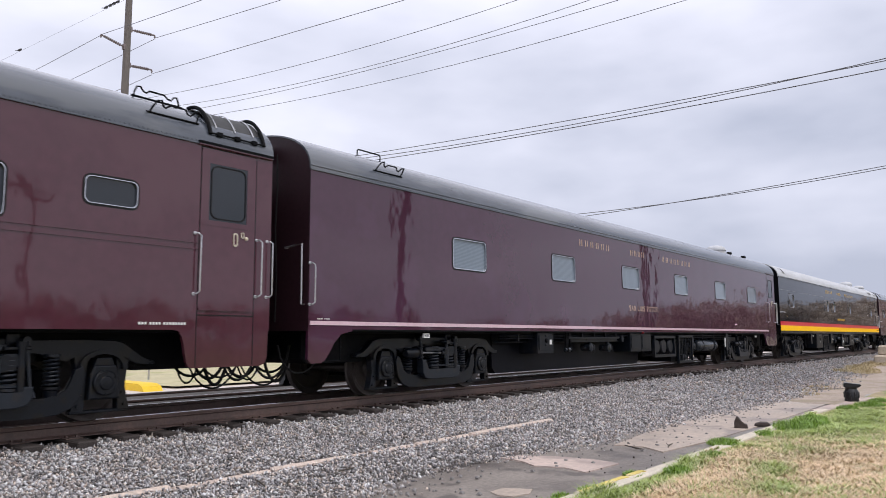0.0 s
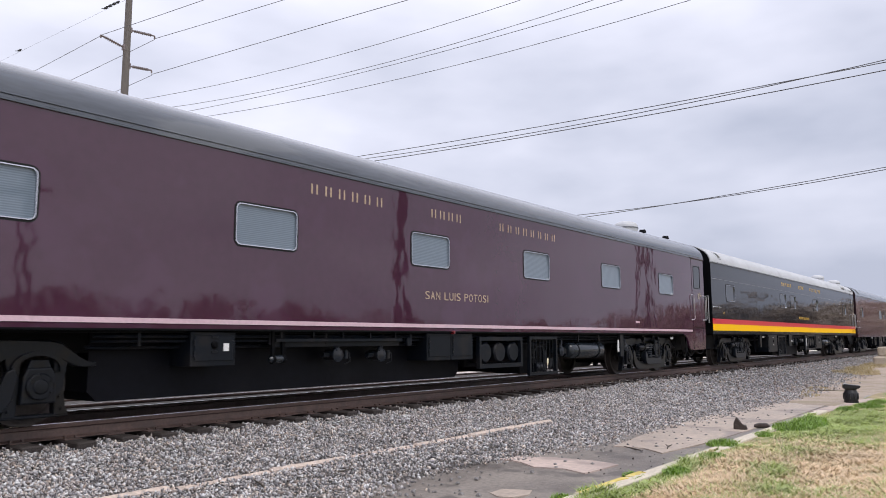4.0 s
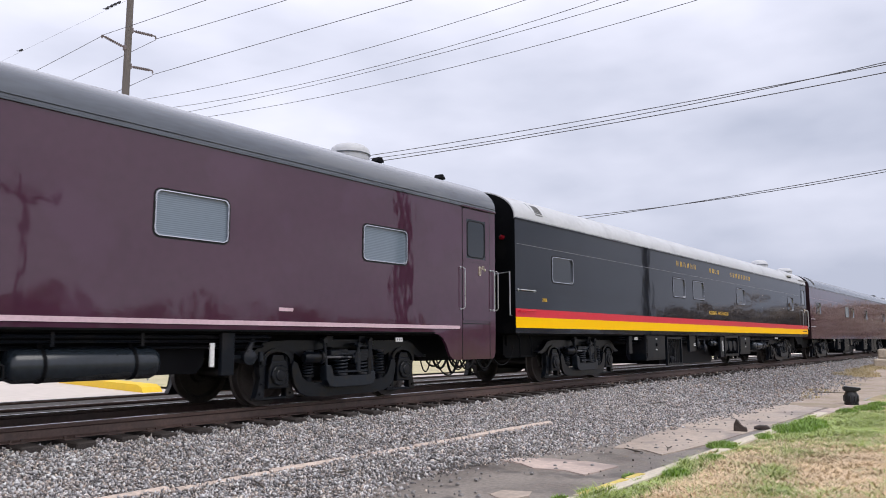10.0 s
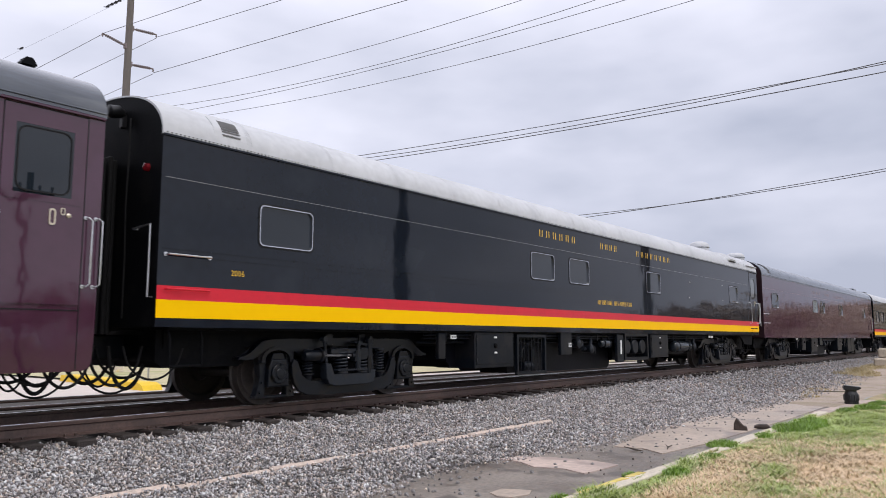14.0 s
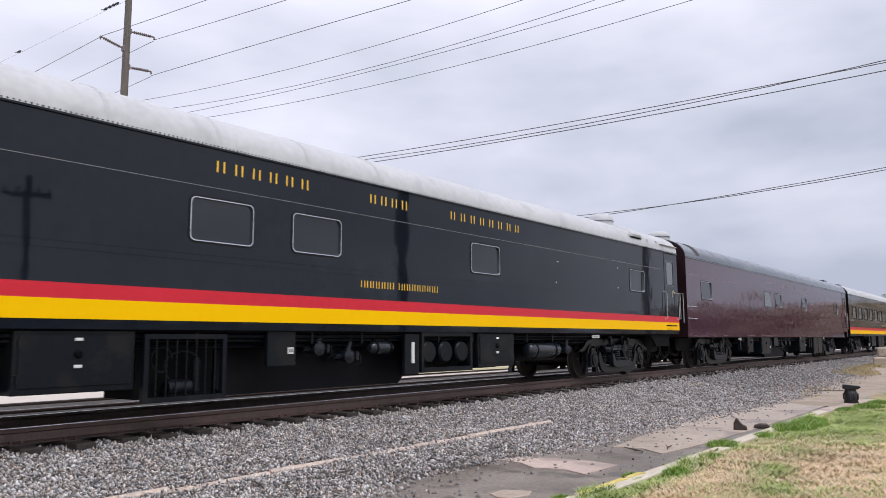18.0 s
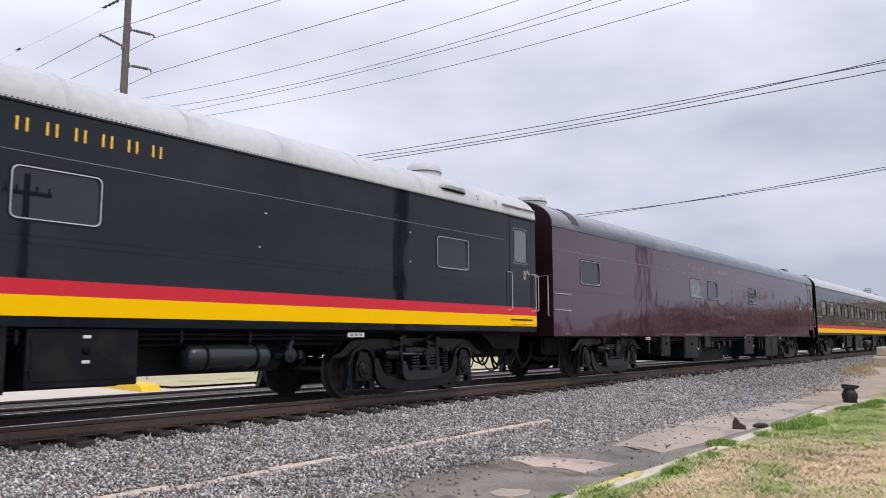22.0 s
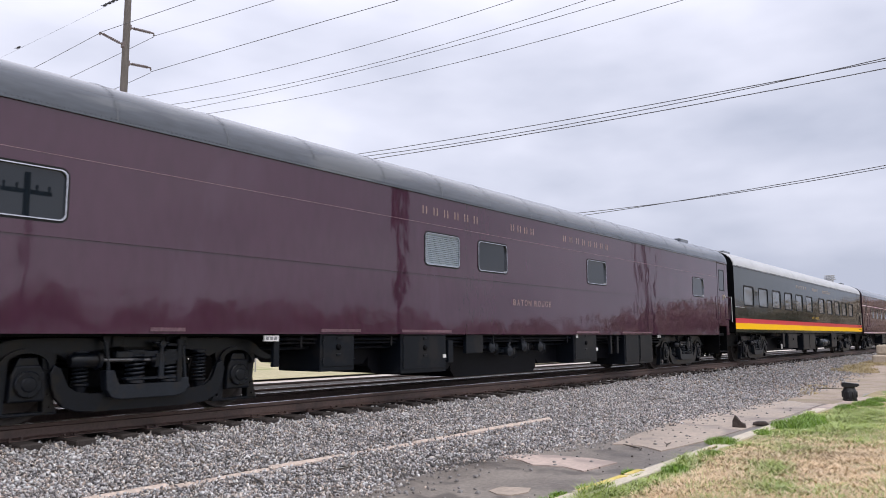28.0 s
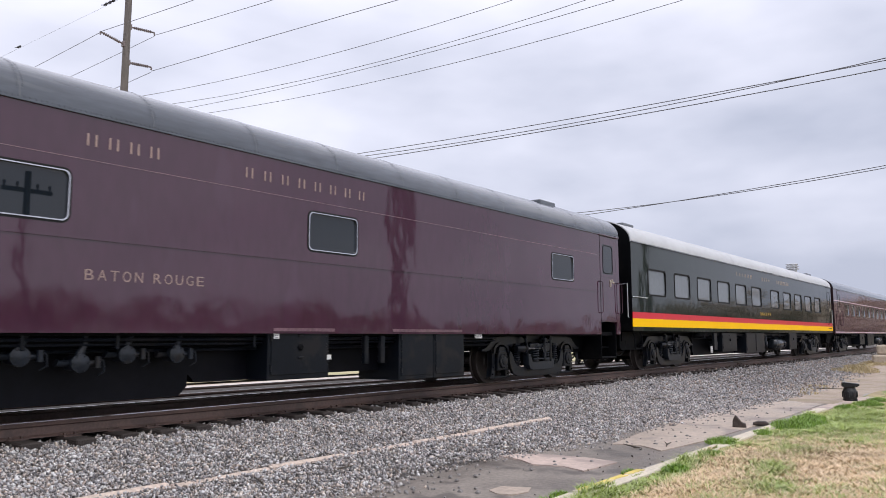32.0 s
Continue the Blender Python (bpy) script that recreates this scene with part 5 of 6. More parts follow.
grille = part("roof_grille", bm, M_LOUVRE, car)


def roof_patch(bm, x0, x1, y0, y1, lift):
    """A sheet that follows the roof's curve."""
    rows = [[bm.verts.new((x, y - lift * 0.6, roof_at(y) + lift)) for y in np.linspace(y0, y1, 8)] for x in (x0, x1)]
    low = [[bm.verts.new((x, y + 0.01, roof_at(y) - 0.02)) for y in np.linspace(y0, y1, 8)] for x in (x0, x1)]
    for k in range(7):
        bm.faces.new((rows[0][k], rows[0][k + 1], rows[1][k + 1], rows[1][k]))
    for a, b in zip(rows, low):
        for k in range(7):
            bm.faces.new((a[k], a[k + 1], b[k + 1], b[k]))
    bm.faces.new((rows[0][0], rows[1][0], low[1][0], low[0][0]))


bm = bmesh.new()
roof_patch(bm, 0.74, 0.86, -1.515, -1.28, 0.014)
roof_patch(bm, 1.14, 1.26, -1.515, -1.28, 0.014)
roof_patch(bm, 0.86, 1.14, -1.335, -1.28, 0.014)
part("grille_frame", bm, M_ROOFL, grille)
roof_vent(car, 23.09, -0.05, 0.37, M_ROOFL, 0.92)
bm = bmesh.new()
rows = []
for x, k in ((21.75, 0.0), (21.85, 0.8), (22.0, 1.0), (22.4, 1.0), (22.52, 0.8), (22.60, 0.0)):
    rows.append([bm.verts.new((x, y - 0.07 * k * q, roof_at(y) + 0.012 + 0.05 * k * q)) for y, q in ((-1.0, 0.0), (-1.15, 0.4), (-1.3, 0.8), (-1.42, 1.0), (-1.47, 1.0), (-1.485, 0.5), (-1.46, 0.0))])
for a, b in zip(rows, rows[1:]):
    for k in range(6):
        bm.faces.new((a[k], a[k + 1], b[k + 1], b[k]))
hood = part("roof_hood", bm, M_ROOFL, car, "pale sheet hood over a roof outlet", smooth=True)
bm = bmesh.new()
box(bm, 21.85, 22.52, -1.535, -1.43, roof_at(-1.48) - 0.010, roof_at(-1.48) + 0.006)
part("hood_mouth", bm, M_UNDER, hood)
bm = bmesh.new()
box(bm, 23.80, L - 0.02, -HALF - 0.03, -HALF + 0.06, EAVE + 0.185, EAVE + 0.205, 0.006)
part("rain_strip", bm, M_ROOFL, car)
for x in (22.96, 23.58):
    bm = bmesh.new()
    box(bm, x - 0.035, x + 0.035, -1.52, -1.47, roof_at(-1.48) - 0.05, roof_at(-1.48) + 0.05, 0.01)
    part("roof_bracket", bm, M_STEEL, car)
for x, z in ((17.76, 2.20), (17.85, 2.67), (20.92, 2.745), (20.93, 2.245)):
    bm = bmesh.new()
    tube(bm, [(x, -HALF + 0.002, z), (x, -HALF - 0.012, z), (x, -HALF - 0.02, z)], [0.014, 0.013, 0.006], 8)
    part("wall_latch", bm, M_WHITE, car)
end_fittings(car, 0.0, M_BLACK, True)
for x in (3.55, L - 3.47):
    bogie(car, x)
for e in (("core", 9.35, 13.2, 0.22, 1), ("core", 6.3, 9.3, 0.42, 1), ("core", 13.2, 16.2, 0.40, 1), ("core", 16.2, 18.6, 0.50, 1), ("box", 6.68, 8.02, 0.40, 1.08, -1.36, -0.55, True), ("cage", 8.16, 9.25, 0.26, 1.01), ("post", 9.96, 10.46, 0.60, 1.09), ("sign", 10.30, 10.40, 0.77, 0.86), ("valve", 10.85, 11.2, 0.72, 0.95), ("valve", 11.45, 11.85, 0.6, 0.82), ("valve", 18.4, 18.8, 0.6, 0.85), ("post", 5.6, 5.8, 0.6, 1.05), ("tank", 12.07, 12.6, 0.73, 0.94), ("bottles", 13.26, 14.70, 0.42, 1.07),
          ("post", 12.83, 13.2, 0.38, 1.06), ("box", 14.93, 16.18, 0.44, 1.08, -1.36, -0.55, True), ("sign", 12.98, 13.045, 0.57, 0.92), ("tank", 16.88, 18.19, 0.56, 0.89), ("sign", 5.93, 6.08, 0.95, 1.02), ("sign", 19.6, 19.95, 0.98, 1.05)):
    equip(car, *e)

# Second maroon coach
L = 25.05
car = coach("passenger_coach", "maroon passenger coach with riveted dark roof and open step well", 25.74, L)
wins = [(1.30, 2.29, *WIN), (8.49, 9.47, *WIN), (10.09, 11.07, *WIN), (14.56, 15.55, *WIN), (21.63, 22.61, *WIN)]
holes = wins + [(L - 1.05, L - 0.22, 1.0, 1.30)]
shell(car, L, M_REDW, M_ROOF, 1.0, holes, seams=1.22)
for k, w in enumerate(wins):
    add_window(car, *w, M_SLAT if k == 1 else M_GLASS)
band(car, "belt_line", 0.06, L - 1.2, 2.925, 2.931, M_FAINT, 0.003)
band(car, "belt_rail", 0.06, L - 1.2, 2.03, 2.045, M_REDW, 0.016)
vestibule(car, L - 1.06, L - 0.22, L, M_REDW, rails=M_RED, skirt=False)
bm = bmesh.new()
for k in range(3):
    box(bm, L - 1.02, L - 0.25, -HALF + 0.02 + 0.2 * k, -HALF + 0.26 + 0.2 * k, 0.42 + 0.24 * k, 0.46 + 0.24 * k, 0.008)
for x in (L - 1.05, L - 0.24):
    box(bm, x, x + 0.02, -HALF + 0.02, -HALF + 0.66, 0.40, 1.25)
part("steps", bm, M_UNDER, car)
level_rail(car, 0.11, 0.70, 1.93)
level_rail(car, 0.11, 0.70, 1.57)
lettering(car, "BATON ROUGE", 11.27, 12.84, 1.585, 1.705, M_GOLDDULL)
for x0, x1, n in ((8.32, 10.16, 6), (11.17, 12.20, 4), (13.32, 15.80, 8)):
    lettering(car, "X" * n, x0, x1, 3.09, 3.23, M_GOLDDULL, bars=True)
for x0, x1 in ((0.47, 0.72), (3.35, 3.82), (6.07, 6.90), (7.87, 9.22), (13.95, 15.1), (16.4, 18.3)):
    band(car, "sill_plate", x0, x1, 1.03, 1.075, M_SCUFF, 0.01, "pale scuffed plate on the sill")
roof_vent(car, 1.5, -0.1, 0.38, M_ROOFL)
bm = bmesh.new()
roof_patch(bm, 0.70, 1.45, -1.515, -1.0, 0.008)
part("roof_plate", bm, M_ROOF, car)
bm = bmesh.new()
roof_patch(bm, 0.92, 1.26, -1.515, -1.12, 0.018)
part("roof_hatch", bm, M_GUARD, car, "dark hatch plate")
for x in (22.25,):
    bm = bmesh.new()
    box(bm, x - 0.35, x + 0.35, -1.1, -0.7, roof_at(-1.1) - 0.05, roof_at(-0.9) + 0.03, 0.02)
    part("roof_hatch", bm, M_ROOF, car)
end_fittings(car, 0.0, M_RED)
for x in (3.52, L - 3.52):
    bogie(car, x)
for e in (("core", 9.86, 12.96, 0.20, 1), ("core", 12.96, 15.2, 0.36, 1), ("core", 15.2, 18.46, 0.40, 1), ("core", 6.9, 7.6, 0.52, 1), ("core", 7.6, 9.9, 0.36, 1), ("box", 6.21, 6.92, 0.45, 1.03), ("box", 8.01, 9.23, 0.35, 1.03), ("post", 9.84, 10.39, 0.65, 1.0), ("post", 5.35, 5.45, 0.55, 1.0), ("valve", 10.66, 11.06, 0.6, 0.9), ("valve", 11.3, 11.7, 0.55, 0.78), ("valve", 11.9, 12.2, 0.64, 0.86), ("valve", 12.5, 12.9, 0.6, 0.88), ("post", 9.3, 9.45, 0.5, 0.9), ("sign", 9.12, 9.20, 0.59, 0.65), ("box", 14.0, 15.14, 0.36, 1.08), ("post", 15.91, 16.00, 0.53, 0.97), ("post", 16.28, 16.38, 0.53, 0.97),
          ("doors", 16.72, 18.53, 0.24, 1.08), ("sign", 14.08, 14.17, 0.93, 1.02), ("sign", 15.08, 15.16, 0.62, 0.69), ("sign", 18.86, 19.06, 0.92, 0.99), ("sign", 5.16, 5.41, 0.9, 0.98)):
    equip(car, *e)

# Black dining coach with large windows
L = 25.1
car = coach("dining_coach", "black dining coach with large windows and red and yellow stripes", 51.55, L)
wins = [(1.10 + 1.945 * k + (0.68 if k > 5 else 0), 2.34 + 1.945 * k + (0.68 if k > 5 else 0), 2.09, 2.77) for k in range(11)]
shell(car, L, M_SLATE, M_ROOFL, 1.09, wins, seams=0.0)
for w in wins:
    add_window(car, *w, M_SKYGLASS, M_RUBBER, border=0.014)
banded(car, L, False)
band(car, "belt_rail", 0.06, L - 1.2, 1.95, 1.965, M_SLATE, 0.008)
vestibule(car, L - 1.05, L - 0.24, L, M_SLATE, rails=M_BLACK, skirt=False)
level_rail(car, 0.10, 0.9, 1.98)
for x0, x1, n in ((8.90, 11.0, 6), (12.2, 13.4, 4), (14.4, 16.4, 8)):
    lettering(car, "X" * n, x0, x1, 3.09, 3.23, M_GOLD, bars=True)
lettering(car, "XXXXXX", 11.8, 13.4, 1.74, 1.86, M_GOLDY, bars=True)
bm = bmesh.new()
for k in range(3):
    z = 4.16 + 0.11 * k
    tube(bm, [(20.8, -0.7, z), (20.8, -0.7, z + 0.05), (20.8, -0.7, z + 0.07)], [0.28 - 0.02 * k, 0.33 - 0.02 * k, 0.28 - 0.02 * k], 20)
tube(bm, [(20.8, -0.7, 3.9), (20.8, -0.7, 4.45)], 0.22, 20)
part("roof_ventilator", bm, M_ROOFL, car, smooth=True)
for x in (1.1, 23.0):
    bm = bmesh.new()
    box(bm, x - 0.35, x + 0.35, -1.0, -0.6, roof_at(-1.0) - 0.05, roof_at(-0.8) + 0.03, 0.02)
    part("roof_hatch", bm, M_ROOF, car)
end_fittings(car, 0.0, M_BLACK)
for x in (3.47, L - 3.47):
    bogie(car, x)
for e in (("core", 5.7, 19.4, 0.34, 1), ("valve", 6.9, 7.3, 0.55, 0.85), ("valve", 13.0, 13.4, 0.5, 0.8), ("sign", 6.2, 6.35, 0.42, 0.62), ("post", 6.6, 6.9, 0.5, 1.06), ("box", 7.4, 9.0, 0.43, 1.06), ("doors", 10.1, 12.5, 0.33, 1.07), ("tank", 14.3, 15.9, 0.40, 0.85), ("box", 16.3, 17.6, 0.39, 1.08)):
    equip(car, *e)

# Maroon coach at the far end
L = 25.1
car = coach("passenger_coach", "maroon passenger coach with a row of windows and dark roof", 77.32, L)
wins = [(3.0 + 1.75 * k, 4.1 + 1.75 * k, 2.1, 2.72) for k in range(11)]
shell(car, L, M_RED, M_ROOF, 1.07, wins)
for w in wins:
    add_window(car, *w, M_GLASS)
band(car, "pinstripe", 0.03, L, 1.12, 1.18, M_PINK, 0.012, "pale pinkish stripe along the sill")
band(car, "belt_rail", 0.0, L, 2.82, 2.86, M_PINK, 0.008)
vestibule(car, 0.9, 1.7, 2.0, M_RED, rails=M_RED, skirt=False)
end_fittings(car, 0.0, M_RED)
for x in (3.47, L - 3.47):
    bogie(car, x)
for e in (("core", 5.7, 19.4, 0.34, 1), ("box", 7.4, 9.0, 0.43, 1.06), ("doors", 10.1, 12.5, 0.33, 1.07), ("tank", 14.3, 15.9, 0.40, 0.85)):
    equip(car, *e)

# ---- the camera's side: lawn, kerb, broken paving, ballast stones ----
sheet("lawn", np.arange(-10, 70, 0.5), np.r_[-40, -20, np.arange(-10, 3.2, 0.4), 3.42], lambda x, y: -0.55 + ripple(x, y, 0.9, 0.02), M_SOIL, "rough lawn of green and straw-coloured grass", "lawn")
sheet("pavement", np.arange(-10, 45, 0.5), np.r_[3.42, np.arange(3.6, 5.5, 0.3)], lambda x, y: -0.548 + ripple(x, y, 1.6, 0.006), M_ASPH, "strip of old damp asphalt beside the ballast", "pavement")

kerb = thing("kerb", "weathered concrete kerb with faded yellow paint at the lawn's edge", "kerb", (0, 3.47, 0), kind="structure")
bm = bmesh.new()
box(bm, 0.004, 1.496, -0.085, 0.085, -0.75, -0.50, 0.014)
first = part("kerb_stone", bm, M_KERB, kerb)
r = random.Random(5)
for k in range(14):
    o = first if k == 0 else mesh_part("kerb_stone", first.data, None, kerb)
    o.location = (-4 + 1.5 * k, r.uniform(-0.015, 0.015), r.uniform(-0.02, 0.0))
    o.rotation_euler.z = r.uniform(-0.006, 0.006)

for x0, x1 in ((6.55, 7.62), (7.70, 8.05)):
    bm = bmesh.new()
    w = 5
    top = [(x0 + (x1 - x0) * k / w, 0.02 - 0.03 * (k % 2)) for k in range(w + 1)] + [(x1 - (x1 - x0) * k / w, 0.075) for k in range(w + 1)]
    vs = [bm.verts.new((x, y, -0.497)) for x, y in top]
    lo = [bm.verts.new((x, y, -0.507)) for x, y in top]
    bm.faces.new(vs)
    for k in range(len(vs)):
        bm.faces.new((vs[k], vs[(k + 1) % len(vs)], lo[(k + 1) % len(vs)], lo[k]))
    part("paint_patch", bm, M_YWORN, kerb, "worn yellow paint on the kerb")

old = thing("buried_kerb", "half-buried line of old concrete kerb in the ballast", "kerb", (0, 6.56, 0), kind="structure")
bm = bmesh.new()
box(bm, 0.004, 1.19, -0.045, 0.045, -0.62, -0.415, 0.022)
first = part("kerb_stone", bm, M_KERBP, old)
for k in range(12):
    o = first if k == 0 else mesh_part("kerb_stone", first.data, None, old)
    o.location = (-3 + 1.2 * k, r.uniform(-0.015, 0.015), r.uniform(-0.025, 0.01))
    o.rotation_euler = (0, r.uniform(-0.01, 0.01), r.uniform(-0.01, 0.01))

# how far the stones reach over the paving
EDGE_X = [3, 4.6, 5.6, 6.6, 7.8, 8.7, 9.5, 11, 12.3, 13.8, 16.7, 20, 22.5, 30, 75]
EDGE_Y = [5.0, 4.9, 5.0, 5.36, 5.27, 5.04, 4.80, 4.98, 4.92, 4.85, 4.68, 4.58, 4.5, 5.0, 5.4]


def stones(name, n, x0, x1, y0, y1, size, label, material=M_STONE, sink=0.3, taper=True):
    """Loose crushed stones lying on the bed."""
    x = x0 + (x1 - x0) * rng.random(n) ** (1.35 if taper else 1.0)
    y = y0 + (y1 - y0) * rng.random(n)
    edge = np.interp(x, EDGE_X, EDGE_Y) + 0.08 * np.sin(x * 5.3) - 0.05 + 0.22 * np.abs(rng.standard_normal(n)) ** 1.4 - 0.35 * (rng.random(n) < 0.02)
    keep = (y > edge) & (x > 0.36 * y) & (rng.random(n) < 0.35 + 0.65 * (y - edge) / 0.8) & ~((np.abs(y - 6.545) < 0.075) & (rng.random(n) < 0.95 - 0.075 * (x - 5).clip(0, 99) - 0.25 * (np.sin(x * 3.1) > 0.75)))
    x, y = x[keep], y[keep]
    n = len(x)
    base = np.array([(1, 0, 0), (-1, 0, 0), (0, 1, 0), (0, -1, 0), (0, 0, 1), (0, 0, -1)], float)
    tri = np.array([(0, 2, 4), (2, 1, 4), (1, 3, 4), (3, 0, 4), (2, 0, 5), (1, 2, 5), (3, 1, 5), (0, 3, 5)])
    s = size * (0.5 + 0.9 * rng.random(n) ** 1.6)
    v = (base[None] * (0.55 + 0.6 * rng.random((n, 6, 1))) + 0.28 * rng.standard_normal((n, 6, 3))) * (0.45 + 0.8 * rng.random((n, 1, 3)))
    q = rng.standard_normal((n, 4))
    q /= np.linalg.norm(q, axis=1, keepdims=True)
    w, a, b, c = q.T
    rot = np.stack([1 - 2 * (b * b + c * c), 2 * (a * b - c * w), 2 * (a * c + b * w), 2 * (a * b + c * w), 1 - 2 * (a * a + c * c), 2 * (b * c - a * w), 2 * (a * c - b * w), 2 * (b * c + a * w), 1 - 2 * (a * a + b * b)], -1).reshape(n, 3, 3)
    v = np.einsum("nij,nkj->nki", rot, v) * s[:, None, None] * 0.5
    z = np.maximum(bed_height(y) + ripple(x, y, 3.0, 0.012), -0.545) + s * (rng.random(n) * 1.25 - sink)
    v += np.stack([x, y, z], -1)[:, None, :]
    f = (np.arange(n)[:, None, None] * 6 + tri[None]).reshape(-1, 3)
    return tagged(mesh_part(name, arrays_mesh(name, v.reshape(-1, 3), f), material), label, "ballast", kind="stuff")


stones("ballast_stones", 245000, 2.0, 22, 4.3, 8.88, 0.037, "loose crushed grey granite stones beside the track")
stones("ballast_stones", 60000, 18, 75, 4.3, 8.88, 0.066, "loose crushed grey granite stones further along the track", M_STONEF)


def blades(name, n, x0, x1, label):
    """Grass: narrow bent blades, each of three triangles."""
    x = x0 + (x1 - x0) * rng.random(n) ** 1.5
    far_edge = 3.395 + 0.02 * np.sin(x * 2.1) + 0.02 * np.sin(x * 5.7 + 1) - 0.07 * (x - 16).clip(0, 99)
    y = 0.10 * x + (far_edge - 0.10 * x) * rng.random(n)
    patch = np.array([2.2 * noise.noise(Vector((p * 0.9, q * 1.3, 0))) + 1.6 * noise.noise(Vector((p * 2.7, q * 3.1, 5))) for p, q in zip(x, y)])
    near_kerb = np.exp(-((y - 3.36) / 0.22) ** 2)
    h = (0.028 + 0.036 * rng.random(n)) * (1 + 0.35 * patch.clip(-1, 1) + 0.5 * near_kerb * rng.random(n) * (patch > 0.3))
    a = 2 * np.pi * rng.random(n)
    lean = h * (0.7 + 1.5 * rng.random(n))
    w = 0.0028 + 0.0024 * rng.random(n) + 0.00022 * x
    dx, dy = np.cos(a), np.sin(a)
    z = np.where(y > 3.39, -0.51, -0.56)
    p = np.stack([x, y, z], -1)
    side = np.stack([-dy, dx, 0 * dx], -1) * w[:, None]
    mid = p + np.stack([dx * lean * 0.35, dy * lean * 0.35, h * 0.6], -1)
    tip = p + np.stack([dx * lean, dy * lean, h], -1)
    v = np.stack([p - side, p + side, mid - side * 0.8, mid + side * 0.8, tip], 1).reshape(-1, 3)
    f = (np.arange(n)[:, None, None] * 5 + np.array([(0, 1, 3), (0, 3, 2), (2, 3, 4)])[None]).reshape(-1, 3)
    return v, f, x, y, patch, near_kerb


M_GREEN = vary(mat("green_grass", (0.35, 0.41, 0.19), 0.7, var=0.3, scale=4), 0.3)
M_STRAW = vary(mat("straw_grass", (0.69, 0.56, 0.41), 0.75, var=0.25, scale=4), 0.22)
v, f, gx, gy, patch, nk = blades("grass", 200000, 5.6, 24.5, "")
# where the lawn is lush (positive) and where it is dry: x, y, reach along and across, strength
lush = 0.5 * patch + 0.4 * nk + 0.035 * (gx - 10).clip(-4, 8)
for px, py, wx, wy, amount in ((7.0, 3.28, 0.9, 0.22, 1.6), (7.9, 3.31, 0.9, 0.22, 1.6), (9.0, 3.34, 0.8, 0.2, 1.2), (10.9, 3.5, 0.7, 0.25, 1.6), (12.3, 3.5, 0.6, 0.2, 1.2), (13.8, 3.2, 1.6, 0.4, 2.2), (9.15, 2.42, 0.5, 0.25, 1.5),
                               (8.14, 2.13, 0.5, 0.2, 1.5), (13.85, 2.41, 2.0, 0.5, 1.0), (16.4, 2.65, 2.5, 0.6, 1.4), (9.7, 3.1, 0.8, 0.25, -1.1), (7.7, 2.85, 0.8, 0.3, -0.9), (9.9, 1.9, 0.9, 0.45, -1.3), (10.8, 1.7, 1.0, 0.4, -1.2), (8.6, 2.65, 0.6, 0.25, -0.7)):
    lush = lush + amount * np.exp(-((gx - px) / wx) ** 2 - ((gy - py) / wy) ** 2)
green = lush + 0.75 * rng.standard_normal(len(gx)) > 0.42
for name, pick, m, label in (("green_grass", green, M_GREEN, "short green grass blades of the lawn"), ("straw_grass", ~green, M_STRAW, "dry straw-coloured grass of the lawn")):
    ids = np.nonzero(pick)[0]
    vv = v.reshape(-1, 5, 3)[ids].reshape(-1, 3)
    ff = (np.arange(len(ids))[:, None, None] * 5 + np.array([(0, 1, 3), (0, 3, 2), (2, 3, 4)])[None]).reshape(-1, 3)
    tagged(mesh_part(name, arrays_mesh(name, vv, ff), m), label, "grass", kind="stuff")

def tuft(x, y, z, spread, height, n, label="bright green tuft of grass growing over the kerb", material=None):
    a = 2 * np.pi * rng.random(n)
    d = spread * np.sqrt(rng.random(n))
    h = height * (0.5 + 0.5 * rng.random(n)) * (1.15 - d / spread * 0.6)
    b = 2 * np.pi * rng.random(n)
    p = np.stack([d * np.cos(a), 0.6 * d * np.sin(a), 0 * d], -1)
    out = np.stack([np.cos(b), np.sin(b), 0 * b], -1)
    side = np.stack([-np.sin(b), np.cos(b), 0 * b], -1) * 0.0045
    mid = p + out * (0.25 * h)[:, None] + np.stack([0 * h, 0 * h, 0.65 * h], -1)
    tip = p + out * (0.75 * h)[:, None] + np.stack([0 * h, 0 * h, h], -1)
    v = np.stack([p - side, p + side, mid - side * 0.8, mid + side * 0.8, tip], 1).reshape(-1, 3)
    f = (np.arange(n)[:, None, None] * 5 + np.array([(0, 1, 3), (0, 3, 2), (2, 3, 4)])[None]).reshape(-1, 3)
    o = mesh_part("grass_tuft", arrays_mesh("grass_tuft", v, f), material or M_LUSH)
    o.location = (x, y, z)
    tagged(o, label, "grass", "grass tufts", "stuff")


M_LUSH = vary(mat("lush_grass", (0.20, 0.30, 0.09), 0.6, var=0.3, scale=6), 0.35)
for x, y, w, h in ((10.9, 3.55, 0.32, 0.11), (13.5, 3.20, 0.55, 0.17), (14.1, 3.12, 0.50, 0.15), (14.8, 3.25, 0.45, 0.13), (12.3, 3.38, 0.22, 0.08), (9.7, 3.28, 0.25, 0.08), (8.4, 3.25, 0.22, 0.08), (17.4, 3.12, 0.35, 0.12), (18.6, 2.9, 0.5, 0.12), (19.9, 2.9, 0.35, 0.11)):
    tuft(x, y, -0.53, w, h, int(2200 * w))
for x, y in ((5.75, 3.66), (6.1, 3.60), (6.45, 3.63), (7.95, 3.60), (5.5, 3.75), (6.9, 3.59)):
    tuft(x, y, -0.545, 0.13, 0.07, 220, "small green weeds growing at the foot of the kerb")

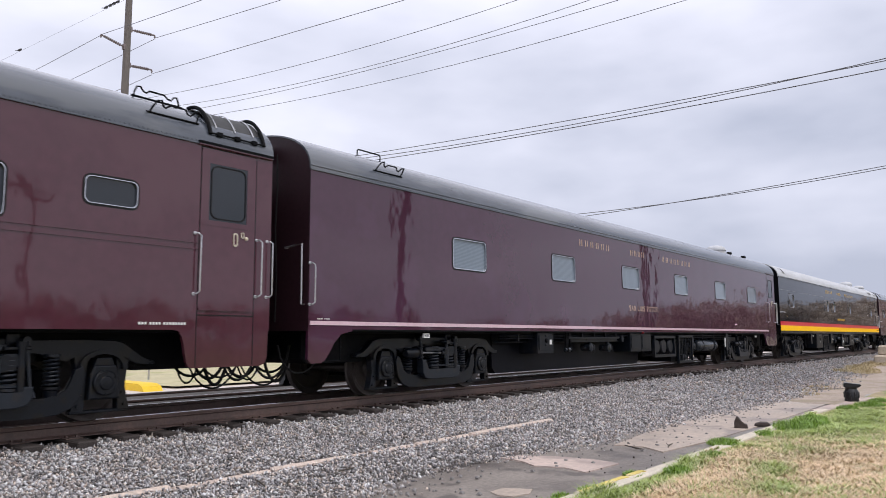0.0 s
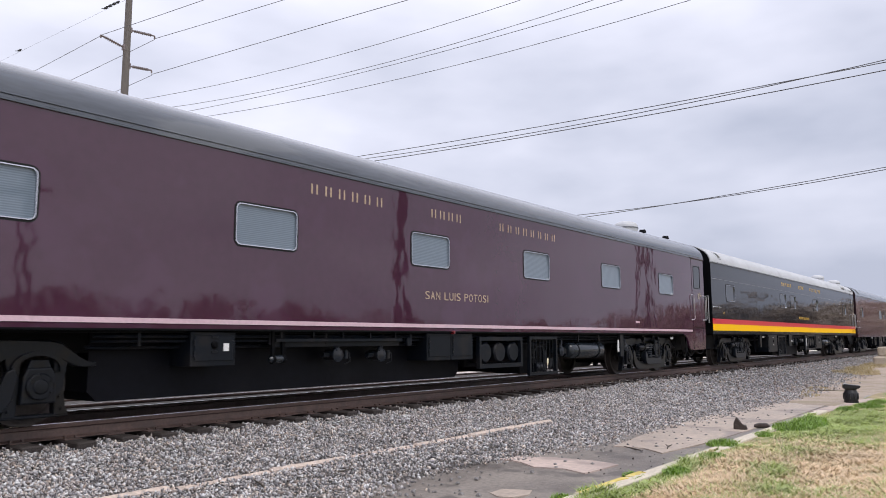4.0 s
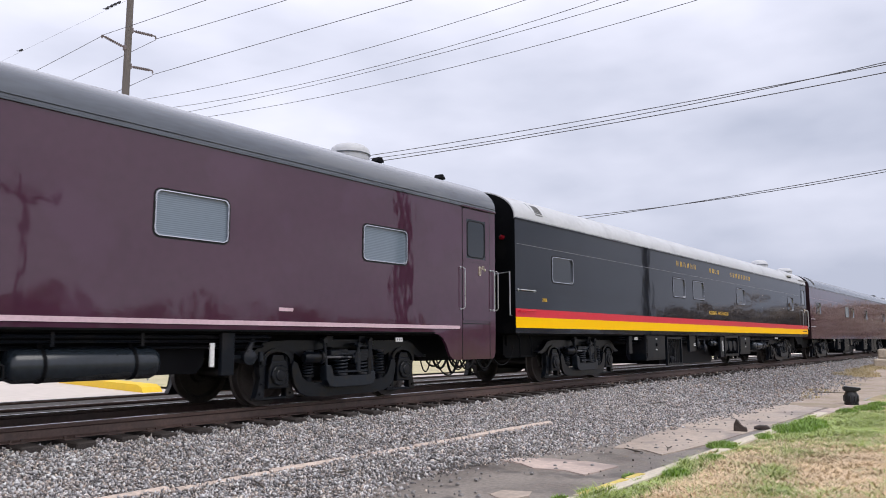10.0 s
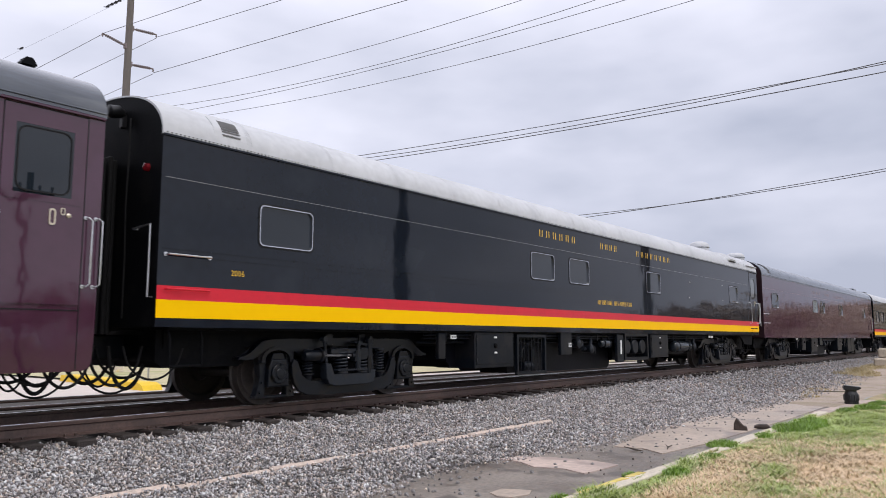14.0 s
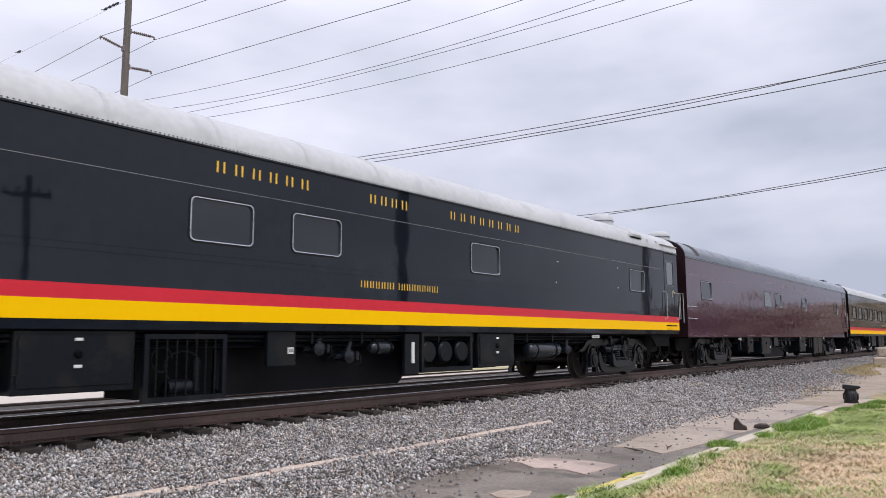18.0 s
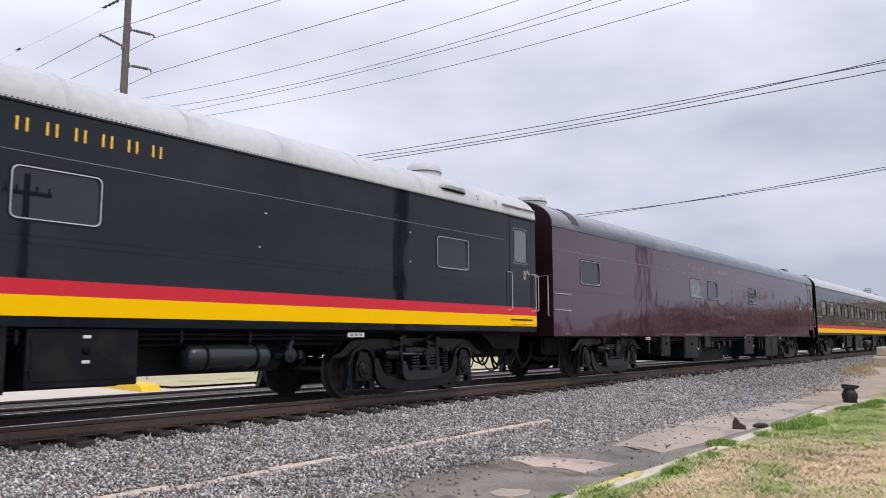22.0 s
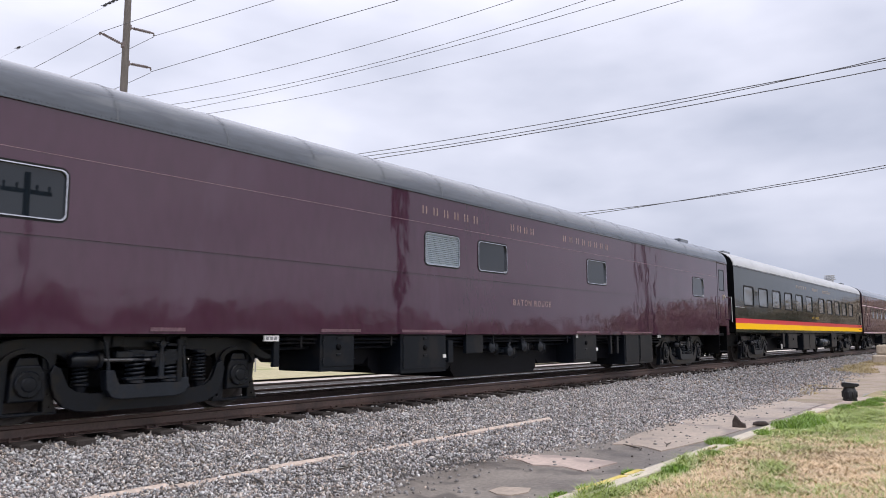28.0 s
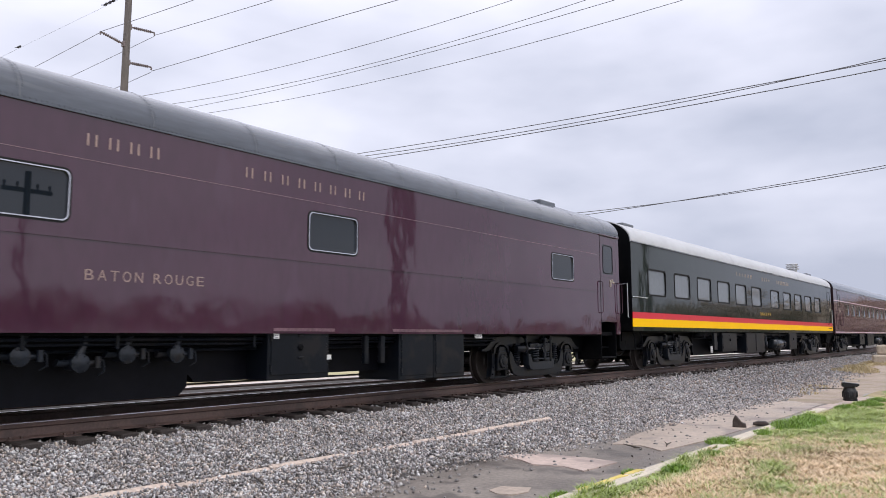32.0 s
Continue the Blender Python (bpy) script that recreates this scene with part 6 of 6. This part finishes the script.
M_BANK = vary(mat("dull_dry_grass", (0.44, 0.375, 0.25), 0.8, var=0.3, scale=4), 0.3)
sheet("bank", np.arange(29, 50, 0.5), np.arange(3.2, 7.3, 0.2), lambda x, y: -0.70 + 0.40 * np.exp(-((x - 39.5) / 5.5) ** 2 - ((y - 5.4) / 1.0) ** 2) + ripple(x, y, 2.2, 0.02), M_DIRT, "low bank of earth and dry grass by the line", "bank")
for k in range(16):
    tuft(33 + 0.85 * k + rng.random(), 5.1 + 1.2 * rng.random(), -0.50 + 0.14 * math.exp(-((33 + 0.85 * k - 39.5) / 5.0) ** 2), 0.8, 0.20, 500, "dry straw-coloured tuft on the bank", M_BANK)
for x, y in ((22.6, 5.0), (23.6, 4.9), (24.5, 5.15), (21.4, 4.75)):
    tuft(x, y, -0.54, 0.5, 0.10, 260, "dry straw-coloured tuft by the paving", M_BANK)

# ---- small things on the ground ----
def slab(label, pts, material=M_SLAB):
    bm = bmesh.new()
    top = [bm.verts.new((x, y, -0.535)) for x, y in pts]
    low = [bm.verts.new((x, y, -0.64)) for x, y in pts]
    bm.faces.new(top)
    for i in range(len(pts)):
        j = (i + 1) % len(pts)
        bm.faces.new((top[i], top[j], low[j], low[i]))
    tagged(part("paving_slab", bm, material), label, "pavement", kind="structure")


slab("pale worn concrete slab let into the asphalt", [(8.09, 5.40), (8.35, 5.32), (8.58, 4.91), (8.64, 4.40), (8.56, 4.02), (7.78, 4.06), (7.92, 4.40), (7.81, 4.73), (8.02, 5.05)])
slab("small pale patch of concrete near the kerb", [(6.26, 4.3), (6.49, 4.31), (6.62, 4.04), (6.42, 3.95), (6.21, 4.01), (6.17, 4.15)], M_DAMP)
slab("long damp stained concrete slab beside the kerb", [(9.96, 4.74), (11.57, 4.94), (14.47, 5.09), (19.15, 4.72), (20.73, 4.05), (20.24, 3.76), (15.72, 3.73), (11.15, 3.81), (9.74, 3.95), (10.03, 4.34)], M_DAMP)
slab("flat concrete edge of the lawn by the utility post", [(16.97, 3.71), (19.67, 3.59), (21.40, 3.33), (21.21, 3.13), (18.80, 3.33), (16.87, 3.42)])
sheet("dirt_path", np.arange(18.5, 62, 1.0), np.arange(1.2, 6.4, 0.4), lambda x, y: -0.530 - 0.05 * (y < 3.4) * (x < 24) + ripple(x, y, 1.3, 0.015), M_DIRT, "bare tan earth beyond the paving", "ground")
n = 200
sx = 5 + 12 * rng.random(n) ** 1.3
sy = np.interp(sx, EDGE_X, EDGE_Y) - 0.9 * rng.random(n) ** 1.8
for k in range(n):
    bm = bmesh.new()
    bmesh.ops.create_icosphere(bm, subdivisions=1, radius=0.012 + 0.022 * rng.random() ** 2)
    for vtx in bm.verts:
        vtx.co *= 0.7 + 0.5 * rng.random()
        vtx.co.z *= 0.7
    o = part("stray_stone", bm, M_STRAY)
    o.location = (sx[k], sy[k], -0.533)
    tagged(o, "loose grey stone lying on the asphalt", "stone", "stray stones")

for k in range(36):
    bm = bmesh.new()
    bmesh.ops.create_icosphere(bm, subdivisions=1, radius=0.007 + 0.010 * rng.random() ** 2)
    for vtx in bm.verts:
        vtx.co *= 0.7 + 0.5 * rng.random()
    o = part("stray_stone", bm, M_ROCK)
    o.location = (6.3 + 5.5 * rng.random(), 3.58 + 0.5 * rng.random() ** 2, -0.537)
    tagged(o, "dark bit of broken asphalt by the kerb", "stone", "stray stones")
for k, (x, y, z, length, turn) in enumerate(((5.75, 5.98, -0.47, 0.40, 8), (4.9, 6.05, -0.465, 0.28, 60), (15.8, 6.6, -0.41, 0.45, -20), (22.6, 5.0, -0.50, 1.5, -38), (23.1, 5.3, -0.50, 0.9, -20), (10.2, 5.75, -0.49, 0.3, 30), (9.7, 4.2, -0.525, 0.35, 70), (10.1, 4.02, -0.525, 0.28, 12))):
    bm = bmesh.new()
    tube(bm, [(0, 0, 0), (length * 0.4, 0.04 * length, 0.01), (length, -0.05 * length, 0.015)], [0.008, 0.011, 0.006], 6)
    if k % 2:
        tube(bm, [(length * 0.4, 0.04 * length, 0.01), (length * 0.7, 0.2 * length, 0.03)], [0.008, 0.004], 6)
    o = part("twig", bm, M_BARK, smooth=True)
    o.location, o.rotation_euler.z = (x, y, z), radians(turn)
    tagged(o, "dry brown twig lying on the stones", "twig", "fallen twigs")

valve = thing("utility_post", "squat black plastic utility post with a flat cap", "utility post", (19.75, 3.43, -0.535))
valve.scale = (0.7, 0.7, 0.8)
bm = bmesh.new()
tube(bm, [(0, 0, 0.0), (0, 0, 0.05), (0, 0, 0.05), (0, 0, 0.26), (0, 0, 0.30), (0, 0, 0.36)], [0.22, 0.22, 0.205, 0.225, 0.20, 0.17], 20)
for k in range(10):
    a = k * math.pi / 5
    box(bm, 0.215 * math.cos(a) - 0.02, 0.215 * math.cos(a) + 0.02, 0.215 * math.sin(a) - 0.02, 0.215 * math.sin(a) + 0.02, 0.10, 0.27, 0.006)
part("body", bm, M_PLASTIC, valve, smooth=True)
bm = bmesh.new()
tube(bm, [(0, 0, 0.34), (0, 0, 0.42)], [0.165, 0.19], 20)
prism(bm, [(-0.22, 0.40), (0.20, 0.40), (0.29, 0.455), (0.26, 0.49), (-0.19, 0.53), (-0.235, 0.48)], -0.20, 0.20, 0.012)
bmesh.ops.rotate(bm, verts=bm.verts, matrix=Matrix.Rotation(radians(-75), 3, "Z"))
part("cap", bm, M_PLASTIC, valve)


def broken_rock(label, x, y, outline, depth):
    bm = bmesh.new()
    prism(bm, [(0.66 * px, 0.70 * pz) for px, pz in outline], -depth / 3, depth / 3, 0.014)
    for vtx in bm.verts:
        vtx.co += 0.014 * noise.noise_vector(vtx.co * 12)
        vtx.co.x *= 1 - 0.5 * abs(vtx.co.y) / depth
    o = part("rock", bm, M_ROCK)
    o.location, o.rotation_euler.z = (x, y, -0.54), radians(-73)
    tagged(o, label, "rock")


broken_rock("dark brown broken rock lying by the kerb", 13.0, 3.92, [(-0.18, 0.0), (-0.17, 0.16), (-0.10, 0.29), (-0.04, 0.24), (0.03, 0.12), (0.16, 0.09), (0.19, 0.0)], 0.24)
broken_rock("flat dark brown rock lying by the kerb", 13.5, 3.72, [(-0.22, 0.0), (-0.20, 0.06), (-0.06, 0.10), (0.14, 0.09), (0.24, 0.03), (0.24, 0.0)], 0.3)

# ---- wires and poles ----
WIRES = (("thin power line high over the track", 24.8, 0.0005, -0.036, 18.58, 40, -9, 0.016),
         ("thin power line high over the track", 28.08, 0.0005, -0.0229, 18.91, 40, -9, 0.016),
         ("thin power line high over the track", 27.97, -0.00023, 0.0083, 16.59, 40, -9, 0.016),
         ("thin distribution wire over the track", 27, 0.00269, -0.1502, 16.42, 70, -9, 0.012),
         ("thin distribution wire over the track", 27.5, 0.00325, -0.171, 15.86, 70, -9, 0.012),
         ("thin distribution wire over the track", 28.2, 0.00186, -0.1061, 15.25, 70, -9, 0.012),
         ("thin distribution wire over the track", 29, 0.00243, -0.1228, 14.92, 70, -9, 0.012),
         ("telephone cable across the track", 28, 0.00096, -0.041, 10.01, 70, -9, 0.015),
         ("telephone cable across the track", 28.5, 0.00227, -0.0893, 10.39, 70, -9, 0.015),
         ("telephone cable across the track", 29, 0.00107, -0.0486, 10.08, 70, -9, 0.017),
         ("twisted service cable across the track", 46, 0.00127, -0.1079, 10.48, 45, -3.3, 0.02),
         ("twisted service cable across the track", 46, 0.00259, -0.1257, 10.41, 45, -3.3, 0.02),
         ("thin power line leading away from the pole", 24.8, 0.0008, -0.1955, 24.44, 110, 40, 0.016),
         ("thin power line leading away from the pole", 28.08, 0.0008, -0.1881, 24.99, 110, 40, 0.016),
         ("thin power line leading away from the pole", 27.97, 0.0008, -0.1858, 22.65, 110, 40, 0.016),
         ("hair-thin wire running away from the pole", 26.38, 0, -0.0812, 23.95, 110, 40, 0.006))
for label, x0, q, s, z, ya, yb, r in WIRES:
    bm = bmesh.new()
    tube(bm, [(x0 - 0.114 * y, y, z + s * y + q * y * y) for y in (ya + (yb - ya) * k / 30 for k in range(31))], r, 6)
    tagged(part("overhead_wire", bm, M_WIRE, smooth=True), label, "cable", group="overhead wires")

pole = thing("power_pole", "tall grey steel-and-timber power pole with three insulator arms", "utility pole", (21.77, 40, -0.4))
bm = bmesh.new()
tube(bm, [(0, 0, 0), (0.02, 0, 12), (0.05, 0, 25)], [0.30, 0.22, 0.17], 14)
part("shaft", bm, M_WOOD, pole, smooth=True)
for (x0, z0), (x1, z1) in (((0.18, 19.2), (1.72, 19.35)), ((-0.12, 18.06), (-1.53, 18.35)), ((0.18, 17.05), (1.62, 17.2))):
    bm = bmesh.new()
    tube(bm, [(x0, 0, z0), (x1, 0, z1)], 0.05, 8)
    for k in range(9):
        t = 0.2 + 0.08 * k
        c = Vector((x0, 0, z0)).lerp(Vector((x1, 0, z1)), t)
        d = (Vector((x1, 0, z1)) - Vector((x0, 0, z0))).normalized()
        tube(bm, [c - d * 0.012, c + d * 0.012], 0.09, 10)
    tube(bm, [(x1, 0, z1), (x1 + 0.03, 0, z1 - 0.10), (x1, 0, z1 - 0.16)], 0.045, 8)
    box(bm, x0 - 0.10, x0 + 0.10, -0.12, 0.12, z0 - 0.16, z0 + 0.16, 0.02)
    part("insulator_arm", bm, M_INSUL, pole, smooth=True)


def street_pole(x, y, h, r=0.19, arm=1.3):
    p = thing("utility_pole", "weathered timber utility pole with a crossarm on the near roadside", "utility pole", (x, y, -0.66), group="roadside poles")
    bm = bmesh.new()
    tube(bm, [(0, 0, 0), (0, 0, h)], [r, r * 0.75], 12)
    part("shaft", bm, M_WOOD, p, smooth=True)
    bm = bmesh.new()
    box(bm, -arm, arm, -0.06, 0.06, h - 0.75, h - 0.6, 0.01)
    part("crossarm", bm, M_WOOD, p)
    for k in (-0.9 * arm, -0.4 * arm, 0.4 * arm, 0.9 * arm):
        bm = bmesh.new()
        tube(bm, [(k, 0, h - 0.6), (k, 0, h - 0.45), (k, 0, h - 0.40)], [0.03, 0.06, 0.03], 8)
        part("insulator", bm, M_INSUL, p, smooth=True)


for y in (42.2, 41.8, 41.45, 41.1, 51.2):
    x, z = 26.38 - 0.114 * y, 23.95 - 0.0812 * y + 0.03
    bird = thing("bird", "small dark bird perched on a high thin wire", "bird", (x, y, z), group="birds on the wire")
    bm = bmesh.new()
    tube(bm, [(-0.10, 0, -0.02), (-0.05, 0, 0.04), (0.04, 0, 0.10), (0.10, 0, 0.17), (0.13, 0, 0.20)], [0.02, 0.06, 0.075, 0.05, 0.02], 8)
    part("body", bm, M_BIRD, bird, smooth=True)
    bm = bmesh.new()
    prism(bm, [(-0.24, -0.05), (-0.08, 0.0), (-0.07, 0.04), (-0.24, -0.02)], -0.03, 0.03)
    part("tail", bm, M_BIRD, bird)

street_pole(11.6, -11.0, 7.4, 0.14, 0.85)
street_pole(29.2, -9.0, 24.0, 0.32)
street_pole(47.0, -3.3, 13.0, 0.30)
street_pole(20.0, 70.0, 16.0)
street_pole(41.0, 45.0, 9.5)


def woods(name, label, rows):
    """Many trees: tapered trunks with uneven crowns of small leaf clumps."""
    vs, fs, n0 = [], [], 0
    tr_bm = bmesh.new()
    for x, y, h, w in rows:
        tube(tr_bm, [(x, y, -0.7), (x + 0.1, y, h * 0.35), (x - 0.1, y + 0.1, h * 0.75)], [0.05 * h * 0.5, 0.018 * h, 0.006 * h], 6)
        for k in range(4):
            a = rng.random() * 6.28
            tube(tr_bm, [(x, y, h * (0.3 + 0.1 * k)), (x + math.cos(a) * w * 0.6, y + math.sin(a) * w * 0.6, h * (0.5 + 0.1 * k))], [0.012 * h, 0.004 * h], 5)
        n = 700
        c = rng.standard_normal((14, 3)) * np.array([w * 0.42, w * 0.42, h * 0.16]) + np.array([x, y, h * 0.62])
        p = c[rng.integers(0, 14, n)] + rng.standard_normal((n, 3)) * np.array([w * 0.17, w * 0.17, h * 0.07])
        d = rng.standard_normal((n, 3, 3)) * (0.028 * h + 0.04)
        vs.append((p[:, None, :] + d).reshape(-1, 3))
        fs.append(np.arange(n0, n0 + n * 3).reshape(-1, 3))
        n0 += n * 3
    ob = thing(name, label, "trees", kind="stuff")
    mesh_part("crowns", arrays_mesh("crowns", np.concatenate(vs), np.concatenate(fs)), M_LEAF, ob)
    part("trunks", tr_bm, M_BARK, ob)


rr = random.Random(11)
woods("tree_line", "line of low trees across the road from the track", [(d * math.cos(radians(a)), 16 - d * math.sin(radians(a)), rr.uniform(0.5, 1.0) * (3.8 + 0.11 * max(0.0, min(a, 70) - 26)), rr.uniform(3.4, 5.4)) for a, d in ((3 + 1.15 * k, rr.uniform(105, 130)) for k in range(88))])
woods("hedgerow", "dense row of brown trees across the road", [(d * math.cos(radians(a)), 16 - d * math.sin(radians(a)), rr.uniform(0.86, 1.04) * (6.1 if a < 21 else 4.6), rr.uniform(3.4, 4.6)) for a, d in ((3 + 0.62 * k, rr.uniform(112, 122)) for k in range(35))])

# ---- beyond the tracks ----
sheet("apron", np.arange(-30, 121, 10.0), np.array([15.7, 20, 30, 45, 70]), lambda x, y: -0.30 + 0 * x + 0 * y, M_APRON, "pale dry concrete yard beyond the tracks", "pavement")
far = thing("yellow_kerb", "yellow painted concrete kerb in the yard beyond the tracks", "kerb", (10.75, 20.0, 0), kind="structure")
bm = bmesh.new()
prism(bm, [(-3.1, -0.33), (3.0, -0.33), (2.9, -0.12), (-2.7, -0.12), (-2.95, -0.18)], -0.24, 0.24)
o = part("kerb_stone", bm, M_YKERB, far)
o.rotation_euler.z = radians(82)
sheet("verge", np.array([11.2, 15, 25, 40, 60.0]), np.array([17.4, 20, 24, 28, 33]), lambda x, y: -0.24 + 0 * x, M_VERGE, "strip of dry grass in the yard", "verge")


def parked_pickup(x, y, turn):
    car = thing("pickup_truck", "white parked pickup truck in the yard beyond the tracks", "car", (x, y, -0.24))
    car.rotation_euler.z = radians(turn)
    bm = bmesh.new()
    prism(bm, [(-2.6, 0.45), (2.5, 0.45), (2.55, 0.75), (2.4, 1.0), (1.25, 1.08), (0.65, 1.65), (-0.75, 1.68), (-0.95, 1.1), (-2.6, 1.1)], -0.9, 0.9)
    bmesh.ops.bevel(bm, geom=bm.edges[:], offset=0.05, segments=2, affect="EDGES")
    part("body", bm, M_CARW, car, smooth=True)
    for s in (-1, 1):
        bm = bmesh.new()
        box(bm, -0.6, 0.75, s * 0.905 - 0.01, s * 0.905 + 0.01, 1.15, 1.55, 0.004)
        part("side_window", bm, M_GLASS, car)
    bm = bmesh.new()
    box(bm, 2.5, 2.66, -0.85, 0.85, 0.42, 0.62, 0.03)
    part("bumper", bm, M_CHROME, car)
    for wx in (-1.65, 1.6):
        for s in (-1, 1):
            bm = bmesh.new()
            lathe(bm, [(0.10, -0.09), (0.33, -0.10), (0.38, -0.05), (0.38, 0.05), (0.33, 0.10), (0.10, 0.09)], 24)
            w = part("wheel", bm, M_RUBBER, car, smooth=True)
            w.location = (wx, s * 0.82, 0.38)
            bm = bmesh.new()
            lathe(bm, [(0.05, -0.11), (0.22, -0.112), (0.22, 0.112), (0.05, 0.11)], 16)
            part("rim", bm, M_CHROME, w, smooth=True)


parked_pickup(16.6, 34.0, 8)
parked_pickup(27.0, 37.0, -6)
for x, y in ((14.3, 26.2), (22.0, 24.5)):
    bm = bmesh.new()
    box(bm, -0.28, 0.28, -0.28, 0.28, 0, 0.55, 0.03)
    o = part("concrete_block", bm, M_KERB)
    o.location = (x, y, -0.25)
    tagged(o, "square grey concrete block standing in the yard", "block", "yard blocks")
for x, y in ((12.6, 21.0), (17.0, 21.5)):
    bm = bmesh.new()
    tube(bm, [(0, 0, 0), (0, 0, 0.9)], 0.03, 8)
    o = part("marker_post", bm, M_STEEL)
    o.location = (x, y, -0.25)
    tagged(o, "thin grey metal marker post in the dry grass", "post", "marker posts")

stone = thing("stone_block", "weathered tan stone block beside the line", "stone block", (40.3, 4.6, -0.66))
bm = bmesh.new()
box(bm, 0.0, 2.4, -1.2, 1.38, 0.0, 0.72, 0.06)
part("lower_block", bm, M_TAN, stone)
bm = bmesh.new()
box(bm, 0.8, 2.4, -1.2, 1.30, 0.72, 1.17, 0.06)
part("upper_block", bm, M_TAN, stone)

# ---- movement ----
# seconds, and how far along the track the train stands
TRAIN = [(0.0, 33.23), (0.5, 32.165), (1.0, 31.115), (1.5, 30.105), (2.0, 29.09), (2.5, 28.07), (3.0, 27.005), (3.5, 25.91), (5.5, 21.92), (6.0, 20.83), (6.5, 19.85), (7.0, 18.88), (7.5, 17.85), (8.0, 16.79), (8.5, 15.78), (9.0, 14.87), (9.5, 13.925), (10.0, 12.965), (10.5, 11.925), (11.0, 10.94), (11.5, 10.0), (12.0, 9.015), (12.5, 8.00), (13.0, 6.95), (13.5, 5.95), (14.0, 5.01), (14.5, 4.00), (16.5, -0.02), (17.0, -1.02), (17.5, -2.09), (18.0, -3.11), (18.5, -4.12), (19.0, -5.08), (19.5, -6.10), (20.0, -7.12), (20.5, -8.14), (21.0, -9.15), (21.5, -10.18), (22.0, -11.22), (22.5, -12.30), (23.0, -13.35), (23.5, -14.33), (24.0, -15.40), (24.5, -16.49), (25.0, -17.65), (25.5, -18.74), (27.5, -23.05), (28.0, -24.15), (28.5, -25.19), (29.0, -26.31), (29.5, -27.46), (30.0, -28.555), (30.5, -29.61), (31.0, -30.685), (31.5, -31.75), (32.0, -32.91)]


def train_at(t):
    """The train's place, gliding smoothly from row to row."""
    i = max(k for k, (q, _) in enumerate(TRAIN[:-1]) if q <= t + 1e-6)

    def slope(k):
        j, m = max(k - 1, 0), min(k + 1, len(TRAIN) - 1)
        return (TRAIN[m][1] - TRAIN[j][1]) / (TRAIN[m][0] - TRAIN[j][0])

    (t0, a), (t1, b) = TRAIN[i], TRAIN[i + 1]
    w, u = t1 - t0, (t - t0) / (t1 - t0)
    return (2 * u ** 3 - 3 * u ** 2 + 1) * a + (u ** 3 - 2 * u ** 2 + u) * w * slope(i) + (3 * u ** 2 - 2 * u ** 3) * b + (u ** 3 - u ** 2) * w * slope(i + 1)


def motions():
    times = [0.25 * k for k in range(129)]
    way = [train_at(t) for t in times]
    for car, near in CARS:
        walk(car, [(t, pose(near + s, YC, 0)) for t, s in zip(times[::2], way[::2])])
    for wheel, a in WHEELSETS:
        walk(wheel, [(t, pose(a, 0, WHEEL_R, 0, math.degrees(s / WHEEL_R), 0)) for t, s in zip(times, way)])


motions()
